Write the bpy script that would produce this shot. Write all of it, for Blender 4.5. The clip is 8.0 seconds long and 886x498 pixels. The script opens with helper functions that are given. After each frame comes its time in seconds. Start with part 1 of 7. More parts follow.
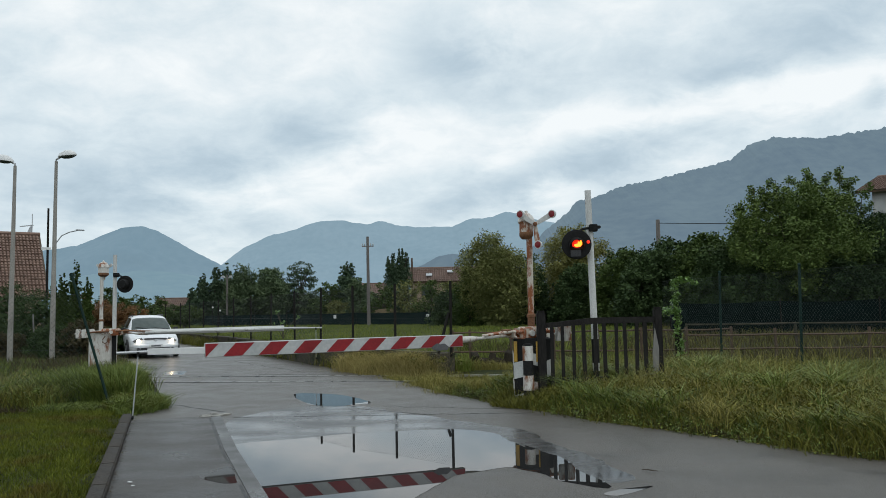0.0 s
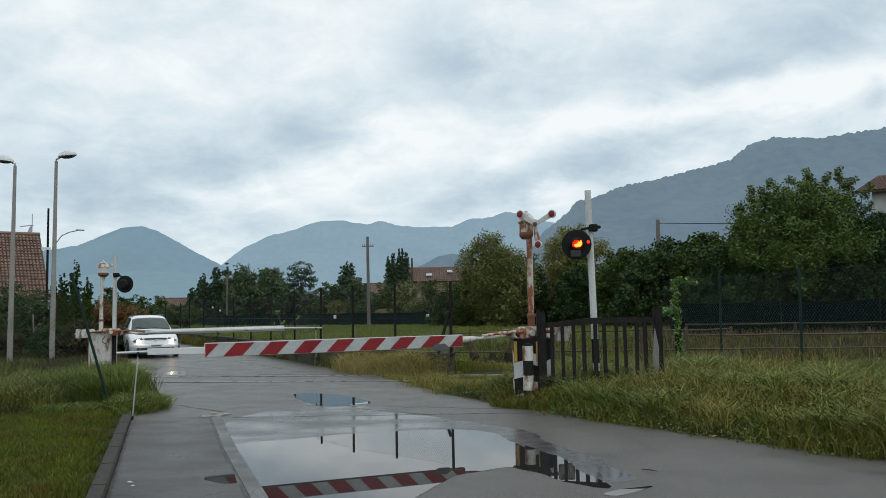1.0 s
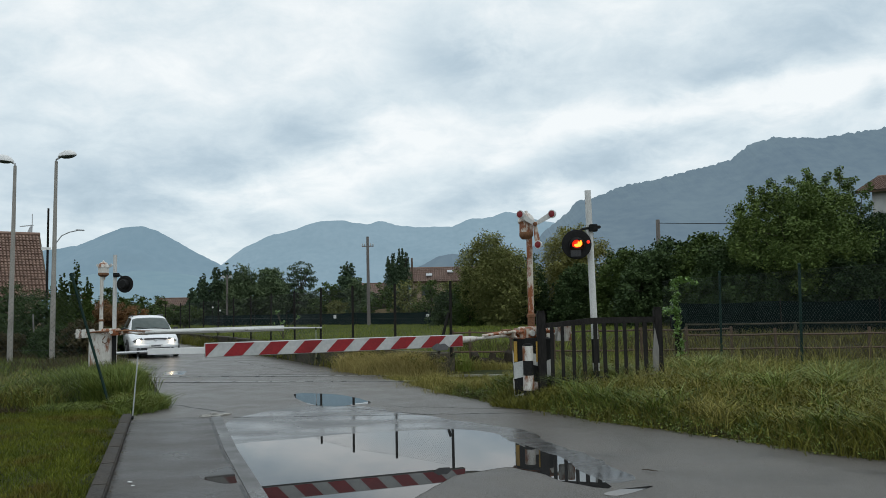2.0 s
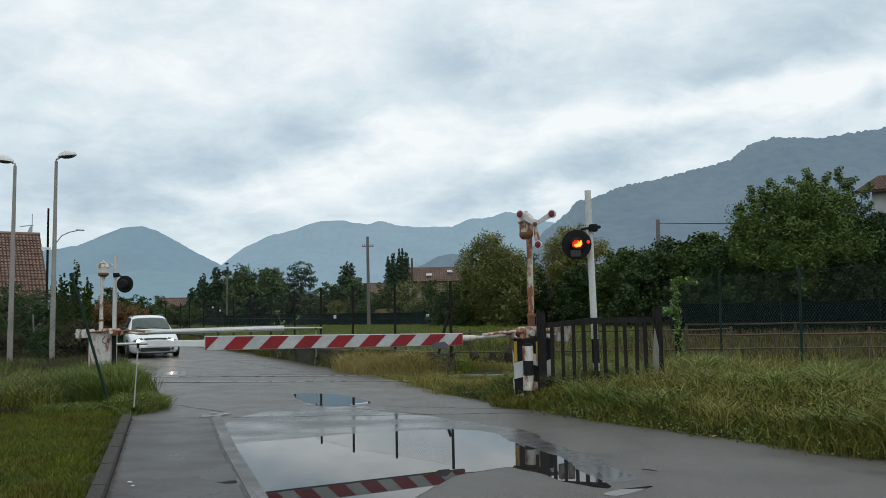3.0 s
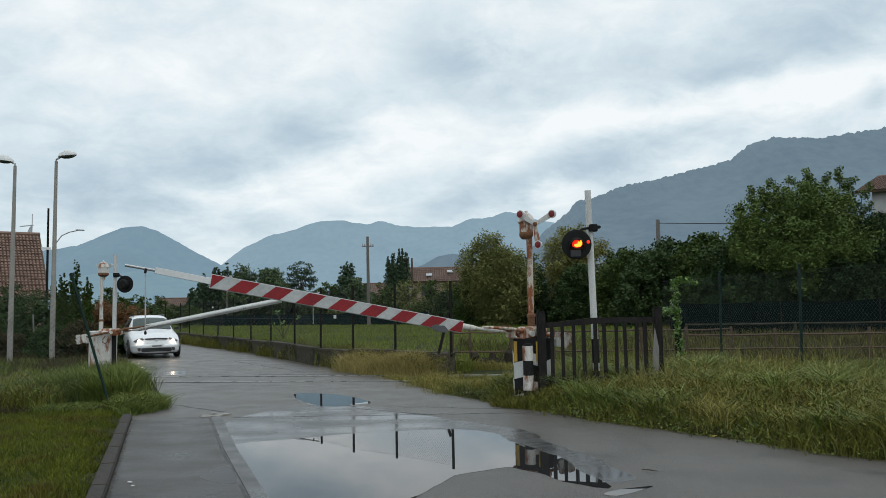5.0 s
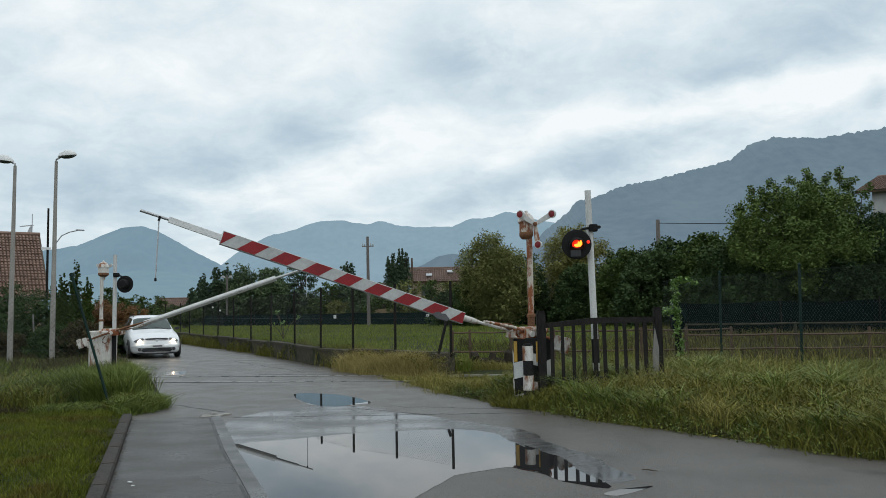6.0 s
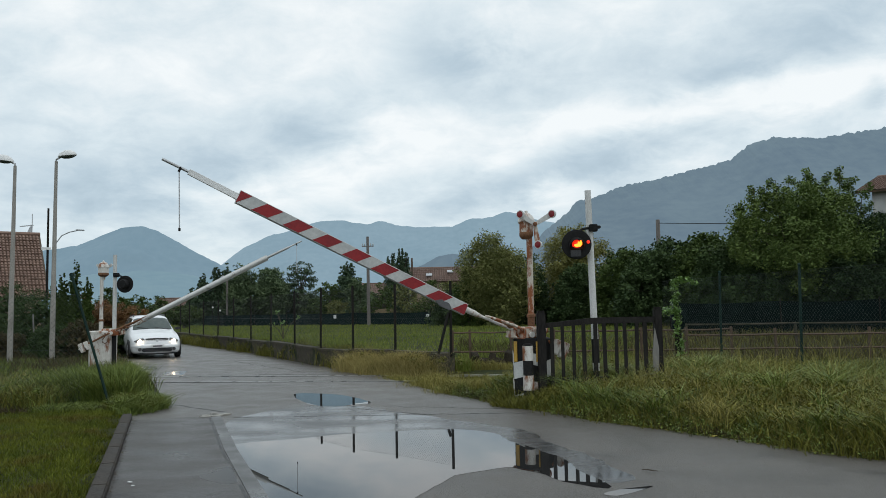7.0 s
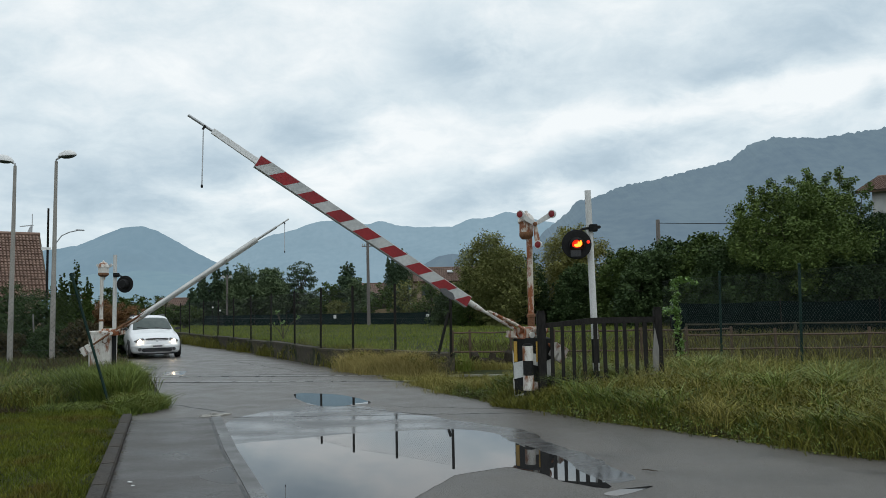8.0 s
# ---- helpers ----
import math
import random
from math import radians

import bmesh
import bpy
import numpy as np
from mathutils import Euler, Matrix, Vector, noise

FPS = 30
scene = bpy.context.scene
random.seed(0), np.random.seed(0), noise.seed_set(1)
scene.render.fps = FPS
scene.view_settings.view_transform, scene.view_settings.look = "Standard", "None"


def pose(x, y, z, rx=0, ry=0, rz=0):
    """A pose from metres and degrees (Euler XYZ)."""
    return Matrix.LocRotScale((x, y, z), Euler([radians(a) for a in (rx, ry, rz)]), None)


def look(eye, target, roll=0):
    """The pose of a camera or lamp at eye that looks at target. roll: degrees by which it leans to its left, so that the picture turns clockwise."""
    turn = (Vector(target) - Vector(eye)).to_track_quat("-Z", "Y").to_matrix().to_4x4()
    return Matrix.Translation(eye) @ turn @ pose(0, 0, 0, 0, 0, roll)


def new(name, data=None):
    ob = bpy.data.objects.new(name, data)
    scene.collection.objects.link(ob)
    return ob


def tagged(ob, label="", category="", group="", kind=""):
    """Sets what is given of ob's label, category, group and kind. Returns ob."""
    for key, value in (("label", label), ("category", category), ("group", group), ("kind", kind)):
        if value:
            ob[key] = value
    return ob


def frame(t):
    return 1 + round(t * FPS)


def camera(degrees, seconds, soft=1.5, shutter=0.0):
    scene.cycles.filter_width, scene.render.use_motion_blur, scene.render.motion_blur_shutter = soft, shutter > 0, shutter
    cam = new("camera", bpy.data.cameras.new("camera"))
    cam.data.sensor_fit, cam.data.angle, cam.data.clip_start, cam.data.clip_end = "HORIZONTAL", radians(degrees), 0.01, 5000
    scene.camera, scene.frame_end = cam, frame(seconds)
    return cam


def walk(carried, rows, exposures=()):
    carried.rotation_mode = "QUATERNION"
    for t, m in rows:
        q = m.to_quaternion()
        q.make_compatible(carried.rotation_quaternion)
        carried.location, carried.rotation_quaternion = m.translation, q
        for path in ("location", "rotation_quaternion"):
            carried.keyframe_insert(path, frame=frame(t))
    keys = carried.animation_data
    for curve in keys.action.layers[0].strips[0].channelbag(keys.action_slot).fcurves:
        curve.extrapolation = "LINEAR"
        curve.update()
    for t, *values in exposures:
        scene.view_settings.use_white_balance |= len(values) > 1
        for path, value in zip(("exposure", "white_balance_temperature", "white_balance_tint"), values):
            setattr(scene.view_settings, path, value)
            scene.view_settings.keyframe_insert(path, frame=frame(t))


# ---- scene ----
cam = camera(57.66, 8.0, soft=0.75)
EYE = pose(0, 0, 1.43, 94.37, 0, 0) @ pose(0, 0, 0, 0, 0, -1.02)
walk(cam, [(0.0, EYE), (8.0, EYE)], exposures=[(0.0, 0.0), (8.0, 0.0)])

# ---- world, sun ----
world = bpy.data.worlds.new("overcast_sky")
scene.world = world
world.use_nodes = True
wn, wl = world.node_tree.nodes, world.node_tree.links
wn.clear()


def wnode(kind, **values):
    n = wn.new(kind)
    for k, v in values.items():
        n.inputs[k].default_value = v
    return n


w_out = wn.new("ShaderNodeOutputWorld")
w_bg = wnode("ShaderNodeBackground", Strength=1.0)
w_co = wn.new("ShaderNodeTexCoord")
w_sep = wn.new("ShaderNodeSeparateXYZ")
wl.new(w_co.outputs["Generated"], w_sep.inputs[0])


def wmath(op, a, b=None, c=None, clamp=False):
    n = wn.new("ShaderNodeMath")
    n.operation, n.use_clamp = op, clamp
    for i, v in enumerate((a, b, c)):
        if v is None:
            continue
        if isinstance(v, (int, float)):
            n.inputs[i].default_value = v
        else:
            wl.new(v, n.inputs[i])
    return n.outputs[0]


# cloud deck: azimuth and height of the ray in degrees, made uneven by two sizes of billows
w_az = wmath("MULTIPLY", wmath("ARCTAN2", w_sep.outputs["X"], w_sep.outputs["Y"]), 57.296)
w_el = wmath("MULTIPLY", wmath("ARCSINE", w_sep.outputs["Z"]), 57.296)
w_up = wmath("MAXIMUM", w_sep.outputs["Z"], 0.0)
w_den = wmath("ADD", w_up, 0.32)
w_comb = wn.new("ShaderNodeCombineXYZ")
wl.new(wmath("DIVIDE", w_sep.outputs["X"], w_den), w_comb.inputs[0])
wl.new(wmath("DIVIDE", w_sep.outputs["Y"], w_den), w_comb.inputs[1])
w_comb.inputs[2].default_value = 2.4
w_big = wnode("ShaderNodeTexNoise", Scale=2.6, Detail=6.0, Roughness=0.55, Distortion=0.25)
w_fine = wnode("ShaderNodeTexNoise", Scale=7.0, Detail=8.0, Roughness=0.62, Distortion=0.3)
wl.new(w_comb.outputs[0], w_big.inputs["Vector"])
wl.new(w_comb.outputs[0], w_fine.inputs["Vector"])
w_bil = wn.new("ShaderNodeSeparateColor")
wl.new(w_fine.outputs["Color"], w_bil.inputs[0])
w_bil2 = wn.new("ShaderNodeSeparateColor")
wl.new(w_big.outputs["Color"], w_bil2.inputs[0])
w_pos = wn.new("ShaderNodeCombineXYZ")
wl.new(wmath("ADD", wmath("MULTIPLY_ADD", w_bil.outputs[0], 3.2, -1.6), wmath("MULTIPLY_ADD", w_bil2.outputs[0], 5.0, wmath("ADD", w_az, -2.5))), w_pos.inputs[0])
wl.new(wmath("ADD", wmath("MULTIPLY_ADD", w_bil.outputs[1], 2.2, -1.1), wmath("MULTIPLY_ADD", w_bil2.outputs[1], 2.6, wmath("ADD", w_el, -1.3))), w_pos.inputs[1])
w_tone = wmath("ADD", wmath("MULTIPLY_ADD", w_big.outputs["Fac"], 0.85, 0.29), wmath("MULTIPLY_ADD", w_fine.outputs["Fac"], 0.70, -0.35))
# banks of cloud: azimuth, height, half width, half height, tilt, how much lighter or darker
for az, el, wide, high, tilt, amount in (
        (-24.5, 8.5, 15.2, 5.3, 0, -0.20), (-25.9, 13.4, 12.9, 3.5, 0, -0.10),
        (-22.5, 18.3, 24.6, 7.0, 0, 0.20), (-7.3, 19.3, 11.7, 4.7, 0, 0.10), (-10.5, 13.0, 8.8, 2.9, 8, -0.26), (-21.0, 10.1, 15.2, 2.9, 0, -0.12), (-15.1, 7.6, 9.9, 2.3, 0, 0.22),
        (-5.7, 10.1, 15.2, 2.6, 12, 0.22), (0.9, 17.4, 6.4, 4.1, -10, -0.30), (21.3, 16.7, 22.2, 2.6, 6, -0.20), (18.2, 14.7, 8.8, 1.5, 8, -0.24), (14.3, 20.0, 9.9, 2.3, 0, 0.18),
        (15.9, 13.4, 19.3, 2.0, 4, 0.30), (26.6, 13.5, 9.4, 1.6, 10, 0.28), (13.2, 11.0, 11.7, 2.5, 8, -0.26), (4.0, 8.5, 7.6, 2.2, 18, -0.20), (5.2, 10.9, 5.3, 2.0, 25, 0.25),
        (8.2, 7.6, 3.5, 2.0, 0, 0.25), (-0.9, 7.2, 8.2, 1.8, 0, -0.08), (28.9, 13.0, 1.5, 1.5, 0, -0.25), (-0.8, 13.4, 7.6, 2.0, 0, 0.18), (7.1, 19.1, 7.0, 2.9, 0, 0.12)):
    w_map = wn.new("ShaderNodeMapping")
    w_map.vector_type = "TEXTURE"
    w_map.inputs["Location"].default_value = (az, el, 0)
    w_map.inputs["Rotation"].default_value = (0, 0, radians(tilt))
    w_map.inputs["Scale"].default_value = (wide, high, 1)
    wl.new(w_pos.outputs[0], w_map.inputs["Vector"])
    w_blob = wn.new("ShaderNodeTexGradient")
    w_blob.gradient_type = "SPHERICAL"
    wl.new(w_map.outputs[0], w_blob.inputs["Vector"])
    w_soft = wn.new("ShaderNodeMapRange")
    w_soft.interpolation_type = "SMOOTHSTEP"
    wl.new(w_blob.outputs["Fac"], w_soft.inputs["Value"])
    w_tone = wmath("MULTIPLY_ADD", w_soft.outputs[0], amount, w_tone)
w_ramp = wn.new("ShaderNodeValToRGB")
wl.new(w_tone, w_ramp.inputs[0])
stops = [(0.10, (0.36, 0.465, 0.545)), (0.40, (0.485, 0.595, 0.672)), (0.70, (0.675, 0.768, 0.815)), (1.0, (0.885, 0.925, 0.935))]
while len(w_ramp.color_ramp.elements) < len(stops):
    w_ramp.color_ramp.elements.new(0.5)
for e, (at, col) in zip(w_ramp.color_ramp.elements, stops):
    e.position, e.color = at, (*col, 1)
w_sky = wn.new("ShaderNodeTexSky")
w_sky.sky_type, w_sky.sun_disc = "NISHITA", False
w_sky.sun_elevation, w_sky.sun_rotation = radians(61), radians(148)
w_add = wn.new("ShaderNodeMix")
w_add.data_type, w_add.blend_type = "RGBA", "ADD"
w_add.inputs["Factor"].default_value = 0.008
wl.new(w_ramp.outputs["Color"], w_add.inputs["A"])
wl.new(w_sky.outputs["Color"], w_add.inputs["B"])
wl.new(w_add.outputs["Result"], w_bg.inputs["Color"])
wl.new(w_bg.outputs[0], w_out.inputs["Surface"])

sun = new("sun", bpy.data.lights.new("sun", "SUN"))
sun.data.energy, sun.data.angle, sun.data.color = 0.5, radians(30), (1, 0.97, 0.92)
sun.matrix_world = look((7, -11, 24), (0, 0, 0))


# ---- materials ----
def mat(name, a, b, scale=4.0, fine=40.0, rough=(0.55, 0.75), metal=0.0, bump=0.25, spot=None, spots=(0.55, 0.65), spot_scale=3.0,
        island=0.0, ior=1.45, stretch=(1, 1, 1), depth=0.01, spec=0.5, grain=0.45):
    """A two-scale mottled surface; spot: a third colour in patches; island: how much loose pieces differ."""
    m = bpy.data.materials.new(name)
    m.use_nodes = True
    nt = m.node_tree
    n, l = nt.nodes, nt.links
    b_ = n["Principled BSDF"]
    co = n.new("ShaderNodeTexCoord")
    mp = n.new("ShaderNodeMapping")
    mp.inputs["Scale"].default_value = stretch
    l.new(co.outputs["Object"], mp.inputs["Vector"])
    n1 = n.new("ShaderNodeTexNoise")
    n1.inputs["Scale"].default_value, n1.inputs["Detail"].default_value = scale, 5
    n2 = n.new("ShaderNodeTexNoise")
    n2.inputs["Scale"].default_value, n2.inputs["Detail"].default_value = fine, 4
    for k in (n1, n2):
        l.new(mp.outputs[0], k.inputs["Vector"])
    mx = n.new("ShaderNodeMath")
    mx.operation = "MULTIPLY_ADD"
    mx.inputs[1].default_value = grain
    l.new(n2.outputs["Fac"], mx.inputs[0])
    half = n.new("ShaderNodeMath")
    half.operation = "MULTIPLY"
    half.inputs[1].default_value = 1.0 - grain
    l.new(n1.outputs["Fac"], half.inputs[0])
    l.new(half.outputs[0], mx.inputs[2])
    fac = mx.outputs[0]
    rng = n.new("ShaderNodeMapRange")
    rng.inputs["From Min"].default_value, rng.inputs["From Max"].default_value = 0.36, 0.64
    l.new(fac, rng.inputs["Value"])
    fac = rng.outputs[0]
    if island:
        ge = n.new("ShaderNodeNewGeometry")
        im = n.new("ShaderNodeMix")
        im.data_type = "FLOAT"
        im.inputs["Factor"].default_value = island
        l.new(fac, im.inputs["A"])
        l.new(ge.outputs["Random Per Island"], im.inputs["B"])
        fac = im.outputs["Result"]
    cm = n.new("ShaderNodeMix")
    cm.data_type = "RGBA"
    cm.inputs["A"].default_value, cm.inputs["B"].default_value = (*a, 1), (*b, 1)
    l.new(fac, cm.inputs["Factor"])
    colour = cm.outputs["Result"]
    if spot:
        n3 = n.new("ShaderNodeTexNoise")
        n3.inputs["Scale"].default_value, n3.inputs["Detail"].default_value = spot_scale, 8
        n3.inputs["Roughness"].default_value = 0.65
        l.new(mp.outputs[0], n3.inputs["Vector"])
        r3 = n.new("ShaderNodeMapRange")
        r3.inputs["From Min"].default_value, r3.inputs["From Max"].default_value = spots
        l.new(n3.outputs["Fac"], r3.inputs["Value"])
        c3 = n.new("ShaderNodeMix")
        c3.data_type = "RGBA"
        l.new(r3.outputs[0], c3.inputs["Factor"])
        l.new(colour, c3.inputs["A"])
        c3.inputs["B"].default_value = (*spot, 1)
        colour = c3.outputs["Result"]
    l.new(colour, b_.inputs["Base Color"])
    rr = n.new("ShaderNodeMapRange")
    rr.inputs["From Min"].default_value, rr.inputs["From Max"].default_value = 0.33, 0.67
    rr.inputs["To Min"].default_value, rr.inputs["To Max"].default_value = rough
    l.new(n1.outputs["Fac"], rr.inputs["Value"])
    l.new(rr.outputs[0], b_.inputs["Roughness"])
    b_.inputs["Metallic"].default_value, b_.inputs["IOR"].default_value = metal, ior
    b_.inputs["Specular IOR Level"].default_value = spec
    if bump:
        bp = n.new("ShaderNodeBump")
        bp.inputs["Strength"].default_value, bp.inputs["Distance"].default_value = bump, depth
        l.new(n2.outputs["Fac"], bp.inputs["Height"])
        l.new(bp.outputs[0], b_.inputs["Normal"])
    return m


def glow(name, colour, strength):
    m = bpy.data.materials.new(name)
    m.use_nodes = True
    b_ = m.node_tree.nodes["Principled BSDF"]
    b_.inputs["Base Color"].default_value = (*colour, 1)
    b_.inputs["Emission Color"].default_value = (*colour, 1)
    b_.inputs["Emission Strength"].default_value = strength
    b_.inputs["Roughness"].default_value = 0.2
    return m


M_ASPHALT = mat("wet_asphalt", (0.050, 0.044, 0.038), (0.136, 0.121, 0.105), 1.7, 75, (0.30, 0.46), bump=1.0, depth=0.012, spot=(0.040, 0.036, 0.032), spots=(0.56, 0.74), spot_scale=0.7, spec=0.62, grain=0.72)
M_PATH = mat("wet_pavement", (0.013, 0.0105, 0.009), (0.062, 0.052, 0.044), 1.5, 60, (0.27, 0.48), bump=0.8, depth=0.009, stretch=(0.9, 1.3, 1), spot=(0.017, 0.015, 0.013), spots=(0.54, 0.68), spot_scale=1.6, spec=0.42, grain=0.62)
M_SHEEN = mat("water_on_pavement", (0.017, 0.0155, 0.0145), (0.044, 0.041, 0.038), 0.9, 60, (0.0, 0.05), bump=0, ior=1.11)
M_WATER = mat("standing_water", (0.018, 0.018, 0.018), (0.03, 0.03, 0.03), 1, 20, (0.0, 0.012), bump=0, ior=1.34)
M_FILM = mat("water_film", (0.026, 0.026, 0.027), (0.055, 0.055, 0.056), 1.1, 14, (0.10, 0.36), bump=0, ior=1.38, stretch=(0.7, 1.6, 1))
M_GLOSS = mat("deeper_water_film", (0.022, 0.022, 0.022), (0.04, 0.04, 0.04), 2.2, 20, (0.10, 0.30), bump=0, ior=1.38)
M_GUTTER = mat("gutter_concrete", (0.040, 0.040, 0.040), (0.085, 0.085, 0.083), 2.5, 70, (0.25, 0.5), bump=0.2)
M_CRACK = mat("dark_joint", (0.012, 0.012, 0.012), (0.03, 0.03, 0.03), 6, 60, (0.4, 0.6))
M_KERB = mat("wet_kerb_stone", (0.026, 0.022, 0.019), (0.076, 0.066, 0.056), 4, 45, (0.6, 0.85), bump=0.6, spec=0.2)
M_SOIL = mat("grassy_soil", (0.020, 0.025, 0.008), (0.045, 0.050, 0.016), 0.6, 9, (0.8, 0.95), bump=0.5, spot=(0.040, 0.034, 0.020), spots=(0.58, 0.68), spot_scale=1.2, spec=0.15)
M_GRASS = mat("tall_grass", (0.036, 0.043, 0.007), (0.202, 0.192, 0.032), 0.5, 2, (0.5, 0.7), bump=0, island=0.85, spec=0.25)
M_GRASS_DRY = mat("dry_grass", (0.100, 0.096, 0.020), (0.390, 0.340, 0.098), 0.4, 2, (0.55, 0.75), bump=0, island=0.75, spec=0.25)
M_STRAW = mat("pale_straw", (0.150, 0.125, 0.034), (0.520, 0.430, 0.170), 0.5, 3, (0.6, 0.8), bump=0, island=0.8, spec=0.2)
M_GRASS_DARK = mat("lush_grass", (0.028, 0.054, 0.009), (0.196, 0.238, 0.046), 0.5, 2, (0.4, 0.6), bump=0, island=0.85, spec=0.3)
M_GRASS_RANK = mat("rank_grass", (0.045, 0.078, 0.014), (0.255, 0.310, 0.072), 0.6, 3, (0.45, 0.65), bump=0, island=0.85, spec=0.3)
M_LAWN = mat("lawn_grass", (0.042, 0.066, 0.006), (0.165, 0.180, 0.022), 1.6, 6, (0.5, 0.7), bump=0, island=0.45, spec=0.15, spot=(0.110, 0.092, 0.018), spots=(0.52, 0.66), spot_scale=1.3)
M_FIELD = mat("field_grass", (0.068, 0.110, 0.017), (0.246, 0.276, 0.056), 0.22, 1.5, (0.6, 0.8), bump=0, island=0.5, spec=0.2)
M_CONCRETE = mat("weathered_concrete", (0.040, 0.034, 0.025), (0.125, 0.108, 0.082), 2.0, 40, (0.75, 0.95), bump=0.8, depth=0.02, spot=(0.028, 0.034, 0.018), spots=(0.46, 0.62), spot_scale=2.2, spec=0.2)
M_RUBBLE = mat("dark_rubble", (0.014, 0.012, 0.009), (0.058, 0.048, 0.035), 4, 40, (0.8, 0.95), bump=0.9, depth=0.02, spec=0.15)
M_POLE = mat("concrete_pole", (0.22, 0.205, 0.185), (0.40, 0.38, 0.345), 1.2, 50, (0.6, 0.8), bump=0.2)
M_STEEL = mat("galvanised_steel", (0.40, 0.41, 0.42), (0.56, 0.57, 0.58), 3, 50, (0.35, 0.5), 0.5, bump=0.05)
M_RAIL = mat("rail_steel", (0.30, 0.29, 0.28), (0.46, 0.45, 0.44), 5, 60, (0.22, 0.4), 0.7, bump=0.05)
M_RUST = mat("rusty_iron", (0.095, 0.045, 0.025), (0.250, 0.118, 0.055), 6, 60, (0.7, 0.9), bump=0.3)
M_WHITE_RUST = mat("rusting_white_paint", (0.52, 0.49, 0.44), (0.72, 0.70, 0.66), 3, 30, (0.4, 0.6), bump=0.15, spot=(0.24, 0.09, 0.035), spots=(0.53, 0.62), spot_scale=4.5, stretch=(1, 1, 0.45))
M_RUST_WHITE = mat("mostly_rusted_paint", (0.46, 0.40, 0.33), (0.66, 0.61, 0.53), 3, 30, (0.5, 0.7), bump=0.2, spot=(0.25, 0.080, 0.028), spots=(0.44, 0.53), spot_scale=7, stretch=(1, 1, 0.5))
M_WHITE = mat("chipped_white_paint", (0.50, 0.50, 0.48), (0.68, 0.68, 0.66), 2.5, 40, (0.35, 0.55), bump=0.1, spot=(0.28, 0.25, 0.22), spots=(0.62, 0.70), spot_scale=6)
M_PANEL = mat("barrier_white", (0.40, 0.41, 0.405), (0.55, 0.555, 0.54), 1.6, 25, (0.35, 0.55), bump=0.05)
M_RED = mat("barrier_red", (0.195, 0.007, 0.011), (0.310, 0.014, 0.018), 2, 30, (0.3, 0.5), bump=0.05)
M_BLACK = mat("black_paint", (0.006, 0.006, 0.006), (0.018, 0.018, 0.018), 3, 40, (0.6, 0.8), bump=0.1, spec=0.25)
M_BLACK_WOOD = mat("black_stained_wood", (0.008, 0.007, 0.007), (0.032, 0.029, 0.026), 2.5, 35, (0.7, 0.9), bump=0.4, spot=(0.10, 0.095, 0.088), spots=(0.62, 0.76), spot_scale=2.5, stretch=(1, 1, 0.25), spec=0.25)
M_YELLOW = mat("worn_yellow_paint", (0.42, 0.24, 0.03), (0.60, 0.36, 0.06), 4, 40, (0.4, 0.6), spot=(0.2, 0.09, 0.03), spots=(0.58, 0.68))
M_REFLECTOR = mat("red_reflector", (0.13, 0.006, 0.010), (0.24, 0.014, 0.018), 10, 120, (0.3, 0.45), bump=0.1)
M_GREEN = mat("green_plastic_coat", (0.004, 0.018, 0.014), (0.010, 0.034, 0.027), 4, 40, (0.55, 0.75), spec=0.25)
M_NET = mat("green_shade_net", (0.005, 0.012, 0.0115), (0.012, 0.025, 0.023), 1.5, 30, (0.85, 0.95), spec=0.08)
M_NET_DARK = mat("dark_railway_net", (0.0025, 0.006, 0.0055), (0.006, 0.013, 0.012), 1.5, 30, (0.85, 0.95), spec=0.08)
M_DARKPOST = mat("dark_iron_post", (0.008, 0.008, 0.007), (0.024, 0.021, 0.018), 3, 40, (0.7, 0.9), spot=(0.07, 0.045, 0.03), spots=(0.62, 0.72), spec=0.2)
M_WEED = mat("brown_weeds", (0.030, 0.030, 0.014), (0.120, 0.095, 0.050), 0.6, 3, (0.6, 0.8), bump=0, island=0.6, spec=0.2)
M_MESH = mat("coated_mesh_wire", (0.018, 0.030, 0.027), (0.040, 0.056, 0.050), 3, 40, (0.5, 0.7), bump=0)
M_POLE_DARK = mat("weathered_grey_pole", (0.12, 0.105, 0.095), (0.21, 0.19, 0.175), 1.2, 30, (0.7, 0.9), bump=0.2, stretch=(1, 1, 0.2))
M_PALE = mat("pale_bleached_wood", (0.13, 0.125, 0.115), (0.24, 0.23, 0.21), 2, 30, (0.7, 0.9), bump=0.3, stretch=(1, 1, 0.2))
M_TAN = mat("tan_tarpaulin", (0.24, 0.17, 0.09), (0.36, 0.27, 0.16), 1, 12, (0.6, 0.8), bump=0.2)
M_FALLEN = mat("yellow_fallen_leaf", (0.30, 0.24, 0.04), (0.48, 0.40, 0.09), 8, 60, (0.5, 0.7), bump=0.1)
M_LITTER = mat("brown_leaf_litter", (0.020, 0.016, 0.010), (0.110, 0.085, 0.040), 3, 30, (0.6, 0.8), bump=0, island=0.7)
M_WIRE = mat("dull_wire", (0.05, 0.055, 0.055), (0.11, 0.115, 0.115), 3, 40, (0.5, 0.7), 0.3, bump=0)
M_BARK = mat("bark", (0.045, 0.036, 0.028), (0.10, 0.085, 0.065), 3, 18, (0.8, 0.95), bump=0.5, stretch=(1, 1, 0.3))
M_LEAF = mat("broad_leaves", (0.034, 0.06, 0.015), (0.088, 0.128, 0.031), 0.5, 3, (0.6, 0.8), bump=0, island=0.34, spec=0.2)
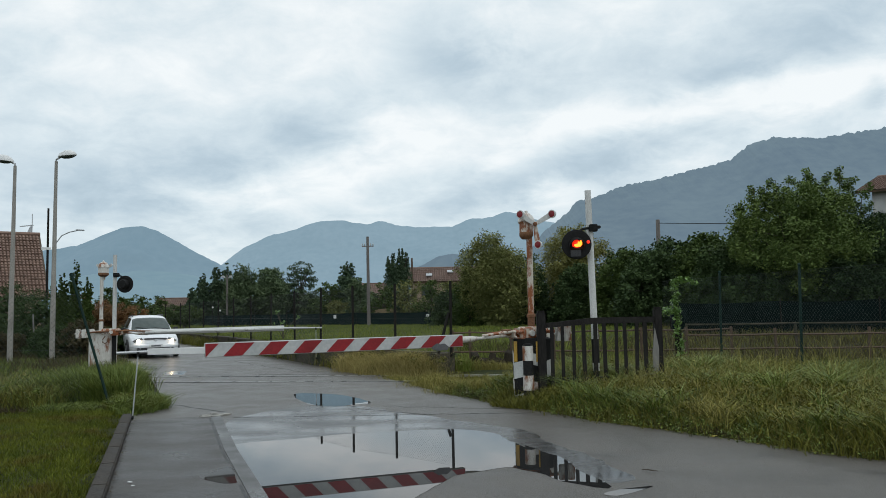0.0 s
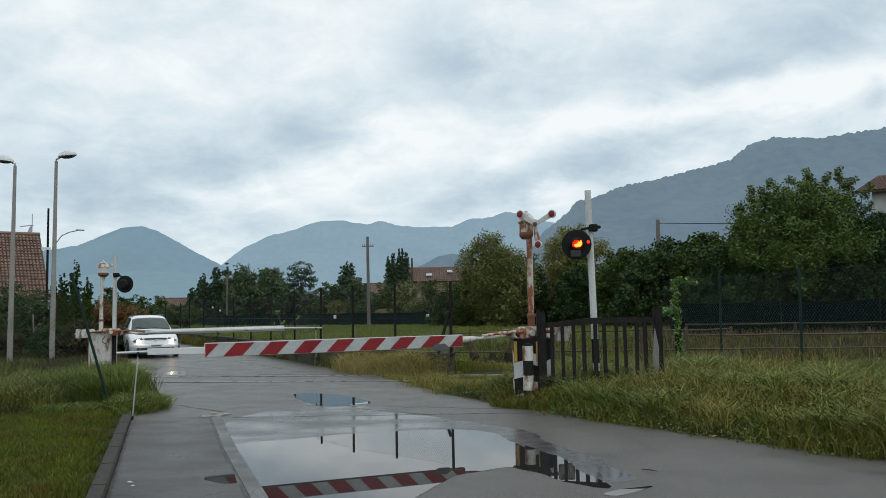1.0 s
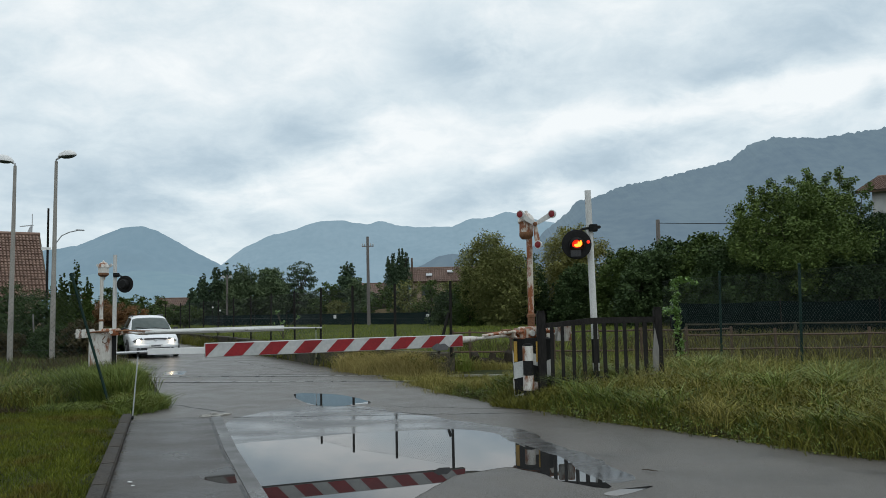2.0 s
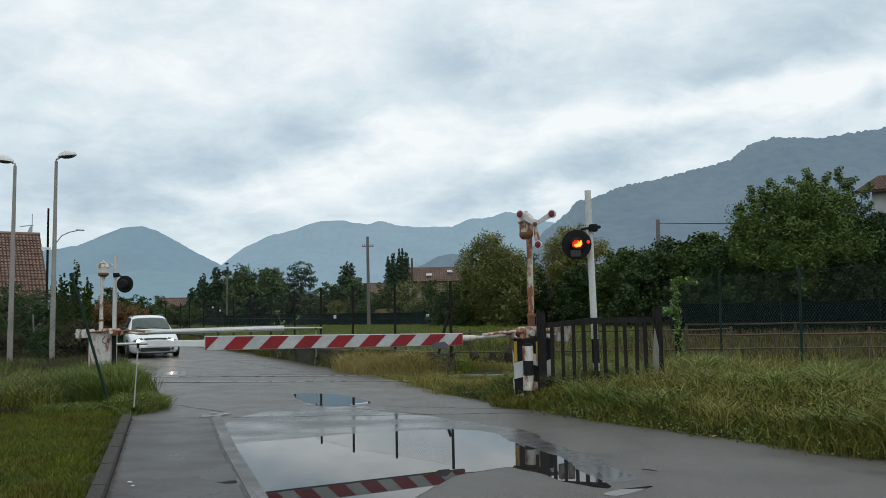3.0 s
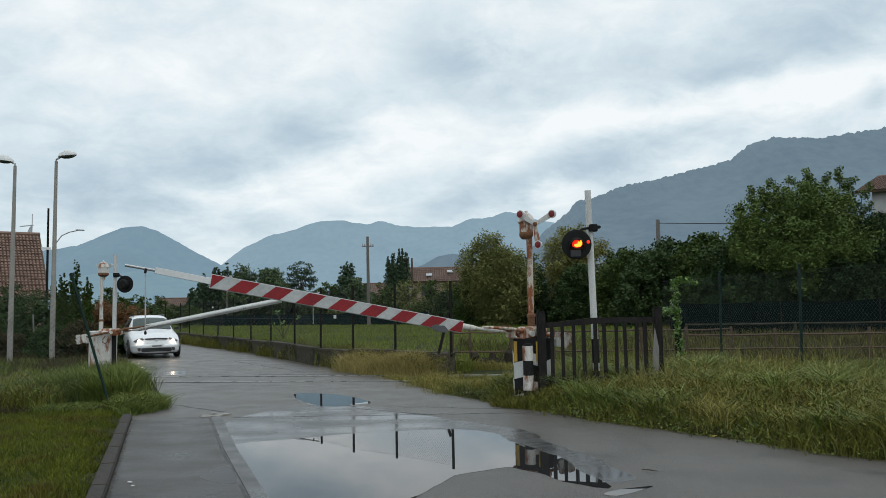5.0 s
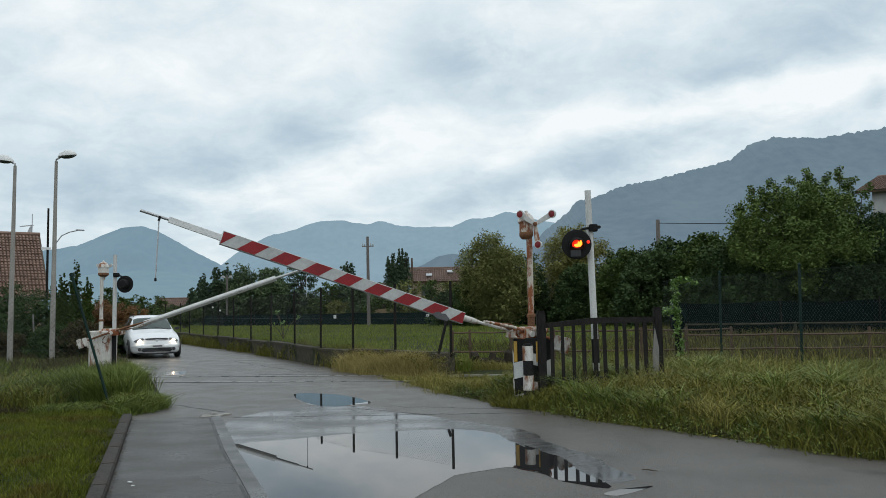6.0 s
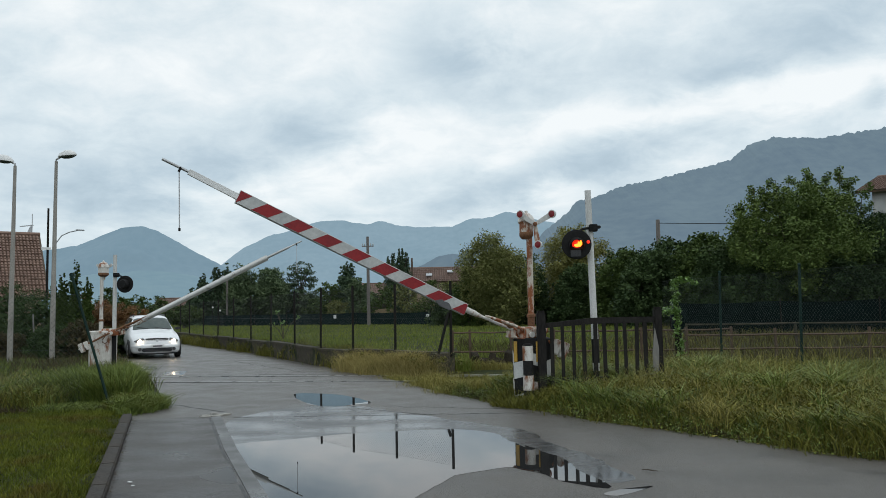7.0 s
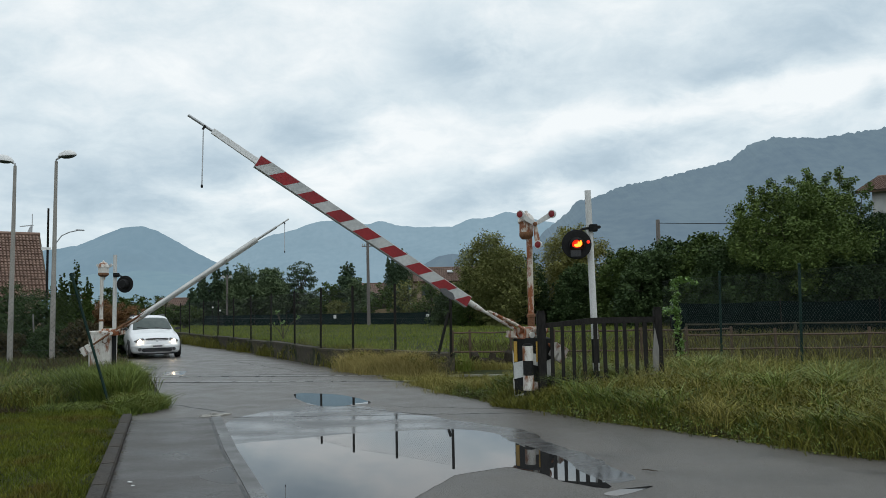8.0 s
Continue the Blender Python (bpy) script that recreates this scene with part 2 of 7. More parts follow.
M_LEAF_OLIVE = mat("olive_leaves", (0.0962, 0.1118, 0.0325), (0.26, 0.2665, 0.0962), 0.5, 3, (0.6, 0.8), bump=0, island=0.36, spec=0.2)
M_LEAF_DARK = mat("dark_leaves", (0.02645, 0.0506, 0.0184), (0.0713, 0.1081, 0.03565), 0.5, 3, (0.6, 0.8), bump=0, island=0.34, spec=0.2)
M_LEAF_FRESH = mat("fresh_leaves", (0.0546, 0.0936, 0.0234), (0.1456, 0.195, 0.052), 0.5, 3, (0.6, 0.8), bump=0, island=0.36, spec=0.2)
# Paler, greyer leaf colour carries the haze over the far garden trees.
M_GARDEN_HAZED = mat("hazed_garden_leaves", (0.0585, 0.091, 0.0468), (0.1404, 0.1885, 0.091), 0.5, 3, (0.6, 0.8), bump=0, island=0.35, spec=0.2)
M_LEAF_GOLD = mat("yellowing_leaves", (0.12, 0.126, 0.0336), (0.294, 0.276, 0.0912), 0.5, 3, (0.6, 0.8), bump=0, island=0.36, spec=0.2)
# Darker leaf colour holds the shade over the hedge behind the net.
M_HEDGE_SHADED = mat("shaded_hedge_leaves", (0.0182, 0.0377, 0.0169), (0.0546, 0.0832, 0.0312), 0.5, 3, (0.6, 0.8), bump=0, island=0.3, spec=0.15)
M_NEEDLE = mat("conifer_needles", (0.0425, 0.0725, 0.045), (0.1025, 0.1438, 0.07875), 0.5, 3, (0.7, 0.9), bump=0, island=0.5, spec=0.15)
M_RUSSET = mat("russet_leaves", (0.070, 0.040, 0.012), (0.280, 0.125, 0.035), 0.5, 3, (0.5, 0.7), bump=0, island=0.6)
M_VINE = mat("vine_leaves", (0.07, 0.15, 0.03), (0.20, 0.32, 0.08), 1, 5, (0.35, 0.5), bump=0, island=0.6)
M_TILE = mat("clay_roof_tile", (0.140, 0.084, 0.064), (0.300, 0.198, 0.152), 1.5, 20, (0.6, 0.8), bump=0.3, island=0.4)
M_TILE_FAR = mat("brown_roof_tile", (0.14, 0.090, 0.072), (0.23, 0.150, 0.120), 1.2, 10, (0.7, 0.85), bump=0.3)
M_PLASTER = mat("white_plaster", (0.42, 0.415, 0.40), (0.56, 0.555, 0.54), 1, 30, (0.7, 0.9), bump=0.1)
M_PLASTER_OCHRE = mat("ochre_plaster", (0.30, 0.22, 0.15), (0.42, 0.32, 0.22), 1, 30, (0.7, 0.9), bump=0.1)
M_WOOD = mat("brown_wood", (0.055, 0.035, 0.022), (0.13, 0.085, 0.055), 3, 30, (0.6, 0.8), bump=0.3, stretch=(1, 1, 0.2))
M_CAR = mat("white_car_paint", (0.83, 0.84, 0.85), (0.88, 0.89, 0.90), 0.8, 8, (0.12, 0.2), bump=0, ior=1.5)
M_TYRE = mat("tyre_rubber", (0.012, 0.012, 0.012), (0.028, 0.028, 0.028), 6, 60, (0.6, 0.8))
M_TRIM = mat("dark_plastic_trim", (0.014, 0.014, 0.015), (0.035, 0.035, 0.037), 4, 60, (0.4, 0.6), bump=0.05)
M_CARGLASS = mat("tinted_glass", (0.050, 0.066, 0.060), (0.085, 0.105, 0.096), 0.8, 6, (0.02, 0.05), bump=0, ior=1.5)
M_LAMPGLASS = mat("headlight_glass", (0.06, 0.06, 0.065), (0.12, 0.12, 0.125), 5, 30, (0.05, 0.12), bump=0, ior=1.5)
M_HEADLIGHT = glow("lit_headlight", (1.0, 0.78, 0.52), 20.0)
M_REDLIGHT = glow("lit_red_lens_and_glint", (1.0, 0.03, 0.008), 0.75)
M_AMBER = glow("lit_lamp_core", (1.0, 0.22, 0.015), 3.2)
M_SIGN_WHITE = mat("white_sheet", (0.70, 0.70, 0.69), (0.80, 0.80, 0.79), 2, 20, (0.4, 0.6), bump=0)


def hazed_slope(name, a, b, air, amount):
    """Wooded slopes; a steady bluish glow stands in for kilometres of damp, scattering air."""
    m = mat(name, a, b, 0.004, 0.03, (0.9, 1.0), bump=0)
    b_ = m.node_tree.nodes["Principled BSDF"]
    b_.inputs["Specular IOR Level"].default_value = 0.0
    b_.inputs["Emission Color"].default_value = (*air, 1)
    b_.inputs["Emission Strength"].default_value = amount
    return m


M_HOOD = mat("grey_hood", (0.05, 0.05, 0.055), (0.10, 0.10, 0.105), 4, 40, (0.5, 0.7), bump=0.1)
# Haze is put into these hills: bluish base colours plus the glow.
M_HILL_FAR = hazed_slope("distant_range", (0.05, 0.08, 0.10), (0.09, 0.12, 0.14), (0.236, 0.338, 0.408), 0.79)
M_HILL_LEFT = hazed_slope("distant_hump", (0.04, 0.07, 0.09), (0.07, 0.10, 0.12), (0.208, 0.306, 0.376), 0.75)
M_HILL_RIGHT = hazed_slope("near_mountain", (0.035, 0.05, 0.065), (0.075, 0.095, 0.10), (0.154, 0.220, 0.278), 0.70)
M_HILL_FOOT = hazed_slope("foothill", (0.05, 0.09, 0.11), (0.08, 0.12, 0.13), (0.200, 0.292, 0.352), 0.76)


# ---- mesh helpers ----
def box(bm, size, m=None):
    m = m or Matrix()
    sx, sy, sz = (s / 2 for s in size)
    v = [bm.verts.new(m @ Vector((x * sx, y * sy, z * sz))) for x in (-1, 1) for y in (-1, 1) for z in (-1, 1)]
    for f in ((0, 1, 3, 2), (4, 6, 7, 5), (0, 4, 5, 1), (2, 3, 7, 6), (0, 2, 6, 4), (1, 5, 7, 3)):
        bm.faces.new([v[i] for i in f])
    return bm


def lathe(bm, profile, m=None, seg=16):
    """A turned shape: rings of (radius, z) round the local z axis, closed at both ends."""
    m = m or Matrix()
    rings = []
    for r, z in profile:
        rings.append([bm.verts.new(m @ Vector((r * math.cos(2 * math.pi * i / seg), r * math.sin(2 * math.pi * i / seg), z))) for i in range(seg)])
    for a, b in zip(rings, rings[1:]):
        for i in range(seg):
            bm.faces.new((a[i], a[(i + 1) % seg], b[(i + 1) % seg], b[i]))
    bm.faces.new(rings[0][::-1])
    bm.faces.new(rings[-1])
    return bm


def tube(bm, points, radii, seg=8):
    """A tube along points; radii: one number or one for each point."""
    pts = [Vector(p) for p in points]
    if isinstance(radii, (int, float)):
        radii = [radii] * len(pts)
    rings = []
    for i, p in enumerate(pts):
        d = (pts[min(i + 1, len(pts) - 1)] - pts[max(i - 1, 0)]).normalized()
        q = d.to_track_quat("Z", "Y")
        rings.append([bm.verts.new(p + q @ Vector((radii[i] * math.cos(2 * math.pi * k / seg), radii[i] * math.sin(2 * math.pi * k / seg), 0))) for k in range(seg)])
    for a, b in zip(rings, rings[1:]):
        for k in range(seg):
            bm.faces.new((a[k], a[(k + 1) % seg], b[(k + 1) % seg], b[k]))
    bm.faces.new(rings[0][::-1])
    bm.faces.new(rings[-1])
    return bm


def prism(bm, outline, depth, m=None):
    """A flat outline in local x, z, of that depth along y, centred."""
    m = m or Matrix()
    a = [bm.verts.new(m @ Vector((x, -depth / 2, z))) for x, z in outline]
    b = [bm.verts.new(m @ Vector((x, depth / 2, z))) for x, z in outline]
    n = len(outline)
    bm.faces.new(a)
    bm.faces.new(b[::-1])
    for i in range(n):
        bm.faces.new((a[i], b[i], b[(i + 1) % n], a[(i + 1) % n]))
    return bm


def loft(bm, rings, cap=True):
    made = [[bm.verts.new(Vector(p)) for p in r] for r in rings]
    n = len(rings[0])
    for a, b in zip(made, made[1:]):
        for k in range(n):
            bm.faces.new((a[k], a[(k + 1) % n], b[(k + 1) % n], b[k]))
    if cap:
        bm.faces.new(made[0][::-1])
        bm.faces.new(made[-1])
    return bm


def finish(bm, name, material, bevel=0.0, angle=38):
    bmesh.ops.recalc_face_normals(bm, faces=bm.faces)
    if bevel:
        edges = [e for e in bm.edges if len(e.link_faces) == 2 and e.calc_face_angle(0) > 0.6]
        bmesh.ops.bevel(bm, geom=edges, offset=bevel, segments=2, affect="EDGES", clamp_overlap=True)
    me = bpy.data.meshes.new(name)
    bm.to_mesh(me)
    bm.free()
    me.materials.append(material)
    me.polygons.foreach_set("use_smooth", [True] * len(me.polygons))
    me.set_sharp_from_angle(angle=radians(angle))
    return me


def part(name, bm, material, parent, label="", m=None, bevel=0.0, angle=38):
    ob = new(name, finish(bm, name, material, bevel, angle))
    ob.parent = parent
    if m is not None:
        ob.matrix_basis = m
    if label:
        tagged(ob, label)
    return ob


def thing(name, m, label, category, group="", kind=""):
    ob = new(name)
    ob.empty_display_size = 0.2
    ob.matrix_basis = m
    return tagged(ob, label, category, group, kind)


def solid(name, bm, material, label, category, m=None, group="", kind="", bevel=0.0, angle=38):
    ob = new(name, finish(bm, name, material, bevel, angle))
    if m is not None:
        ob.matrix_basis = m
    return tagged(ob, label, category, group, kind)


def raw(name, verts, faces, material, label="", category="", kind="", parent=None, smooth=False):
    me = bpy.data.meshes.new(name)
    me.from_pydata(verts, [], faces)
    me.materials.append(material)
    if smooth:
        me.polygons.foreach_set("use_smooth", [True] * len(me.polygons))
    ob = new(name, me)
    ob.parent = parent
    return tagged(ob, label, category, "", kind)


BM = bmesh.new

# ---- ground, road, water ----
RIGHT_EDGE = [(-60, 60), (-34, 57), (-18, 48), (-12.8, 40.2), (-9.05, 33.5), (-7, 29.7), (-4.71, 25.3), (-2.84, 21.7), (-1.9, 19.5), (-1.15, 17.1), (0.11, 13.9), (0.72, 12.6), (1.18, 11.8), (1.86, 10.4),
              (2.42, 9.7), (3.0, 8.86), (3.49, 8.03), (3.99, 7.45), (5.2, 6.4), (8, 4.6), (14, 2.2), (30, -2)]
LEFT_EDGE = [(-70, 54), (-44, 52), (-25, 47), (-18.2, 40), (-14, 33.5), (-11.4, 28), (-8.5, 22.7), (-6.76, 18.6), (-5.11, 14.6), (-4.48, 11.48), (-2.73, 6.48), (-0.46, 0), (1.6, -6), (5, -16)]


def edge_x(edge, y):
    ys = [p[1] for p in edge][::-1]
    xs = [p[0] for p in edge][::-1]
    return np.interp(y, ys, xs)


def ground_z(x, y):
    """The ground's height: low under the road, a verge beside it, a field behind the low wall."""
    r = (x - edge_x(RIGHT_EDGE, y)) * 0.8
    l = (edge_x(LEFT_EDGE, y) - np.where(y < 11.6, 0.15, 0.05) - x) * 0.8
    out = np.maximum(r, l)
    z = np.where(out < 0.0, -0.05, np.clip(-0.05 + out * 0.5, -0.05, 0.03))
    z = z + np.where((r > 0.15) & (y < 17), np.clip((r - 0.15) * 0.16, 0, 0.20), 0) * np.clip((17 - y) / 3, 0, 1)
    z = z + np.where((r > 0.9) & (y > 24), 0.12, 0)
    bed = np.abs(y + 0.148 * x - 17.23)
    z = np.where((out > 0) & (bed < 1.25), -0.04, z)
    return z


def build_ground():
    def steps(a, b, fine, far, growth):
        mid = list(np.arange(a, b + 1e-6, fine))
        lo, hi, s = [], [], fine
        p, q = a, b
        while q < far:
            s *= growth
            p, q = p - s, q + s
            lo.append(p), hi.append(q)
        return np.array(lo[::-1] + mid + hi)
    xs, ys = steps(-24, 26, 0.35, 4400, 1.35), steps(-8, 50, 0.35, 4400, 1.35)
    gx, gy = np.meshgrid(xs, ys)
    gz = ground_z(gx, gy)
    v = np.stack([gx, gy, gz], -1).reshape(-1, 3)
    nx = len(xs)
    f = [(j * nx + i, j * nx + i + 1, (j + 1) * nx + i + 1, (j + 1) * nx + i) for j in range(len(ys) - 1) for i in range(nx - 1)]
    raw("ground", v.tolist(), f, M_SOIL, "grassy earth of verges and fields", "ground", "structure", smooth=True)


build_ground()


def build_road():
    ys = np.concatenate([np.arange(-14, 45, 0.5), np.arange(45, 52.1, 1.0)])
    v, f, n = [], [], 14
    for y in ys:
        a, b = edge_x(LEFT_EDGE, y), edge_x(RIGHT_EDGE, y)
        for i in range(n + 1):
            x = a + (b - a) * i / n
            if i == n:
                x += 0.10 * noise.noise((y * 1.7, 3.1, 0)) + 0.05 * noise.noise((y * 5, 1.1, 0))
            v.append((x, float(y), 0.0))
    for j in range(len(ys) - 1):
        for i in range(n):
            k = j * (n + 1) + i
            f.append((k, k + 1, k + n + 2, k + n + 1))
    raw("road", v, f, M_ASPHALT, "wet grey asphalt road over the level crossing", "road", "structure", smooth=True)


build_road()


def blob(points, z, wobble, seed, step=0.12):
    """A closed outline rounded through points, with an uneven rim, filled as one flat sheet."""
    n, out = len(points), []
    for i in range(n):
        p0, p1, p2, p3 = (Vector(points[(i + k) % n]) for k in (-1, 0, 1, 2))
        cnt = max(2, int((p2 - p1).length / step))
        for k in range(cnt):
            t = k / cnt
            q = 0.5 * ((2 * p1) + (p2 - p0) * t + (2 * p0 - 5 * p1 + 4 * p2 - p3) * t * t + (3 * p1 - p0 - 3 * p2 + p3) * t ** 3)
            w = Vector((noise.noise((q.x * 2.3, q.y * 2.3, seed)), noise.noise((q.x * 2.3, q.y * 2.3, seed + 9)))) * wobble
            w += Vector((noise.noise((q.x * 8, q.y * 8, seed)), noise.noise((q.x * 8, q.y * 8, seed + 9)))) * wobble * 0.4
            out.append((q.x + w.x, q.y + w.y, z))
    bm = BM()
    bm.faces.new([bm.verts.new(p) for p in out])
    bmesh.ops.triangulate(bm, faces=bm.faces)
    return bm


def puddle(points, wobble, seed, label):
    solid("puddle", blob(points, 0.0020, wobble, seed), M_WATER, label, "puddle", kind="structure")


puddle([(-2.15, 8.35), (-2.35, 9.0), (-1.80, 9.26), (-1.26, 9.58), (-0.6, 9.72), (0.04, 9.85), (0.53, 9.52), (0.71, 8.93), (0.96, 8.2), (1.13, 7.81), (1.18, 7.18), (1.30, 6.75), (1.27, 6.5), (0.97, 6.78), (0.83, 7.09), (0.62, 7.41),
        (0.45, 7.38), (0.19, 7.2), (-0.01, 6.93), (-0.19, 6.52), (-0.4, 5.9), (-0.6, 5.2), (-1.1, 5.0), (-1.50, 6.5), (-1.82, 7.4)], 0.05, 4, "shallow rain puddle mirroring the sky")
puddle([(1.19, 6.32), (1.35, 6.46), (1.55, 6.54), (1.65, 6.56), (1.46, 6.37), (1.29, 6.25)], 0.008, 14, "sliver of rainwater beside the large puddle")
puddle([(-2.66, 14.50), (-1.85, 14.15), (-1.2, 12.95), (-1.36, 12.62), (-1.85, 12.42), (-2.34, 13.26)], 0.04, 12, "small rain puddle beside the rails")


def film(points, wobble, seed, material=M_FILM):
    solid("wet_film", blob(points, 0.0010, wobble, seed), material, "thin film of rainwater on the asphalt", "water film", kind="structure")


film([(-2.75, 9.3), (-2.9, 10.6), (-2.7, 11.9), (-2.1, 12.5), (-1.3, 12.4), (-0.7, 11.6), (0.1, 10.7), (0.9, 9.7), (1.1, 8.8), (1.45, 7.7), (1.62, 6.9), (1.45, 6.7), (1.2, 6.8), (0.9, 7.25), (0.5, 7.65), (0.05, 7.4), (-0.25, 6.8), (-0.5, 6.0), (-0.75, 5.2), (-1.2, 5.1), (-1.6, 6.5), (-2.1, 8.0)], 0.10, 31)


film([(-7.05, 20.6), (-6.6, 20.75), (-6.45, 20.1), (-6.3, 19.5), (-6.65, 19.45), (-6.95, 19.9)], 0.08, 61, M_GLOSS)
film([(-8.75, 22.9), (-8.2, 22.9), (-7.8, 21.9), (-7.55, 21.3), (-8.05, 21.35), (-8.45, 22.0)], 0.08, 63, M_GLOSS)


def rail_line(x, a):
    return a - 0.148 * x


def build_rails():
    for name, a in (("near", 16.49), ("far", 17.97)):
        bm = BM()
        prof = [(-0.035, 0.0), (0.035, 0.0), (0.035, -0.035), (0.010, -0.045), (0.010, -0.10), (0.06, -0.13), (-0.06, -0.13), (-0.010, -0.10), (-0.010, -0.045), (-0.035, -0.035)]
        ends = [(-26, rail_line(-26, a)), (34, rail_line(34, a))]
        loft(bm, [[(ex, ey + u, 0.012 + w) for u, w in prof] for ex, ey in ends])
        solid("rail", bm, M_RAIL, "worn steel rail set into the asphalt", "rail", group="rails of the track", kind="structure")
    for a, w in ((16.49 + 0.075, 0.05), (17.97 - 0.075, 0.05), (16.49 - 0.055, 0.03), (17.97 + 0.055, 0.03)):
        bm = BM()
        ends = [(-7.6, rail_line(-7.6, a)), (0.0, rail_line(0.0, a))]
        loft(bm, [[(ex, ey - w / 2, 0.003), (ex, ey + w / 2, 0.003), (ex, ey + w / 2, -0.02), (ex, ey - w / 2, -0.02)] for ex, ey in ends])
        solid("flangeway", bm, M_CRACK, "dark groove beside the rail", "groove", kind="structure")


build_rails()


def strip(name, pts, width, z, material, label, category, height=0.03, kind="structure"):
    bm, rings = BM(), []
    for i, p in enumerate(pts):
        d = (Vector(pts[min(i + 1, len(pts) - 1)]) - Vector(pts[max(i - 1, 0)])).normalized()
        n = Vector((-d.y, d.x)) * width / 2
        p = Vector(p)
        rings.append([(*(p + n), z), (*(p - n), z), (*(p - n), z - height), (*(p + n), z - height)])
    loft(bm, rings)
    return solid(name, bm, material, label, category, kind=kind)


def along(a, b, n, jit, seed):
    return [(a[0] + (b[0] - a[0]) * i / n + jit * noise.noise((i * 0.7, seed, 0)), a[1] + (b[1] - a[1]) * i / n + jit * noise.noise((i * 0.7, seed, 5))) for i in range(n + 1)]


strip("gutter", [(-3.2, 11.35), (-2.27, 8.6), (-1.47, 6.4), (0.6, 0.3), (2.6, -6)], 0.13, 0.014, M_GUTTER, "flat wet concrete gutter strip", "gutter")
strip("gutter_joint", [(-3.29, 11.33), (-2.36, 8.58), (-1.56, 6.38), (0.5, 0.3)], 0.025, 0.0095, M_CRACK, "dark joint beside the gutter", "joint", 0.01)
strip("pavement", [(-3.84, 11.3), (-2.89, 8.6), (-2.10, 6.4), (0.04, 0.3), (1.99, -6)], 1.115, 0.008, M_PATH, "wet smooth asphalt pavement", "pavement")
bm = BM()
for k in range(9):
    a = k * 2.4
    prism(bm, [(-0.07, -0.05), (0.06, -0.06), (0.09, 0.02), (0.0, 0.06), (-0.08, 0.03)], 0.03, Matrix.Translation((-3.30 + 0.10 * math.cos(a) * (k / 5), 11.55 + 0.16 * math.sin(a) * (k / 6), 0.004)) @ pose(0, 0, 0, 90, 0, k * 50))
solid("broken_kerb_end", bm, M_POLE, "crumbled pale concrete at the gutter end", "rubble", kind="structure")

# a thin patch of water on a low swelling of the pavement, which falls towards the road's near end
patch_rim = [(-2.03, 7.58), (-1.96, 7.46), (-1.83, 7.10), (-1.78, 6.92), (-1.88, 6.90), (-1.99, 6.98), (-2.12, 7.10), (-2.19, 7.24), (-2.10, 7.34), (-2.06, 7.46)]
bm = blob(patch_rim, 0.0, 0.012, 22, 0.05)
swell, rim_edges = BM(), [e for e in bm.edges if len(e.link_faces) == 1]
patch_mid = Vector((-1.92, 7.2, 0))
for vert in bm.verts:
    vert.co.z = 0.0088 + 0.0220 * (vert.co.y - 6.85)
for e in rim_edges:
    a, b = (v.co.copy() for v in e.verts)
    outer = [p + (Vector((p.x, p.y, 0)) - patch_mid).normalized() * 0.30 for p in (b, a)]
    for p in outer:
        p.x = min(p.x, -2.34 + (8.58 - p.y) * 0.3636)
    swell.faces.new([swell.verts.new(p) for p in (a - Vector((0, 0, 0.0004)), b - Vector((0, 0, 0.0004)), *(Vector((p.x, p.y, 0.0075)) for p in outer))])
bmesh.ops.remove_doubles(swell, verts=swell.verts, dist=0.002)
solid("pavement_swelling", swell, M_PATH, "slight swelling in the wet pavement", "pavement", kind="structure", angle=80)
solid("puddle", bm, M_SHEEN, "small water patch on the pavement beside the gutter", "puddle", kind="structure")


def build_kerb():
    a, b = Vector((-4.5, 11.35)), Vector((1.0, -4.6))
    d = (b - a).normalized()
    n, length = Vector((d.y, -d.x)), (b - a).length
    root = thing("kerb", Matrix(), "row of wet grey kerb stones along the lawn", "kerb", kind="structure")
    k, s = 0, 0.0
    while s < length:
        bm = BM()
        box(bm, (0.994, 0.13, 0.24))
        c = a + d * (s + 0.5) - n * 0.055
        part("kerb_stone", bm, M_KERB, root, m=pose(c.x, c.y, -0.045 + 0.006 * noise.noise((k, 2, 2)), 0, 0, math.degrees(math.atan2(d.y, d.x))), bevel=0.012)
        s, k = s + 1.0, k + 1


build_kerb()
for pts, w in ((along((-2.95, 11.3), (1.2, 11.25), 26, 0.10, 1), 0.009), (along((-0.95, 12.35), (1.35, 11.6), 12, 0.12, 4), 0.008), (along((-5.2, 13.9), (-3.3, 12.0), 12, 0.08, 8), 0.035),
               (along((-4.4, 19.2), (-1.6, 18.4), 12, 0.2, 15), 0.03), (along((-1.3, 12.1), (-0.2, 11.2), 10, 0.1, 21), 0.012), (along((-6.6, 25.0), (-3.4, 19.6), 14, 0.2, 27), 0.025)):
    strip("road_crack", pts, w, 0.003, M_CRACK, "dark wandering crack in the asphalt", "crack", 0.01)


# ---- level crossing gear ----
NEAR_TURN, FAR_TURN = 203.0, 2.0
FARTHER = Matrix.Translation((0, 0, 1.43)) @ Matrix.Scale(1.025, 4) @ Matrix.Translation((0, 0, -1.43))


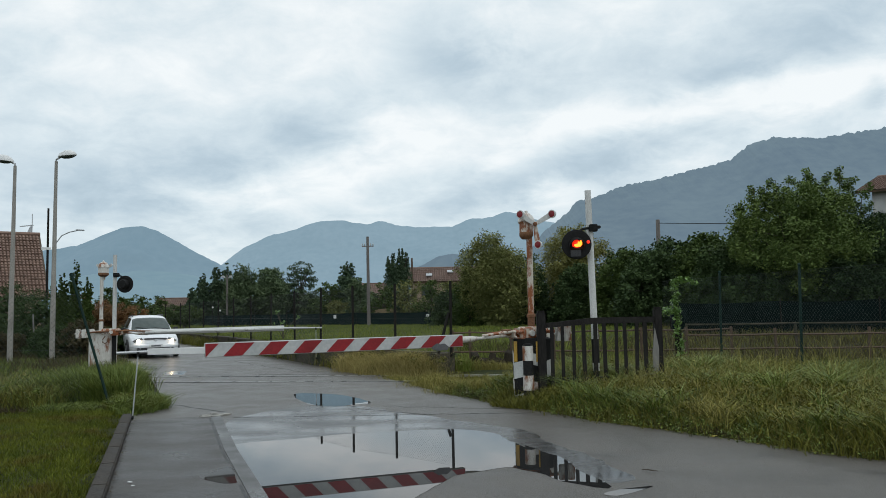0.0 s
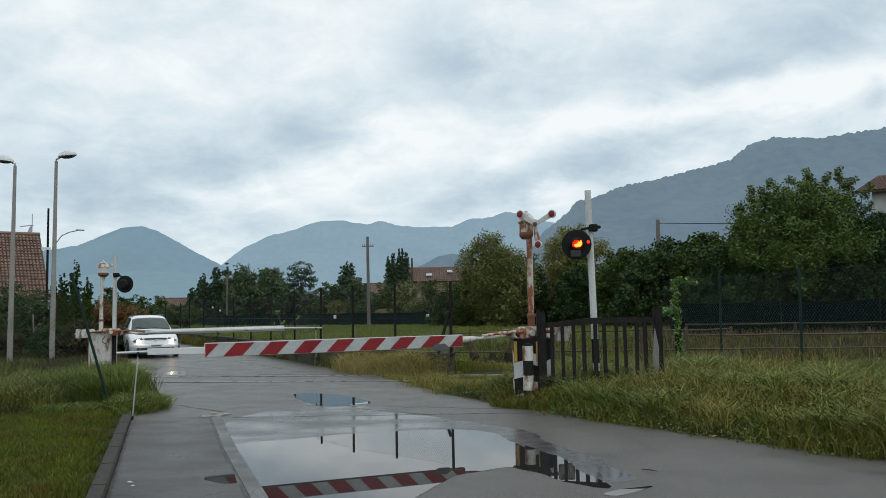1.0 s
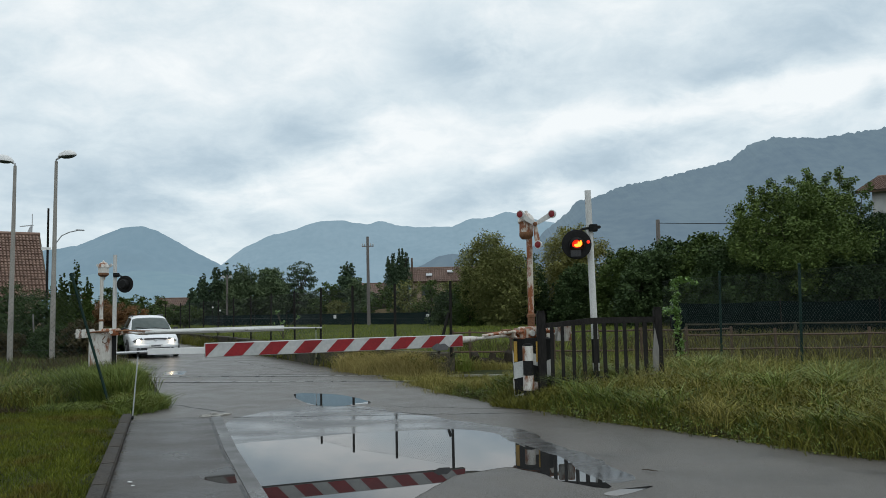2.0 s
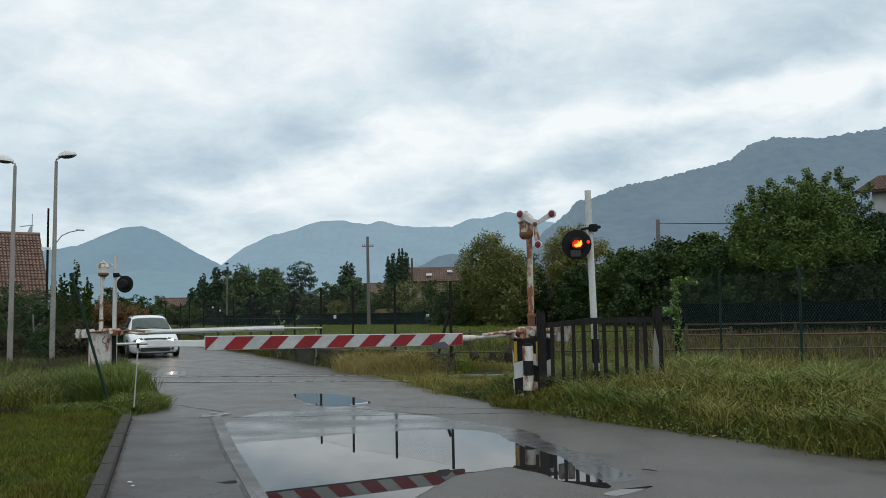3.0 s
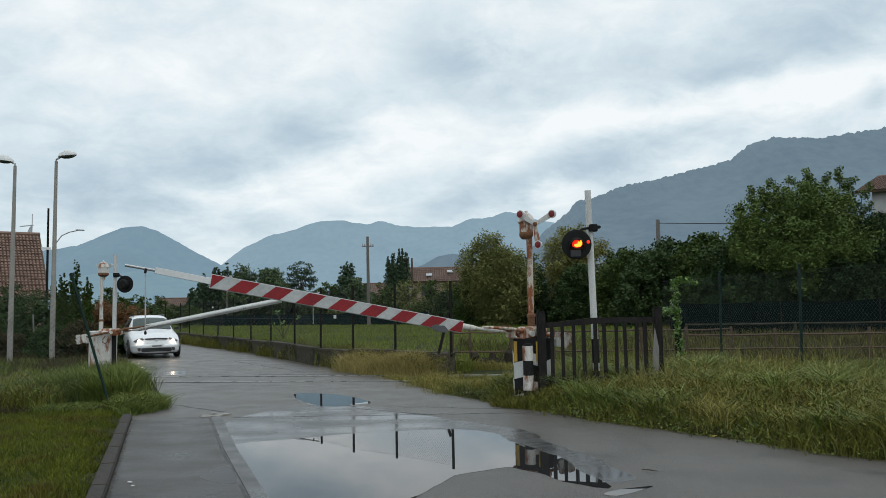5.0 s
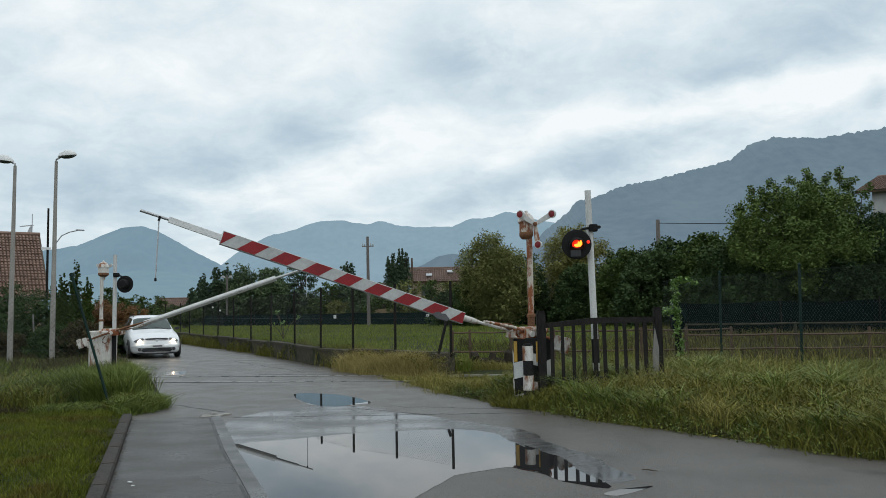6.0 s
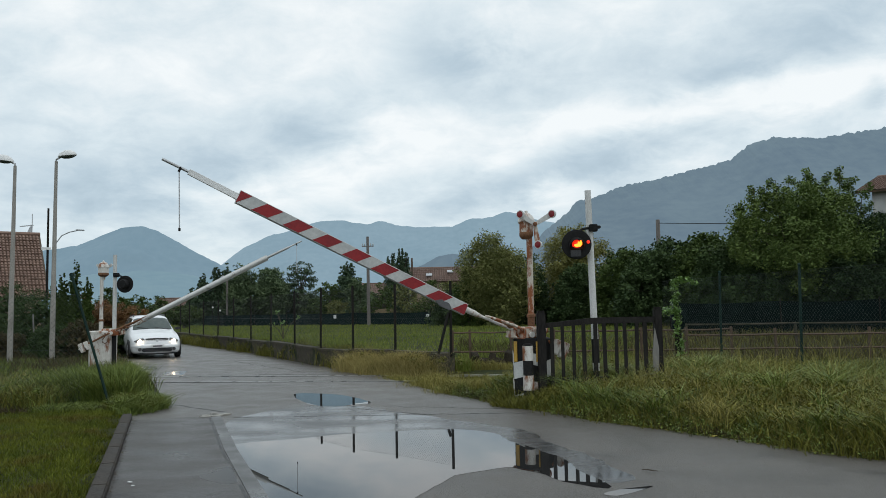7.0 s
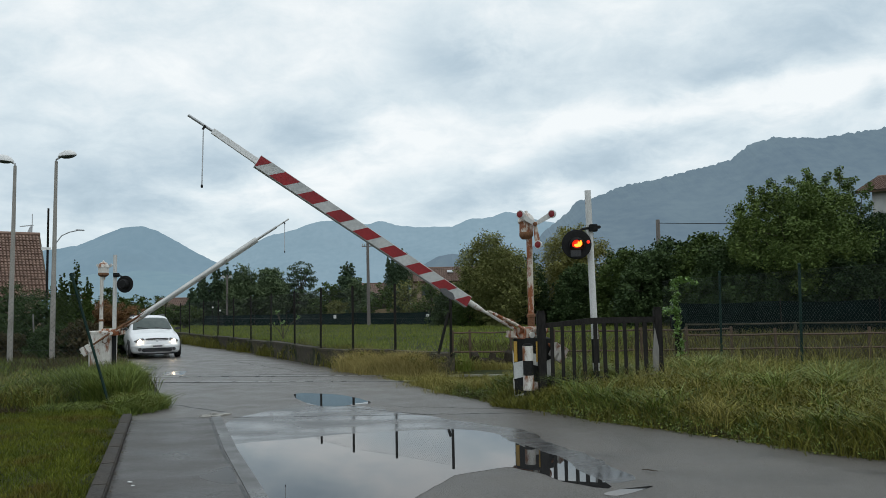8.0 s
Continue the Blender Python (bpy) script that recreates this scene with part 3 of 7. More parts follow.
def drum_checked(root, turn):
    """The near machine: an eight-sided body with a painted chequer, a yellow edge and a rusty lid."""
    HERE = pose(0, 0, 0, 0, 0, -turn) @ pose(0.135, 0.06, 0)
    bm = BM()
    lathe(bm, [(0.30, 0.0), (0.30, 0.985), (0.27, 1.0)], HERE @ pose(0, 0, 0, 0, 0, 21), 8)
    part("body", bm, M_BLACK, root)
    side = 0.30 * 2 * math.sin(math.pi / 8)
    apothem = 0.30 * math.cos(math.pi / 8)
    for k in range(8):
        for r, (h0, h1) in enumerate(((0.02, 0.15), (0.15, 0.39), (0.39, 0.63), (0.63, 0.80))):
            if (k + r) % 2 == 0:
                continue
            bm = BM()
            s = 0.5 * side - 0.002
            slant = 0.05 if k % 2 else -0.05
            prism(bm, [(-s, h0), (s, h0 + slant), (s, h1 + slant), (-s, h1)], 0.008, HERE @ pose(0, 0, 0, 0, 0, k * 45 - 1.5) @ pose(0, -apothem - 0.002, 0))
            part("white_square", bm, M_WHITE_RUST if r == 1 else M_WHITE, root)
    for ang, x in ((-46.5, -0.072), (-1.5, 0.070)):
        bm = BM()
        box(bm, (0.06, 0.012, 0.30), HERE @ pose(0, 0, 0, 0, 0, ang) @ pose(x, -apothem - 0.010, 0.80))
        part("yellow_strip", bm, M_YELLOW, root)
    bm = BM()
    lathe(bm, [(0.075, 0.0), (0.075, 0.89), (0.066, 0.915), (0.03, 0.925)], HERE @ pose(-0.095, -0.35, 0), 12)
    part("bollard", bm, M_BLACK, root)
    for z in (0.245, 0.675):
        bm = BM()
        lathe(bm, [(0.078, z), (0.078, z + 0.215)], HERE @ pose(-0.095, -0.35, 0), 12)
        part("bollard_band", bm, M_WHITE_RUST, root, "chipped white painted band")


def drum_plain(root):
    bm = BM()
    here = pose(-0.40, 0.20, 0)
    lathe(bm, [(0.335, 0.0), (0.35, 0.98), (0.368, 0.985), (0.368, 1.04), (0.33, 1.055), (0.10, 1.06)], here, 24)
    part("body", bm, M_WHITE_RUST, root)
    for a in (20, 75, 130, 200, 260, 320):
        bm = BM()
        box(bm, (0.012, 0.03, 0.96), here @ pose(0, 0, 0, 0, 0, a) @ pose(0.346, 0, 0.49))
        part("rib", bm, M_WHITE_RUST, root)
    bm = BM()
    tube(bm, [(-0.22, -0.14, 0.92), (-0.27, -0.17, 0.84), (-0.27, -0.18, 0.76), (-0.20, -0.18, 0.72), (-0.15, -0.17, 0.78), (-0.14, -0.14, 0.85)], 0.012, 6)
    part("hook", bm, M_RUST, root)


def barrier(name, m, turn, x_in, x_out, x_bar, x_tip, striped, pivot, label):
    """A crossing barrier: machine, swinging arm with its boxed panel, tip tube, counterweights and a hanging foot rod."""
    root = thing(name, m, label, "barrier")
    if striped:
        drum_checked(root, turn)
    else:
        drum_plain(root)
    bm = BM()
    for y in (-0.17, 0.17):
        box(bm, (0.26, 0.025, 0.07), pose(0, y, pivot - 0.035))
        box(bm, (0.12, 0.035, 0.10), pose(0.0, y, pivot + 0.02))
    box(bm, (0.24, 0.36, 0.018), pose(0, 0, pivot - 0.075))
    part("bearing", bm, M_RUST_WHITE, root, "rust-streaked white bearing frame", bevel=0.006)
    bm = BM()
    lathe(bm, [(0.05, -0.24), (0.062, -0.22), (0.062, 0.22), (0.05, 0.24)], pose(-0.14, 0.05, pivot + 0.035) @ pose(0, 0, 0, 0, 90, 0), 14)
    part("gear_cover", bm, M_RUST_WHITE, root, "rounded white gear cover, rusting")
    for x in (-0.30, 0.20):
        bm = BM()
        box(bm, (0.03, 0.24, 0.10), pose(x, 0, pivot - 0.01))
        tube(bm, [(x, -0.17, pivot - 0.05), (x, 0.17, pivot - 0.05)], 0.018, 6)
        part("bracket", bm, M_RUST_WHITE, root, bevel=0.006)
    for x in (-0.2, -0.08, 0.04):
        bm = BM()
        lathe(bm, [(0.016, 0.0), (0.016, 0.03), (0.008, 0.034)], pose(x, -0.19, pivot - 0.03, 90, 0, 0), 6)
        part("bolt", bm, M_RUST, root)
    # the arm's own mesh is the pole that carries all the rest
    bm = BM()
    tube(bm, [(0.18, 0, -0.02), (0.45, 0, -0.035), (x_in - 0.30, 0, -0.045), (x_in - 0.18, 0, -0.05), (x_in + 0.05, 0, -0.052)], [0.022, 0.022, 0.022, 0.042, 0.048], 12)
    tube(bm, [(-0.05, -0.22, 0), (-0.05, 0.22, 0)], 0.045, 12)
    arm = part("arm", bm, M_WHITE_RUST, root, m=pose(0, 0, pivot))
    tail, fore = (0.60, 0.66) if striped else (0.86, 1.25)
    for y in (-0.11, 0.11):
        bm = BM()
        tube(bm, [(-tail, y * 2.4, 0.0), (-0.25, y * 1.8, 0.02), (0.26, y * 0.8, 0.03), (fore, y * 0.3, -0.01)], [0.024, 0.026, 0.022, 0.018], 8)
        part("side_bar", bm, M_RUST_WHITE if striped else M_RUST, arm, "rusted white side bar")
        bm = BM()
        box(bm, (0.11, 0.09, 0.24), pose(-tail, y * 2.5, -0.02))
        box(bm, (0.10, 0.08, 0.22), pose(0.14 - tail, y * 2.5, -0.02))
        tube(bm, [(-tail - 0.1, y * 2.5, -0.02), (0.22 - tail, y * 2.5, -0.02)], 0.02, 6)
        part("counterweight", bm, M_WHITE_RUST, arm, "flaking white iron counterweight", bevel=0.01)
    bm = BM()
    lathe(bm, [(0.04, -0.08), (0.05, -0.06), (0.05, 0.06), (0.04, 0.08)], pose(0.26, 0, 0.02, 90, 0, 0), 10)
    box(bm, (0.08, 0.20, 0.04), pose(0.28, 0, 0.045))
    part("clamp", bm, M_RUST, arm, bevel=0.004)
    # boxed panel, a little steeper than the pole: a flat striped face, a ridged back
    z0, z1, h, d = (-0.064, -0.017, 0.092, 0.05) if striped else (-0.020, 0.006, 0.070, 0.05)
    bm = BM()
    sect = [(d, -h), (d + 0.006, -h + 0.006), (d + 0.006, h - 0.006), (d, h), (-0.03, h), (-0.085, 0.012), (-0.085, -0.02), (-0.03, -h)]
    loft(bm, [[(x_in, y, z0 + z * 0.94) for y, z in sect], [(x_out, y, z1 + z) for y, z in sect]])
    part("panel", bm, M_PANEL if striped else M_WHITE, arm)
    bm = BM()
    loft(bm, [[(x_out, y * 0.7, z1 + z * 0.5) for y, z in sect], [(x_out + 0.05, y * 0.5, z1 + z * 0.45) for y, z in sect], [(x_bar, y * 0.4, 0.0 + z * 0.42) for y, z in sect]])
    part("tip_bar", bm, M_SIGN_WHITE if striped else M_PANEL, arm)
    bm = BM()
    tube(bm, [(x_bar - 0.06, 0, 0), (x_tip, 0, 0.0)], 0.019, 10)
    part("tip_tube", bm, M_STEEL if striped else M_WHITE, arm)
    hang = x_tip - (0.25 if striped else 0.16)
    bm = BM()
    box(bm, (0.03, 0.05, 0.06), pose(hang, 0, -0.025))
    part("rod_clip", bm, M_BLACK, arm)
    # slanting red stripes on the face that meets the traffic
    count, width, slant = 9, 0.24, 0.16
    pitch = (x_out - x_in + 0.02) / 8.0
    for k in range(count):
        c = x_in + 0.01 + k * pitch
        lo, hi = x_in + 0.003, x_out - 0.003
        top, low_z = h - 0.010, -h + 0.008
        poly = [(c - width / 2 - slant / 2, top), (c + width / 2 - slant / 2, top), (c + width / 2 + slant / 2, low_z), (c - width / 2 + slant / 2, low_z)]
        poly = [(min(max(x, lo), hi), z * (0.94 + 0.06 * (min(max(x, lo), hi) - x_in) / (x_out - x_in)) + z0 + (z1 - z0) * (min(max(x, lo), hi) - x_in) / (x_out - x_in)) for x, z in poly]
        bm = BM()
        prism(bm, poly, 0.004, pose(0, d + 0.0065, 0))
        part("red_stripe", bm, M_RED, arm)
    if striped:
        bm = BM()
        dome = [(x_in + 0.37 + 0.135 * math.cos(math.pi * k / 10), -h + 0.005 + (0.062 + 0.012 * math.sin(k * 2.1)) * math.sin(math.pi * k / 10)) for k in range(11)]
        prism(bm, dome + [(x_in + 0.26, -h - 0.03), (x_in + 0.42, -h - 0.035)], 0.012, pose(0, d + 0.022, z0, 6))
        part("bent_flap", bm, M_HOOD, arm, "crumpled grey flap torn from the panel", bevel=0.003)
    bm = BM()
    lathe(bm, [(0.008, 0.0), (0.008, -0.77)], None, 8)
    rod = part("foot_rod", bm, M_STEEL, arm, m=pose(hang, 0, -0.04))
    bm = BM()
    lathe(bm, [(0.009, -0.74), (0.015, -0.75), (0.015, -0.775), (0.009, -0.785)], None, 10)
    tip = part("rod_foot", bm, M_BLACK, arm, "black rubber foot", m=pose(hang, 0, -0.04))
    return arm, rod, tip, hang


NEAR_BARRIER = barrier("crossing_barrier", FARTHER @ pose(1.18, 12.2, 0, 0, 0, NEAR_TURN), NEAR_TURN, 1.02, 4.63, 5.32, 5.68, True, 1.07, "red and white striped barrier arm on a chequered machine, rising")
FAR_BARRIER = barrier("crossing_barrier", pose(-8.66, 21.3, 0, 0, 0, FAR_TURN), FAR_TURN, 0.78, 4.40, 5.02, 5.41, False, 1.016, "white-backed barrier arm on a rusty white drum, rising")


def bell_mast(m, pole_mat, face, label):
    """A tube with a bell in a tin house and three plank arms that end in round reflectors."""
    root = thing("warning_mast", m, label, "mast")
    bm = BM()
    tube(bm, [(0, 0, 0), (0, 0, 1.32)], 0.056, 14)
    part("socket", bm, M_RUST if face else M_WHITE_RUST, root, "rusty lower tube")
    bm = BM()
    lathe(bm, [(0.058, 1.30), (0.068, 1.31), (0.068, 1.345), (0.052, 1.36)], None, 14)
    part("collar", bm, M_RUST, root)
    bm = BM()
    tube(bm, [(0, 0, 1.15), (0, 0, 2.56)], 0.046, 14)
    part("pole", bm, pole_mat, root)
    bm = BM()
    lathe(bm, [(0.05, 2.50), (0.075, 2.515), (0.085, 2.545), (0.105, 2.55), (0.105, 2.74), (0.118, 2.745), (0.118, 2.765)], Matrix.Translation((-0.045, 0, 2.55)) @ Matrix.Diagonal((1.04 if face else 1.28, 1.04 if face else 1.28, 1, 1)) @ pose(0, 0, -2.55, 0, 0, 22), 8)
    part("bell_housing", bm, M_RUST_WHITE if face else M_WHITE_RUST, root, "rust-stained white bell housing")
    bm = BM()
    lathe(bm, [(0.118, 2.765), (0.112, 2.80), (0.085, 2.86), (0.045, 2.90), (0.022, 2.91), (0.022, 2.935), (0.008, 2.945)], Matrix.Diagonal((1.14 if face else 1.25, 1.14 if face else 1.25, 1, 1)) @ pose(-0.035, 0, 0), 12)
    part("dome", bm, M_WHITE_RUST, root, "white tin dome")
    bm = BM()
    wide = 0.112 if face else 0.138
    lathe(bm, [(0.07, 2.50), (wide * 0.86, 2.53), (wide, 2.552), (wide, 2.60), (wide * 0.96, 2.61)], pose(-0.045, 0, 0, 0, 0, 22), 8)
    part("bell_skirt", bm, M_RUST, root, "dark rusted bell skirt")
    hub = Vector((0.075, -0.14, 2.715)) if face else Vector((0.0, -0.14, 2.72))
    for k, (tx, tz) in enumerate(((-0.145, 2.865), (0.335, 2.865), (0.115, 2.40)) if face else ((-0.22, 2.84), (0.24, 2.84), (0.03, 2.42))):
        tip = Vector((tx, -0.16, tz))
        d = tip - hub
        q = Matrix((Vector((d.z, 0, -d.x)).normalized(), Vector((0, 1, 0)), Vector((d.x, 0, d.z)).normalized())).transposed().to_4x4()
        bm = BM()
        n = d.length
        prism(bm, [(-0.026, -0.03), (0.026, -0.03), (0.042, n - 0.04), (0.03, n), (-0.03, n), (-0.042, n - 0.04)], 0.02, Matrix.Translation(hub) @ q)
        arm = part("cross_arm", bm, M_RUST_WHITE if k == 2 else M_WHITE, root, bevel=0.004)
        if face:
            turn = Matrix.Translation(tip + Vector((0, -0.014, 0))) @ pose(0, 0, 0, 90, 0, 0) @ pose(0, 0, 0, 0, -34, 0)
            bm = BM()
            lathe(bm, [(0.060, -0.02), (0.064, 0.0), (0.063, 0.014), (0.051, 0.017)], turn, 20)
            rim = part("reflector_rim", bm, M_WHITE, arm)
            bm = BM()
            lathe(bm, [(0.049, 0.012), (0.050, 0.018), (0.042, 0.021), (0.01, 0.022)], turn, 20)
            part("reflector", bm, M_REFLECTOR, arm, "round red reflector")
    bm = BM()
    lathe(bm, [(0.034, 0.0), (0.034, 0.03), (0.018, 0.036), (0.018, 0.05)], Matrix.Translation(hub) @ pose(0, 0, 0, 90), 10)
    part("hub_bolt", bm, M_RUST, root)
    return root


bell_mast(FARTHER @ pose(1.325, 12.33, 0.0, 0, 0.1, 0), M_RUST_WHITE, True, "rusty white mast with bell and red reflector arms")
bell_mast(pose(-9.24, 21.75, 0, 0, 0, 172), M_WHITE_RUST, False, "old white bell mast seen from behind its arms")


def signal(m, height, lamp, lit, label):
    root = thing("crossing_signal", m, label, "signal")
    bm = BM()
    tube(bm, [(0, 0, 0), (0, 0, height)], [0.054, 0.048], 14)
    part("post", bm, M_WHITE, root)
    bm = BM()
    for z in ((0.12, 0.60) if lit else (0.02, 0.38, 0.72)):
        lathe(bm, [(0.0565, z), (0.0560, z + 0.36)], None, 14)
    part("black_band", bm, M_BLACK, root)
    lx, lz = lamp
    bm = BM()
    tube(bm, [(0.0, -0.05, lz + 0.25), (lx * 0.5, -0.13, lz + 0.235), (lx, -0.13, lz + 0.17)], 0.019, 8)
    part("bracket", bm, M_BLACK, root)
    bm = BM()
    box(bm, (0.13, 0.13, 0.11), pose(0.05, -0.03, lz + 0.25))
    tube(bm, [(0.0, -0.08, lz + 0.25), (0.16, -0.06, lz + 0.26)], 0.028, 8)
    part("junction_box", bm, M_BLACK, root, bevel=0.02)
    at = Matrix.Translation((lx, -0.14, lz)) @ pose(0, 0, 0, 90, 0, 0 if lit else 180)
    bm = BM()
    lathe(bm, [(0.222, 0.0), (0.226, 0.010), (0.218, 0.020), (0.15, 0.024), (0.12, 0.018)], at, 36)
    disc = part("disc", bm, M_BLACK, root, "round black backing disc")
    bm = BM()
    lathe(bm, [(0.10, -0.16), (0.125, -0.10), (0.13, 0.0)], at, 20)
    part("lamp_case", bm, M_BLACK, root)
    if lit:
        bm = BM()
        seg = 18
        outer = []
        for r, z0 in ((0.112, 0.02), (0.118, 0.15), (0.112, 0.15), (0.106, 0.02)):
            outer.append([at @ Vector((r * math.cos(math.pi * (-0.08 + 1.16 * i / seg)), r * math.sin(math.pi * (-0.08 + 1.16 * i / seg)) - (0.05 if z0 > 0.1 else 0.0), z0 * (0.55 + 0.45 * math.sin(math.pi * i / seg)) if z0 > 0.1 else z0)) for i in range(seg + 1)])
        loft(bm, outer + [outer[0]], cap=False)
        part("hood", bm, M_BLACK, disc, "black sheet hood over the lens")
        bm = BM()
        lathe(bm, [(0.070, 0.026), (0.068, 0.034), (0.054, 0.046), (0.024, 0.052)], at, 24)
        part("lens", bm, M_REDLIGHT, disc, "glowing red lens")
        bm = BM()
        prism(bm, [(-0.07, -0.03), (-0.03, -0.055), (0.05, -0.05), (0.085, -0.01), (0.09, 0.045), (0.06, 0.085), (0.045, 0.04), (0.01, 0.055), (0.0, 0.01), (-0.06, 0.0)], 0.006, at @ pose(0.01, 0, 0.062, -90) @ Matrix.Scale(0.78, 4))
        part("lamp_core", bm, M_AMBER, disc, "bright orange filament glow")
        for sx in (-0.06, 0.02):
            bm = BM()
            box(bm, (0.075, 0.012, 0.10), at @ pose(sx, -0.135, 0.05, 90 + 12))
            part("hood_flap", bm, M_HOOD, disc)
        # Small glowing spot added for the red lamp's reflection at the disc edge.
        bm = BM()
        lathe(bm, [(0.026, 0.02), (0.026, 0.03), (0.01, 0.036)], at @ pose(0.175, 0.03, 0), 12)
        part("lamp_reflection", bm, M_REDLIGHT, disc, "small red glow for the lamp's reflection")
    return root


signal(FARTHER @ pose(2.295, 12.27, 0.0, 0, -1.0, -3), 3.23, (-0.225, 2.395), True, "white signal post with a lit red lamp on a black disc")
signal(pose(-8.72, 21.35, 0.0, 0, 0, -4), 3.06, (0.34, 2.27), False, "white signal post with a black disc seen from behind")


# ---- fences ----
def wood_fence():
    root = thing("picket_fence", FARTHER @ pose(1.452, 11.98, 0.0, 0, 0, 1.0), "black-stained wooden picket fence beside the barrier", "fence")
    for x, h, w in ((-0.02, 1.375, 0.125), (1.715, 1.40, 0.11)):
        bm = BM()
        box(bm, (w, 0.13, h), pose(0, 0, h / 2))
        box(bm, (w * 0.94, 0.12, 0.03), pose(0, 0, h + 0.012))
        part("post", bm, M_BLACK_WOOD, root, m=pose(x, 0, 0), bevel=0.012)
    bm = BM()
    prism(bm, [(0.05, 1.145), (0.76, 1.195), (1.70, 1.20), (1.70, 1.285), (0.76, 1.285), (0.05, 1.215)], 0.06)
    part("top_rail", bm, M_BLACK_WOOD, root)
    bm = BM()
    prism(bm, [(0.05, 0.33), (1.70, 0.36), (1.70, 0.43), (0.05, 0.40)], 0.05, pose(0, 0.03, 0))
    part("bottom_rail", bm, M_BLACK_WOOD, root)
    for k, at_x in enumerate((0.130, 0.288, 0.447, 0.606, 0.767, 0.915, 1.073, 1.224, 1.374, 1.524)):
        bm = BM()
        top = 1.16 + 0.05 * min(k / 4, 1)
        box(bm, (0.054 + 0.006 * math.sin(k * 5.1), 0.03, top - 0.06), pose(0, 0, (top + 0.06) / 2))
        part("picket", bm, M_BLACK_WOOD, root, m=pose(at_x, -0.045, 0, 0, 0.8 * math.sin(k * 3.3), 0), bevel=0.004)
    bm = BM()
    prism(bm, [(1.60, 0.2), (1.675, 0.2), (1.695, 0.82), (1.645, 1.12), (1.605, 0.8)], 0.03, pose(0, -0.09, 0))
    part("brace", bm, M_PALE, root, "pale weathered board")


wood_fence()


def chain_link(bm, a, b, low, high, pitch=0.075, wire=0.0016):
    """Slanting wires both ways between two posts, as thin three-sided rods."""
    a, b = Vector(a), Vector(b)
    length, height = (b - a).to_2d().length, high - low
    d = (b - a).to_2d().normalized()

    def pt(s, z):
        f = s / length
        return (a.x + d.x * s, a.y + d.y * s, a.z + (b.z - a.z) * f + z)
    n = int((length + height) / pitch) + 1
    for k in range(n):
        s = k * pitch - height
        lo = max(0, -s)
        hi = min(height, length - s)
        if hi - lo > 0.02:
            tube(bm, [pt(s + lo, low + lo), pt(s + hi, low + hi)], wire, 3)
            tube(bm, [pt(s + lo, high - lo), pt(s + hi, high - hi)], wire, 3)
    for z in (low, (low + high) / 2, high):
        tube(bm, [pt(0, z), pt(length, z)], wire * 1.3, 3)
    return bm


def field_fence():
    root = thing("field_fence", Matrix(), "chain-link fence on a low wall along the field", "fence")
    posts = [(0.14, 18.26), (-1.2, 19.68), (-2.33, 20.63), (-3.38, 22.06), (-4.55, 24.6), (-5.95, 27.7), (-7.25, 30.3), (-8.55, 32.8), (-9.95, 35.5), (-11.45, 38.4), (-13.05, 41.4), (-14.45, 44.2), (-16.3, 47.2), (-18.6, 50.0), (-22, 52.6), (-26, 54.6), (-30, 56)]
    for x, y in posts:
        bm = BM()
        box(bm, (0.052, 0.052, 1.72), pose(0, 0, 1.24))
        part("post", bm, M_DARKPOST, root, m=pose(x, y, 0, 0.4 * math.sin(x * 7), 0.5 * math.sin(x * 3), 20), bevel=0.006)
    bm = BM()
    tube(bm, [(-0.15, 18.1, 0.44), (0.10, 18.24, 1.38)], 0.032, 6)
    part("strut", bm, M_DARKPOST, root)
    for i, (p, q) in enumerate(zip(posts, posts[1:])):
        bm = BM()
        chain_link(bm, (*p, 0), (*q, 0), 0.50, 2.02, 0.075 if i < 4 else 0.20, 0.0011 if i < 4 else 0.0016)
        part("mesh_panel", bm, M_WIRE, root)
    wall = thing("retaining_wall", Matrix(), "low mossy concrete wall under the field fence", "wall", kind="structure")
    for i, (p, q) in enumerate(zip(posts, posts[1:])):
        p, q = Vector(p), Vector(q)
        d = (q - p)
        bm = BM()
        top = 0.45 + 0.02 * math.sin(i * 2.1)
        box(bm, (d.length - 0.012, 0.26, top + 0.15), pose(0, 0, (top - 0.15) / 2))
        box(bm, (d.length - 0.012, 0.31, 0.07), pose(0, 0, top))
        c = (p + q) / 2
        part("wall_section", bm, M_CONCRETE, wall, m=pose(c.x, c.y, 0, 0, 0, math.degrees(math.atan2(d.y, d.x))), bevel=0.012)
    bm = BM()
    box(bm, (0.40, 0.34, 0.62), pose(0, 0, 0.16))
    part("end_pier", bm, M_CONCRETE, wall, "dark mossy end pier", m=pose(-0.12, 18.15, 0, 0, 0, 25), bevel=0.03)


field_fence()


def pipe_fence(name, posts, rails, height, material, label):
    root = thing(name, Matrix(), label, "fence", group="trackside rail fences")
    for k, (x, y) in enumerate(posts):
        bm = BM()
        box(bm, (0.055, 0.055, height + 0.15), pose(0, 0, (height - 0.15) / 2))
        part("post", bm, material, root, m=pose(x, y, 0, 1.5 * math.sin(k * 5), 1.2 * math.sin(k * 3 + 1), 0), bevel=0.008)
    for z, r in rails:
        for k, (p, q) in enumerate(zip(posts, posts[1:])):
            bm = BM()
            tube(bm, [(*p, z + 0.01 * math.sin(k * 3.0)), ((p[0] + q[0]) / 2, (p[1] + q[1]) / 2, z - 0.012), (*q, z + 0.01 * math.sin(k * 3.0 + 3))], r, 6)
            part("rail_bar", bm, material, root)


def line(x, a):
    return (x, a - 0.148 * x)


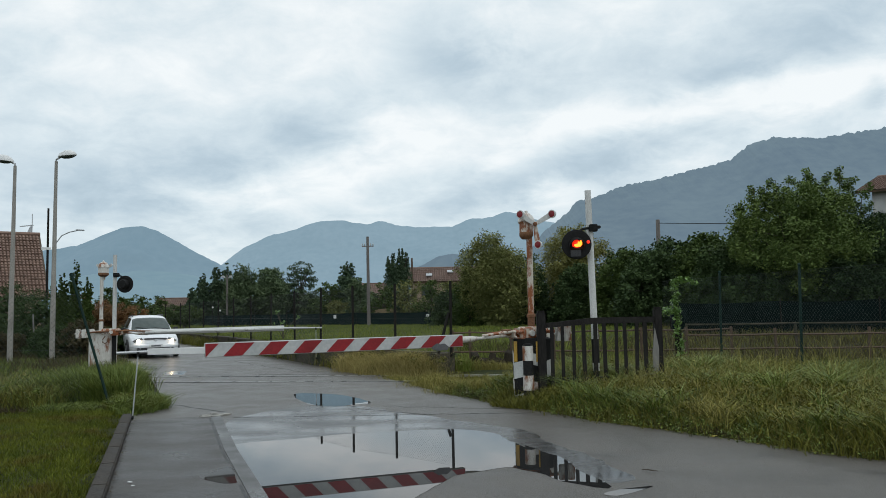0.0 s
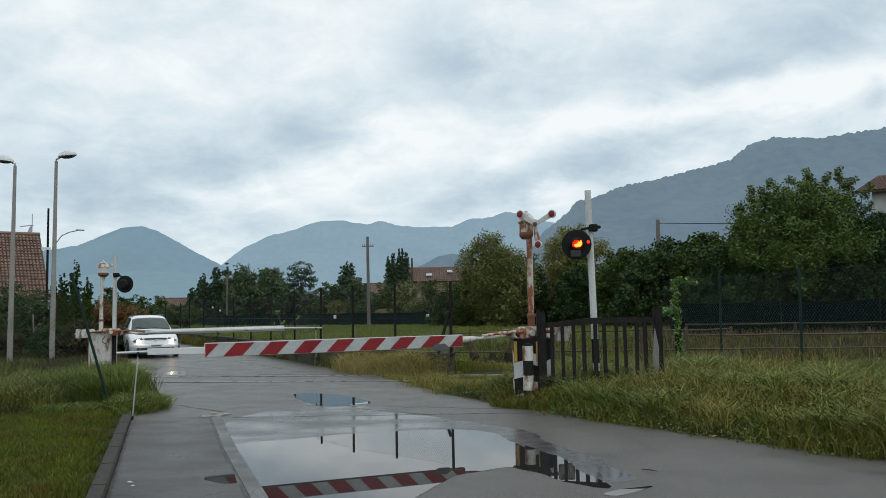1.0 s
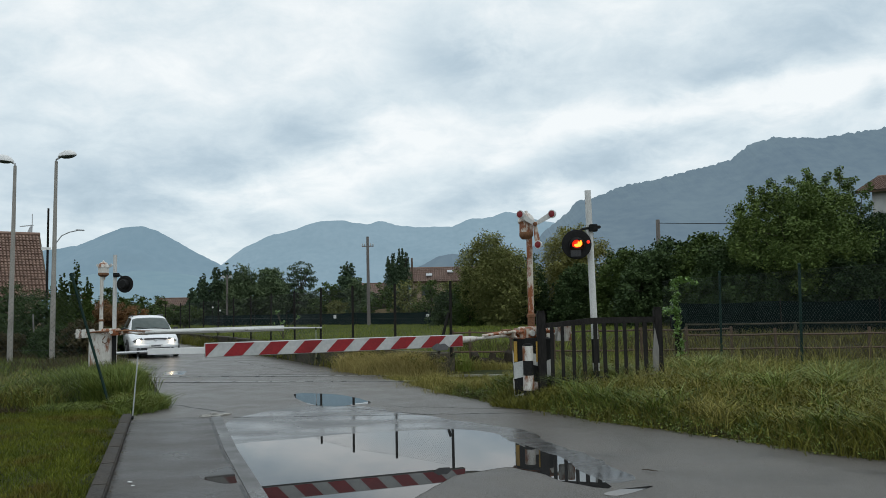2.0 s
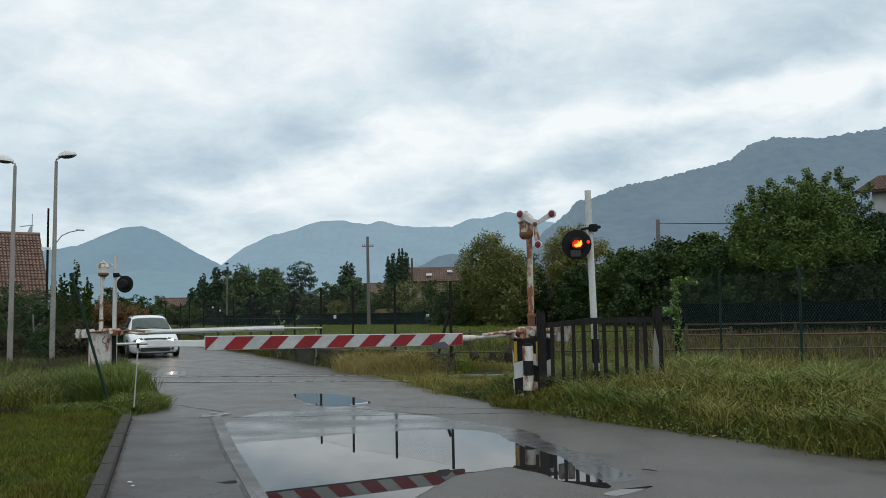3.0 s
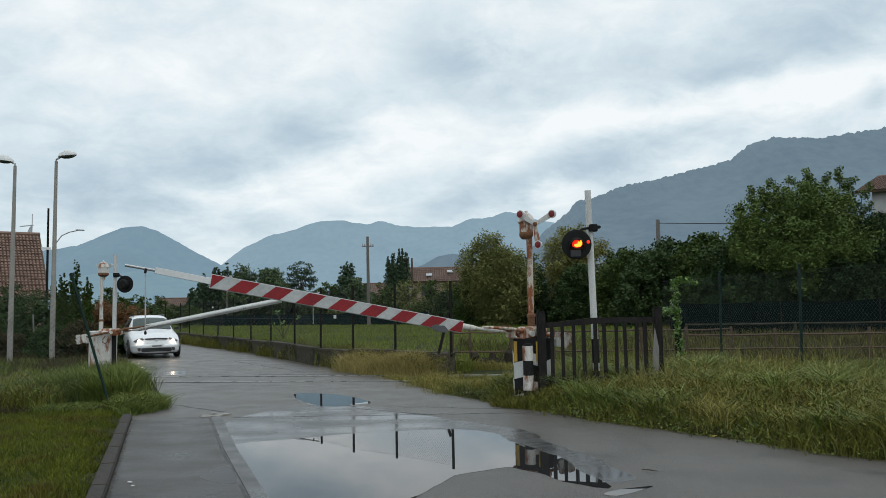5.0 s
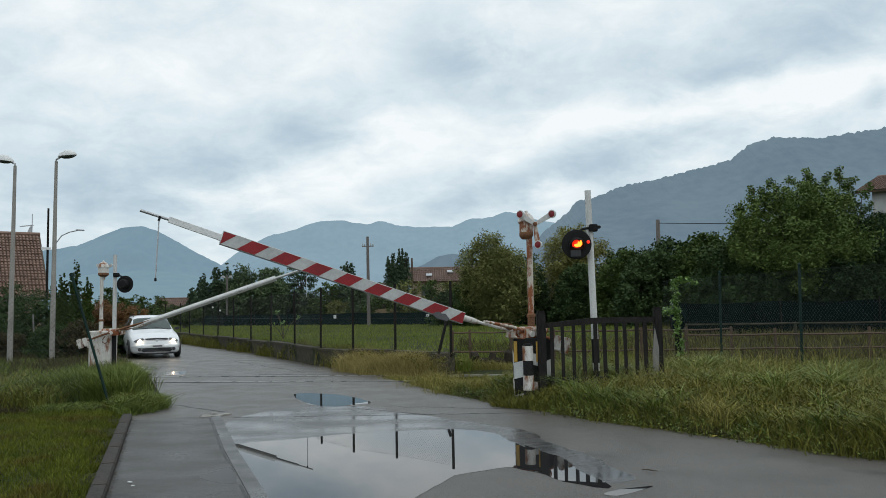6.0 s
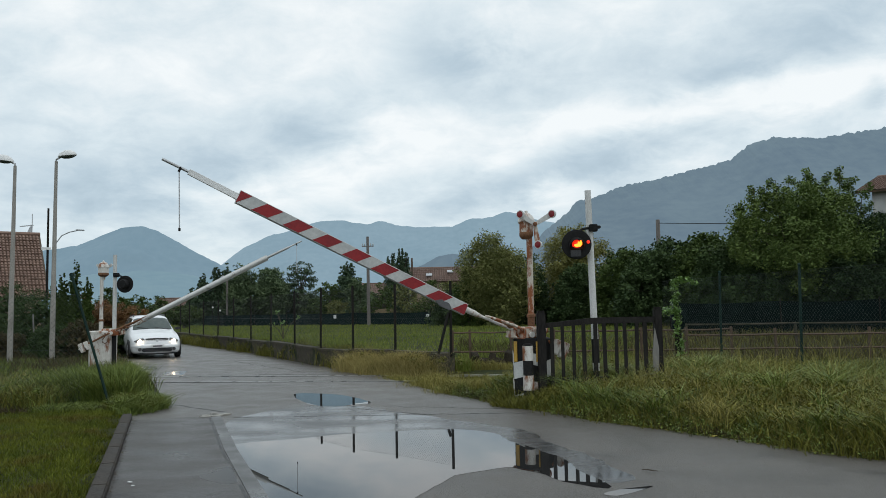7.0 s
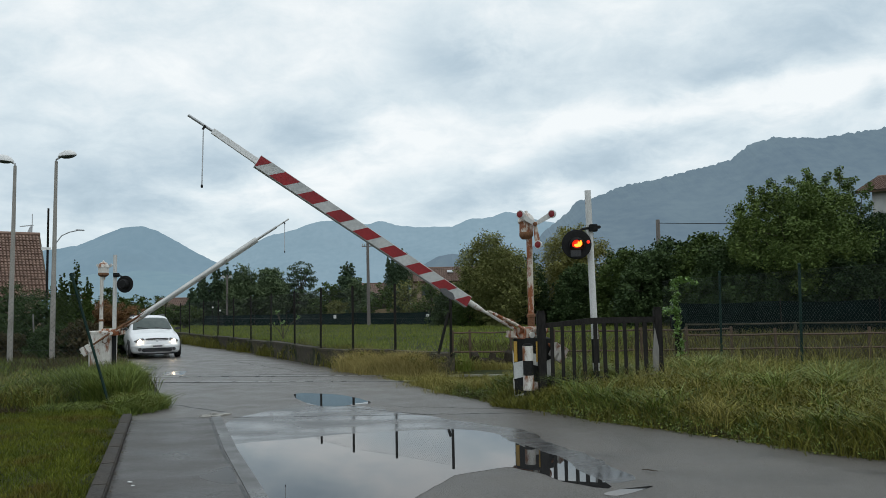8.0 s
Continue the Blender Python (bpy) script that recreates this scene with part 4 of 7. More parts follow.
pipe_fence("rail_fence", [line(0.18 + 0.62 * 0, 19.6)] + [line(x, 19.6) for x in (0.62, 1.58, 2.6, 3.6, 4.6, 5.6, 6.6)], [(0.89, 0.022), (0.43, 0.022)], 0.95, M_WOOD, "brown weathered low fence along the railway")
pipe_fence("rail_fence", [line(x, 20.3) for x in (5.8, 8.3, 10.8, 13.3)], [(0.99, 0.024)], 1.02, M_CONCRETE, "pale weathered rail fence along the railway")
pipe_fence("rail_fence", [line(x, 18.9) for x in (5.4, 7.3, 9.2, 11.1, 13.0)], [(0.78, 0.026), (0.48, 0.022)], 0.92, M_WOOD, "brown wooden rail fence along the railway")


def green_fence():
    root = thing("mesh_fence", Matrix(), "green chain-link fence on thin steel posts in long grass", "fence")
    posts = [(4.72, 17.4, 0.1), (5.28, 15.5, 0.1), (5.80, 13.2, 0.1), (6.42, 10.9, 0.1), (7.0, 8.6, 0.1), (7.6, 6.3, 0.1)]
    for x, y, z in posts[1:]:
        bm = BM()
        box(bm, (0.037, 0.037, 1.96), pose(0, 0, 0.98))
        lathe(bm, [(0.03, 1.96), (0.03, 1.985), (0.012, 2.0)], None, 8)
        part("post", bm, M_GREEN, root, m=pose(x, y, z, 0.5, 0.9, 0), bevel=0.004)
    for p, q in zip(posts, posts[1:]):
        bm = BM()
        chain_link(bm, p, q, 0.15, 1.88, 0.07, 0.0012)
        part("mesh_panel", bm, M_MESH, root, "slack green-coated diamond mesh")


green_fence()


def leaning_post():
    root = thing("leaning_fence_post", Matrix(), "leaning green steel fence post in tall grass", "post")
    bm = BM()
    tube(bm, [(-5.13, 12.5, -0.05), (-5.78, 12.5, 2.08)], 0.022, 8)
    part("shaft", bm, M_GREEN, root)
    bm = BM()
    tube(bm, [(-5.765, 12.5, 2.05), (-5.79, 12.5, 2.11)], 0.028, 8)
    part("cap", bm, M_GREEN, root)


leaning_post()


def fallen_mesh():
    """The slack chain-link that hangs from the leaning post across the long grass."""
    root = thing("fallen_mesh", Matrix(), "slack chain-link mesh sagging from the leaning post", "fence")
    for (p, q, lo, hi) in (((-5.62, 12.52, 0), (-7.4, 12.75, 0), 0.06, 1.78), ((-7.4, 12.75, 0), (-9.6, 13.0, 0), 0.04, 1.82)):
        bm = BM()
        chain_link(bm, p, q, lo, hi, 0.085, 0.0016)
        part("mesh_panel", bm, M_MESH, root)


fallen_mesh()


def track_wall():
    root = thing("platform_edge", pose(1.2, 19.35, 0, 0, 0, -8), "low crumbling stone edge beside the track", "wall")
    rng = np.random.default_rng(77)
    for k in range(16):
        bm = BM()
        bmesh.ops.create_icosphere(bm, subdivisions=2, radius=0.5)
        sx, sy, sz = 0.20 + 0.22 * rng.random(), 0.30, 0.20 + 0.22 * rng.random()
        for vert in bm.verts:
            c = vert.co.normalized()
            c = Vector([math.copysign(abs(q) ** 0.35, q) for q in c]) * (0.42 + 0.12 * noise.noise(c * 2.2 + Vector((k * 3.1, 0, 0))))
            vert.co = Vector((c.x * sx, c.y * sy, c.z * sz))
        part("stone", bm, M_RUBBLE, root, m=pose(-0.62 + 0.135 * k, 0.06 * rng.normal(), 0.10 + 0.16 * (k % 3 == 1) + 0.03 * rng.random(), 14 * rng.normal(), 10 * rng.normal(), 20 * rng.normal()), angle=30)


track_wall()

# ---- lamps and poles ----


def street_lamp(m, height, reach, label):
    root = thing("street_lamp", m, label, "street lamp", group="street lamps")
    bm = BM()
    tube(bm, [(0, 0, -0.2), (0, 0, height)], [0.088, 0.046], 14)
    part("pole", bm, M_POLE, root)
    bm = BM()
    tube(bm, [(0, 0, height - 0.02), (0, 0, height + 0.06), (reach * 0.25, 0, height + 0.12)], 0.03, 8)
    part("neck", bm, M_STEEL, root)
    bm = BM()
    rings = []
    for t, w, hh in ((0.0, 0.05, 0.04), (0.07, 0.12, 0.12), (0.22, 0.17, 0.185), (0.40, 0.16, 0.175), (0.54, 0.09, 0.09), (0.59, 0.02, 0.02)):
        rings.append([(reach * 0.12 + t * (1 if reach > 0 else -1), w * math.cos(a), height + 0.13 + t * 0.12 + (1.1 * hh if math.sin(a) > 0 else hh * 0.15) * math.sin(a)) for a in [2 * math.pi * k / 14 for k in range(14)]])
    loft(bm, rings)
    head = part("head", bm, M_SIGN_WHITE, root, "white oval lamp head")
    bm = BM()
    s = 1 if reach > 0 else -1
    rings = []
    for t, w, hh in ((0.10, 0.06, 0.02), (0.17, 0.13, 0.055), (0.32, 0.15, 0.07), (0.45, 0.12, 0.055), (0.54, 0.05, 0.02)):
        rings.append([(reach * 0.12 + t * s, w * math.cos(a), height + 0.115 + t * 0.12 + hh * (math.sin(a) if math.sin(a) < 0 else 0.1 * math.sin(a))) for a in [2 * math.pi * k / 14 for k in range(14)]])
    loft(bm, rings)
    part("glass", bm, M_CARGLASS, head, "dark bowl glass")
    return root


street_lamp(pose(-12.37, 25.5, 0, 0, 0.2, 0), 6.42, 0.5, "pale concrete street lamp with a single oval head")
street_lamp(pose(-13.43, 25.0, 0, 0, 0.3, 0), 6.20, -0.5, "pale concrete street lamp with its head turned away")


def far_lamp():
    root = thing("street_lamp", pose(-33.9, 70, 0), "slim grey street lamp with a long curved arm", "street lamp", group="street lamps")
    bm = BM()
    tube(bm, [(0, 0, 0), (0, 0, 7.0)], [0.12, 0.08], 10)
    part("pole", bm, M_STEEL, root)
    bm = BM()
    tube(bm, [(0, 0, 6.9), (0.12, 0, 7.9), (0.6, 0, 8.55), (1.3, 0, 8.85), (2.0, 0, 8.98)], 0.05, 8)
    part("arm", bm, M_STEEL, root)
    bm = BM()
    box(bm, (0.75, 0.24, 0.12), pose(2.2, 0, 9.0, 0, 4))
    part("head", bm, M_STEEL, root, bevel=0.04)


far_lamp()


def wood_pole(m, height, arms, material, label, radius=0.12):
    root = thing("utility_pole", m, label, "utility pole", group="utility poles")
    bm = BM()
    tube(bm, [(0, 0, 0), (0, 0, height)], [radius, radius * 0.7], 10)
    part("pole", bm, material, root)
    for z, w in arms:
        bm = BM()
        box(bm, (w, 0.09, 0.09), pose(0, 0, z))
        arm = part("crossarm", bm, material, root)
        for x in (-w / 2 + 0.05, -w / 4, w / 4, w / 2 - 0.05):
            bm = BM()
            lathe(bm, [(0.03, 0.04), (0.05, 0.10), (0.05, 0.20), (0.03, 0.26)], pose(x, 0, z), 8)
            part("insulator", bm, M_PANEL, arm)
    return root


wood_pole(pose(-7.0, 75, 0, 0, -0.3), 8.45, [(7.55, 1.1)], M_POLE_DARK, "grey utility pole with a short crossarm", 0.17)
wood_pole(pose(21.5, 80, 0), 10.1, [], M_POLE_DARK, "weathered wooden pole with a single wire", 0.28)
flood = wood_pole(pose(-24.2, 90, 0), 5.8, [], M_POLE_DARK, "slim grey pole with two white floodlights", 0.14)
for s in (-1, 1):
    bm = BM()
    tube(bm, [(0, 0, 5.45), (s * 0.35, -0.1, 5.55)], 0.04, 6)
    box(bm, (0.32, 0.26, 0.22), pose(s * 0.42, -0.15, 5.6, 20, 0, 0))
    part("floodlight", bm, M_PANEL, flood, bevel=0.03)
for x, y, z in ((-24.1, 86.8, 1.85), (-25.0, 87.2, 2.2)):
    globe = thing("garden_lamp", pose(x, y, 0), "white globe lamp on a thin garden post", "lamp", group="garden lamps")
    bm = BM()
    tube(bm, [(0, 0, 0), (0, 0, z - 0.12)], 0.03, 6)
    part("post", bm, M_DARKPOST, globe)
    bm = BM()
    lathe(bm, [(0.03, -0.11), (0.09, -0.07), (0.115, 0.0), (0.09, 0.07), (0.02, 0.11)], pose(0, 0, z), 12)
    part("globe", bm, M_SIGN_WHITE, globe)
plate = thing("street_plate", pose(-17.25, 34.88, 4.42, 0, 3, 0), "pale blank plate clamped to the dark pole", "sign")
bm = BM()
box(bm, (0.42, 0.02, 0.11), pose(0.02, -0.06, 0))
part("plate", bm, M_SIGN_WHITE, plate, bevel=0.004)
bm = BM()
lathe(bm, [(0.09, -0.03), (0.09, 0.03)], pose(0, 0.12, 0), 10)
box(bm, (0.05, 0.12, 0.04), pose(0, 0.0, 0))
part("clamp", bm, M_STEEL, plate)
stake = thing("wooden_stake", pose(-13.65, 27.0, 0, 0, -4, 0), "thin pale wooden stake among the weeds", "stake")
bm = BM()
tube(bm, [(0, 0, -0.1), (0, 0, 1.55)], [0.032, 0.028], 6)
part("shaft", bm, M_PALE, stake)
wood_pole(pose(-3.9, 100, 0), 8.0, [], M_WOOD, "thin brown pole beside the roof", 0.16)
wood_pole(pose(-17.25, 35, 0), 6.2, [], M_DARKPOST, "slender dark pole beside the house", 0.06)


def wire(points, r, label):
    bm = BM()
    tube(bm, points, r, 4)
    solid("overhead_wire", bm, M_DARKPOST, label, "wire")


wire([(21.5, 80, 9.75), (23.4, 66, 8.15), (22.0, 54, 6.95), (19.0, 42, 5.85)], 0.03, "single sagging wire from the wooden pole")


# ---- car ----
def car():
    root = thing("car", pose(-9.77, 27.37, 0, 0, 0, 117.5), "white estate car with lit headlights waiting at the barrier", "car")

    # stations along the car: x, half width, under edge, shoulder, roof or bonnet height, roof half width, how far the ends bow back
    stations = [(0.00, 0.52, 0.30, 0.44, 0.50, 0.36, 0.05), (0.015, 0.66, 0.22, 0.50, 0.585, 0.44, 0.10), (0.06, 0.74, 0.17, 0.56, 0.655, 0.50, 0.16), (0.16, 0.785, 0.16, 0.62, 0.715, 0.56, 0.17),
                (0.36, 0.805, 0.17, 0.70, 0.785, 0.60, 0.14), (0.66, 0.815, 0.18, 0.77, 0.845, 0.62, 0.12), (0.98, 0.82, 0.18, 0.82, 0.905, 0.64, 0.13), (1.06, 0.82, 0.18, 0.83, 0.935, 0.645, 0.14),
                (1.30, 0.82, 0.18, 0.86, 1.115, 0.61, 0.14), (1.54, 0.82, 0.18, 0.87, 1.265, 0.575, 0.13), (1.74, 0.82, 0.18, 0.88, 1.365, 0.555, 0.11), (1.84, 0.82, 0.18, 0.88, 1.395, 0.55, 0.08),
                (2.10, 0.82, 0.18, 0.89, 1.425, 0.555, 0.03), (2.70, 0.82, 0.18, 0.90, 1.435, 0.55, 0.0), (3.30, 0.81, 0.20, 0.90, 1.415, 0.535, 0.0), (3.62, 0.80, 0.24, 0.90, 1.36, 0.52, -0.03),
                (3.82, 0.78, 0.28, 0.88, 1.10, 0.53, -0.06), (3.92, 0.72, 0.34, 0.80, 0.92, 0.50, -0.10), (3.97, 0.62, 0.40, 0.66, 0.74, 0.44, -0.12)]

    def half(x, w, zb, zs, zr, wr, bow):
        rise = zr - zs
        pts = [(0.0, zb), (0.55 * w, zb), (0.90 * w, zb + 0.015), (0.985 * w, zb + 0.09), (w, zb + 0.5 * (zs - zb)), (0.99 * w, zs - 0.07), (0.955 * w, zs - 0.005),
               (0.955 * w + 0.10 * (wr - 0.955 * w), zs + 0.10 * rise), (0.955 * w + 0.55 * (wr - 0.955 * w), zs + 0.56 * rise), (wr + 0.015, zs + 0.90 * rise), (0.90 * wr, zr - 0.008), (0.72 * wr, zr + 0.008), (0.36 * wr, zr + 0.018), (0.0, zr + 0.022)]
        return [(x + bow * (y / w) ** 2, y, z) for y, z in pts]

    def ring(st):
        h = half(*st)
        return h + [(x, -y, z) for x, y, z in h[-2:0:-1]]

    def skin(i, k, lift):
        """A place on the shell at a fractional station and a profile place across (k from -13 to 13), lifted off it."""
        a = stations[int(i)]
        b = stations[min(int(i) + 1, len(stations) - 1)]
        st = [p + (q - p) * (i - int(i)) for p, q in zip(a, b)]
        h, m = half(*st), abs(k)
        p, q = Vector(h[int(m)]), Vector(h[min(int(m) + 1, 13)])
        at = p.lerp(q, m - int(m))
        return Vector((at.x - lift * 0.6, (at.y + lift * 0.2) * (1 if k >= 0 else -1), at.z + lift * 0.8))

    bm = BM()
    loft(bm, [ring(st) for st in stations])
    part("body", bm, M_CAR, root, angle=55)

    def patch(name, rows, material, parent=root, label="", thick=0.014):
        bm = BM()
        top = [[bm.verts.new(p) for p in r] for r in rows]
        for a, b in zip(top, top[1:]):
            for k in range(len(a) - 1):
                bm.faces.new((a[k], a[k + 1], b[k + 1], b[k]))
        bmesh.ops.recalc_face_normals(bm, faces=bm.faces)
        ext = bmesh.ops.extrude_face_region(bm, geom=list(bm.faces))
        c = sum((v.co for v in bm.verts), Vector()) / len(bm.verts)
        inward = (Vector((2.2, 0, 0.7)) - c).normalized() * thick
        bmesh.ops.translate(bm, verts=[g for g in ext["geom"] if isinstance(g, bmesh.types.BMVert)], vec=inward)
        return part(name, bm, material, parent, label, angle=60)

    across = [9.1, 9.7, 10.4, 11, 12, 13, -12, -11, -10.4, -9.7, -9.1]
    screen = patch("windscreen", [[skin(i, k, 0.010) for k in across] for i in (7.1, 7.6, 8.0, 8.5, 9.0, 9.4, 9.7)], M_CARGLASS, label="dark reflecting windscreen")
    for y0, y1, z in ((-0.58, 0.02, 0.0), (-0.05, 0.52, 0.006)):
        bm = BM()
        tube(bm, [(1.12, y0, 0.955 + z), (1.10, (y0 + y1) / 2, 0.995 + z), (1.16, y1, 1.035 + z)], 0.010, 5)
        part("wiper", bm, M_TRIM, screen)
    for s in (-1, 1):
        for i0, i1, top in ((9.0, 12.45, 8.9), (12.6, 13.9, 8.9), (14.05, 14.9, 8.9)):
            n = 6
            rows = []
            for m in (7.3, 7.7, 8.1, 8.5, top):
                lean = max(0.0, (m - 7.3) * 1.0) if i0 == 9.0 else 0.0
                rows.append([skin(i0 + lean + (i1 - i0 - lean) * q / n, m * s, 0.004) + Vector((0, 0.009 * s, 0)) for q in range(n + 1)])
            patch("side_window", rows, M_CARGLASS)
        # swept headlight with a dark housing and a bright reflector
        lamp = patch("headlight", [[skin(i, k * s, 0.012) for k in (6.2, 6.9, 7.8, 8.7, 9.6, 10.4)] for i in (1.35, 1.65, 1.95, 2.3)], M_LAMPGLASS, label="clear swept headlight")
        bm = BM()
        lathe(bm, [(0.050, 0.0), (0.047, 0.035), (0.034, 0.055), (0.012, 0.062)], Matrix.Translation((0.085, s * 0.545, 0.585)) @ pose(0, 0, 0, 0, -84), 18)
        part("bulb", bm, M_HEADLIGHT, lamp, "glowing headlight")
        bm = BM()
        lathe(bm, [(0.052, 0.0), (0.052, 0.03), (0.02, 0.036)], Matrix.Translation((0.055, s * 0.55, 0.305)) @ pose(0, 0, 0, 0, -88), 12)
        part("fog_lamp", bm, M_HOOD, root)
        bm = BM()
        loft(bm, [[(1.40, s * 0.79, 0.93), (1.50, s * 0.79, 0.93), (1.50, s * 0.78, 0.99), (1.40, s * 0.78, 1.0)], [(1.34, s * 0.87, 0.92), (1.46, s * 0.88, 0.92), (1.48, s * 0.88, 1.03), (1.34, s * 0.87, 1.03)], [(1.37, s * 0.95, 0.94), (1.46, s * 0.95, 0.94), (1.46, s * 0.95, 1.02), (1.37, s * 0.95, 1.02)]])
        part("wing_mirror", bm, M_TRIM, root, bevel=0.012)
        bm = BM()
        tube(bm, [(2.05, s * 0.52, 1.41), (2.15, s * 0.52, 1.465), (3.3, s * 0.50, 1.455), (3.45, s * 0.50, 1.39)], 0.016, 6)
        part("roof_rail", bm, M_TRIM, root)
        for x in (0.78, 3.18):
            # dark wheel arch, tyre and rim
            bm = BM()
            arch = [(x + 0.345 * math.cos(a), 0.29 + 0.345 * math.sin(a)) for a in [math.pi * k / 14 for k in range(15)]]
            arch += [(x - 0.345, 0.17), (x + 0.345, 0.17)]
            prism(bm, arch, 0.06, pose(0, s * 0.812, 0))
            part("wheel_arch", bm, M_TRIM, root)
            bm = BM()
            lathe(bm, [(0.17, -0.085), (0.255, -0.09), (0.283, -0.065), (0.287, 0.0), (0.283, 0.065), (0.255, 0.09), (0.17, 0.085)], Matrix.Translation((x, s * 0.775, 0.285)) @ pose(0, 0, 0, 90), 24)
            wheel = part("wheel", bm, M_TYRE, root)
            bm = BM()
            lathe(bm, [(0.05, -0.094), (0.06, -0.082), (0.172, -0.088), (0.172, 0.088), (0.06, 0.082), (0.05, 0.094)], Matrix.Translation((x, s * 0.775, 0.285)) @ pose(0, 0, 0, 90), 16)
            part("rim", bm, M_STEEL, wheel)
    # slim grille between the lamps, with a bright bar
    grille = patch("grille", [[skin(i, k, 0.012) for k in (10.75, 11.5, 12.3, 13, -12.3, -11.5, -10.75)] for i in (1.15, 1.5, 1.95)], M_TRIM)
    bm = BM()
    tube(bm, [(0.035, -0.30, 0.598), (0.012, 0, 0.603), (0.035, 0.30, 0.598)], 0.010, 6)
    part("grille_bar", bm, M_STEEL, grille)
    bm = BM()
    lathe(bm, [(0.045, 0.0), (0.042, 0.012), (0.01, 0.016)], Matrix.Translation((0.012, 0, 0.60)) @ pose(0, 0, 0, 0, -78), 14)
    part("badge", bm, M_STEEL, grille)
    # bumper: a proud band with a seam above, the lower intake and the plate
    bm = BM()
    rings = []
    for q in range(-12, 13):
        u = q / 12
        y = 0.80 * u
        x = -0.035 + 0.05 * u * u + 0.36 * abs(u) ** 7
        rings.append([(x + 0.03, y, 0.475), (x, y, 0.455), (x - 0.012, y, 0.40), (x + 0.0, y, 0.36), (x + 0.06, y, 0.345), (x + 0.09, y, 0.475)])
    loft(bm, rings)
    bumper = part("bumper", bm, M_CAR, root, angle=55)
    bm = BM()
    box(bm, (0.08, 0.98, 0.115), pose(0.015, 0, 0.285))
    intake = part("air_intake", bm, M_TRIM, root, bevel=0.03)
    for z in (0.262, 0.305):
        bm = BM()
        box(bm, (0.02, 0.90, 0.010), pose(-0.028, 0, z))
        part("intake_slat", bm, M_HOOD, intake)
    bm = BM()
    box(bm, (0.022, 0.44, 0.105), pose(-0.056, 0, 0.415))
    plate = part("number_plate", bm, M_SIGN_WHITE, root, bevel=0.004)
    bm = BM()
    box(bm, (0.006, 0.30, 0.040), pose(-0.069, 0, 0.415))
    part("plate_bar", bm, M_HOOD, plate)
    bm = BM()
    box(bm, (0.10, 1.24, 0.05), pose(0.13, 0, 0.165))
    part("chin_spoiler", bm, M_TRIM, root, bevel=0.015)
    return root


CAR = car()


# ---- houses ----
def tiled_slope(name, m, width, length, pitch_w, pitch_l, material, root):
    """A roof slope of barrel tiles laid in courses, with ends that overlap; local x along the eave, y up the slope."""
    nx, ny = int(width / pitch_w), int(length / pitch_l)
    v, f = [], []
    for j in range(ny):
        for i in range(nx):
            x, y = i * pitch_w, j * pitch_l
            b = len(v)
            lift = 0.03 + 0.012 * math.sin(i * 12.9 + j * 78.2)
            for dx, dz in ((0.05, 0.02), (0.28, 0.10), (0.72, 0.10), (0.95, 0.02)):
                v.append((x + dx * pitch_w, y - 0.02, dz + lift))
            for dx, dz in ((0.05, 0.0), (0.28, 0.06), (0.72, 0.06), (0.95, 0.0)):
                v.append((x + dx * pitch_w, y + pitch_l + 0.03, dz + lift - 0.03))
            f += [(b, b + 1, b + 5, b + 4), (b + 1, b + 2, b + 6, b + 5), (b + 2, b + 3, b + 7, b + 6), (b, b + 3, b + 2, b + 1)]
    v = [m @ Vector(p) for p in v]
    return raw(name, [tuple(p) for p in v], f, material, parent=root, kind="stuff")


def house(m, w, d, eave, ridge, wall_mat, tile_mat, label, pitch=(0.28, 0.36), windows=(), hang=0.6):
    """A gabled house; local x along the ridge, front wall at y=0."""
    root = thing("house", m, label, "house")
    bm = BM()
    prism(bm, [(0, 0), (d, 0), (d, eave), (d / 2, ridge - 0.12), (0, eave)], w, pose(w / 2, 0, 0, 0, 0, 90))
    part("wall", bm, wall_mat, root)
    rise, run = ridge - eave, d / 2
    slope = math.hypot(rise, run)
    ext = hang * slope / run
    for side in (0, 1):
        base = pose(-hang, 0, 0) if side == 0 else pose(w + hang, d, 0, 0, 0, 180)
        tilt = base @ pose(0, 0, eave, math.degrees(math.atan2(rise, run))) @ pose(0, -ext, 0)
        bm = BM()
        box(bm, (w + 2 * hang, slope + ext, 0.14), tilt @ pose((w + 2 * hang) / 2, (slope + ext) / 2, -0.06))
        deck = part("roof", bm, M_WOOD, root, "timber roof deck under tiles")
        tiled_slope("roof_tile", tilt, w + 2 * hang, slope + ext, pitch[0], pitch[1], tile_mat, deck)
    bm = BM()
    tube(bm, [(-hang, d / 2, ridge + 0.04), (w + hang, d / 2, ridge + 0.04)], 0.11, 8)
    part("ridge_cap", bm, tile_mat, root)
    for x, z, ww, hh in windows:
        bm = BM()
        box(bm, (ww + 0.2, 0.10, hh + 0.2), pose(x, -0.03, z))
        win = part("window", bm, M_WOOD, root)
        bm = BM()
        box(bm, (ww, 0.04, hh), pose(x, -0.075, z))
        part("pane", bm, M_CARGLASS, win)
        bm = BM()
        box(bm, (ww + 0.4, 0.22, 0.07), pose(x, -0.10, z - hh / 2 - 0.12))
        part("sill", bm, M_CONCRETE, win)
    return root


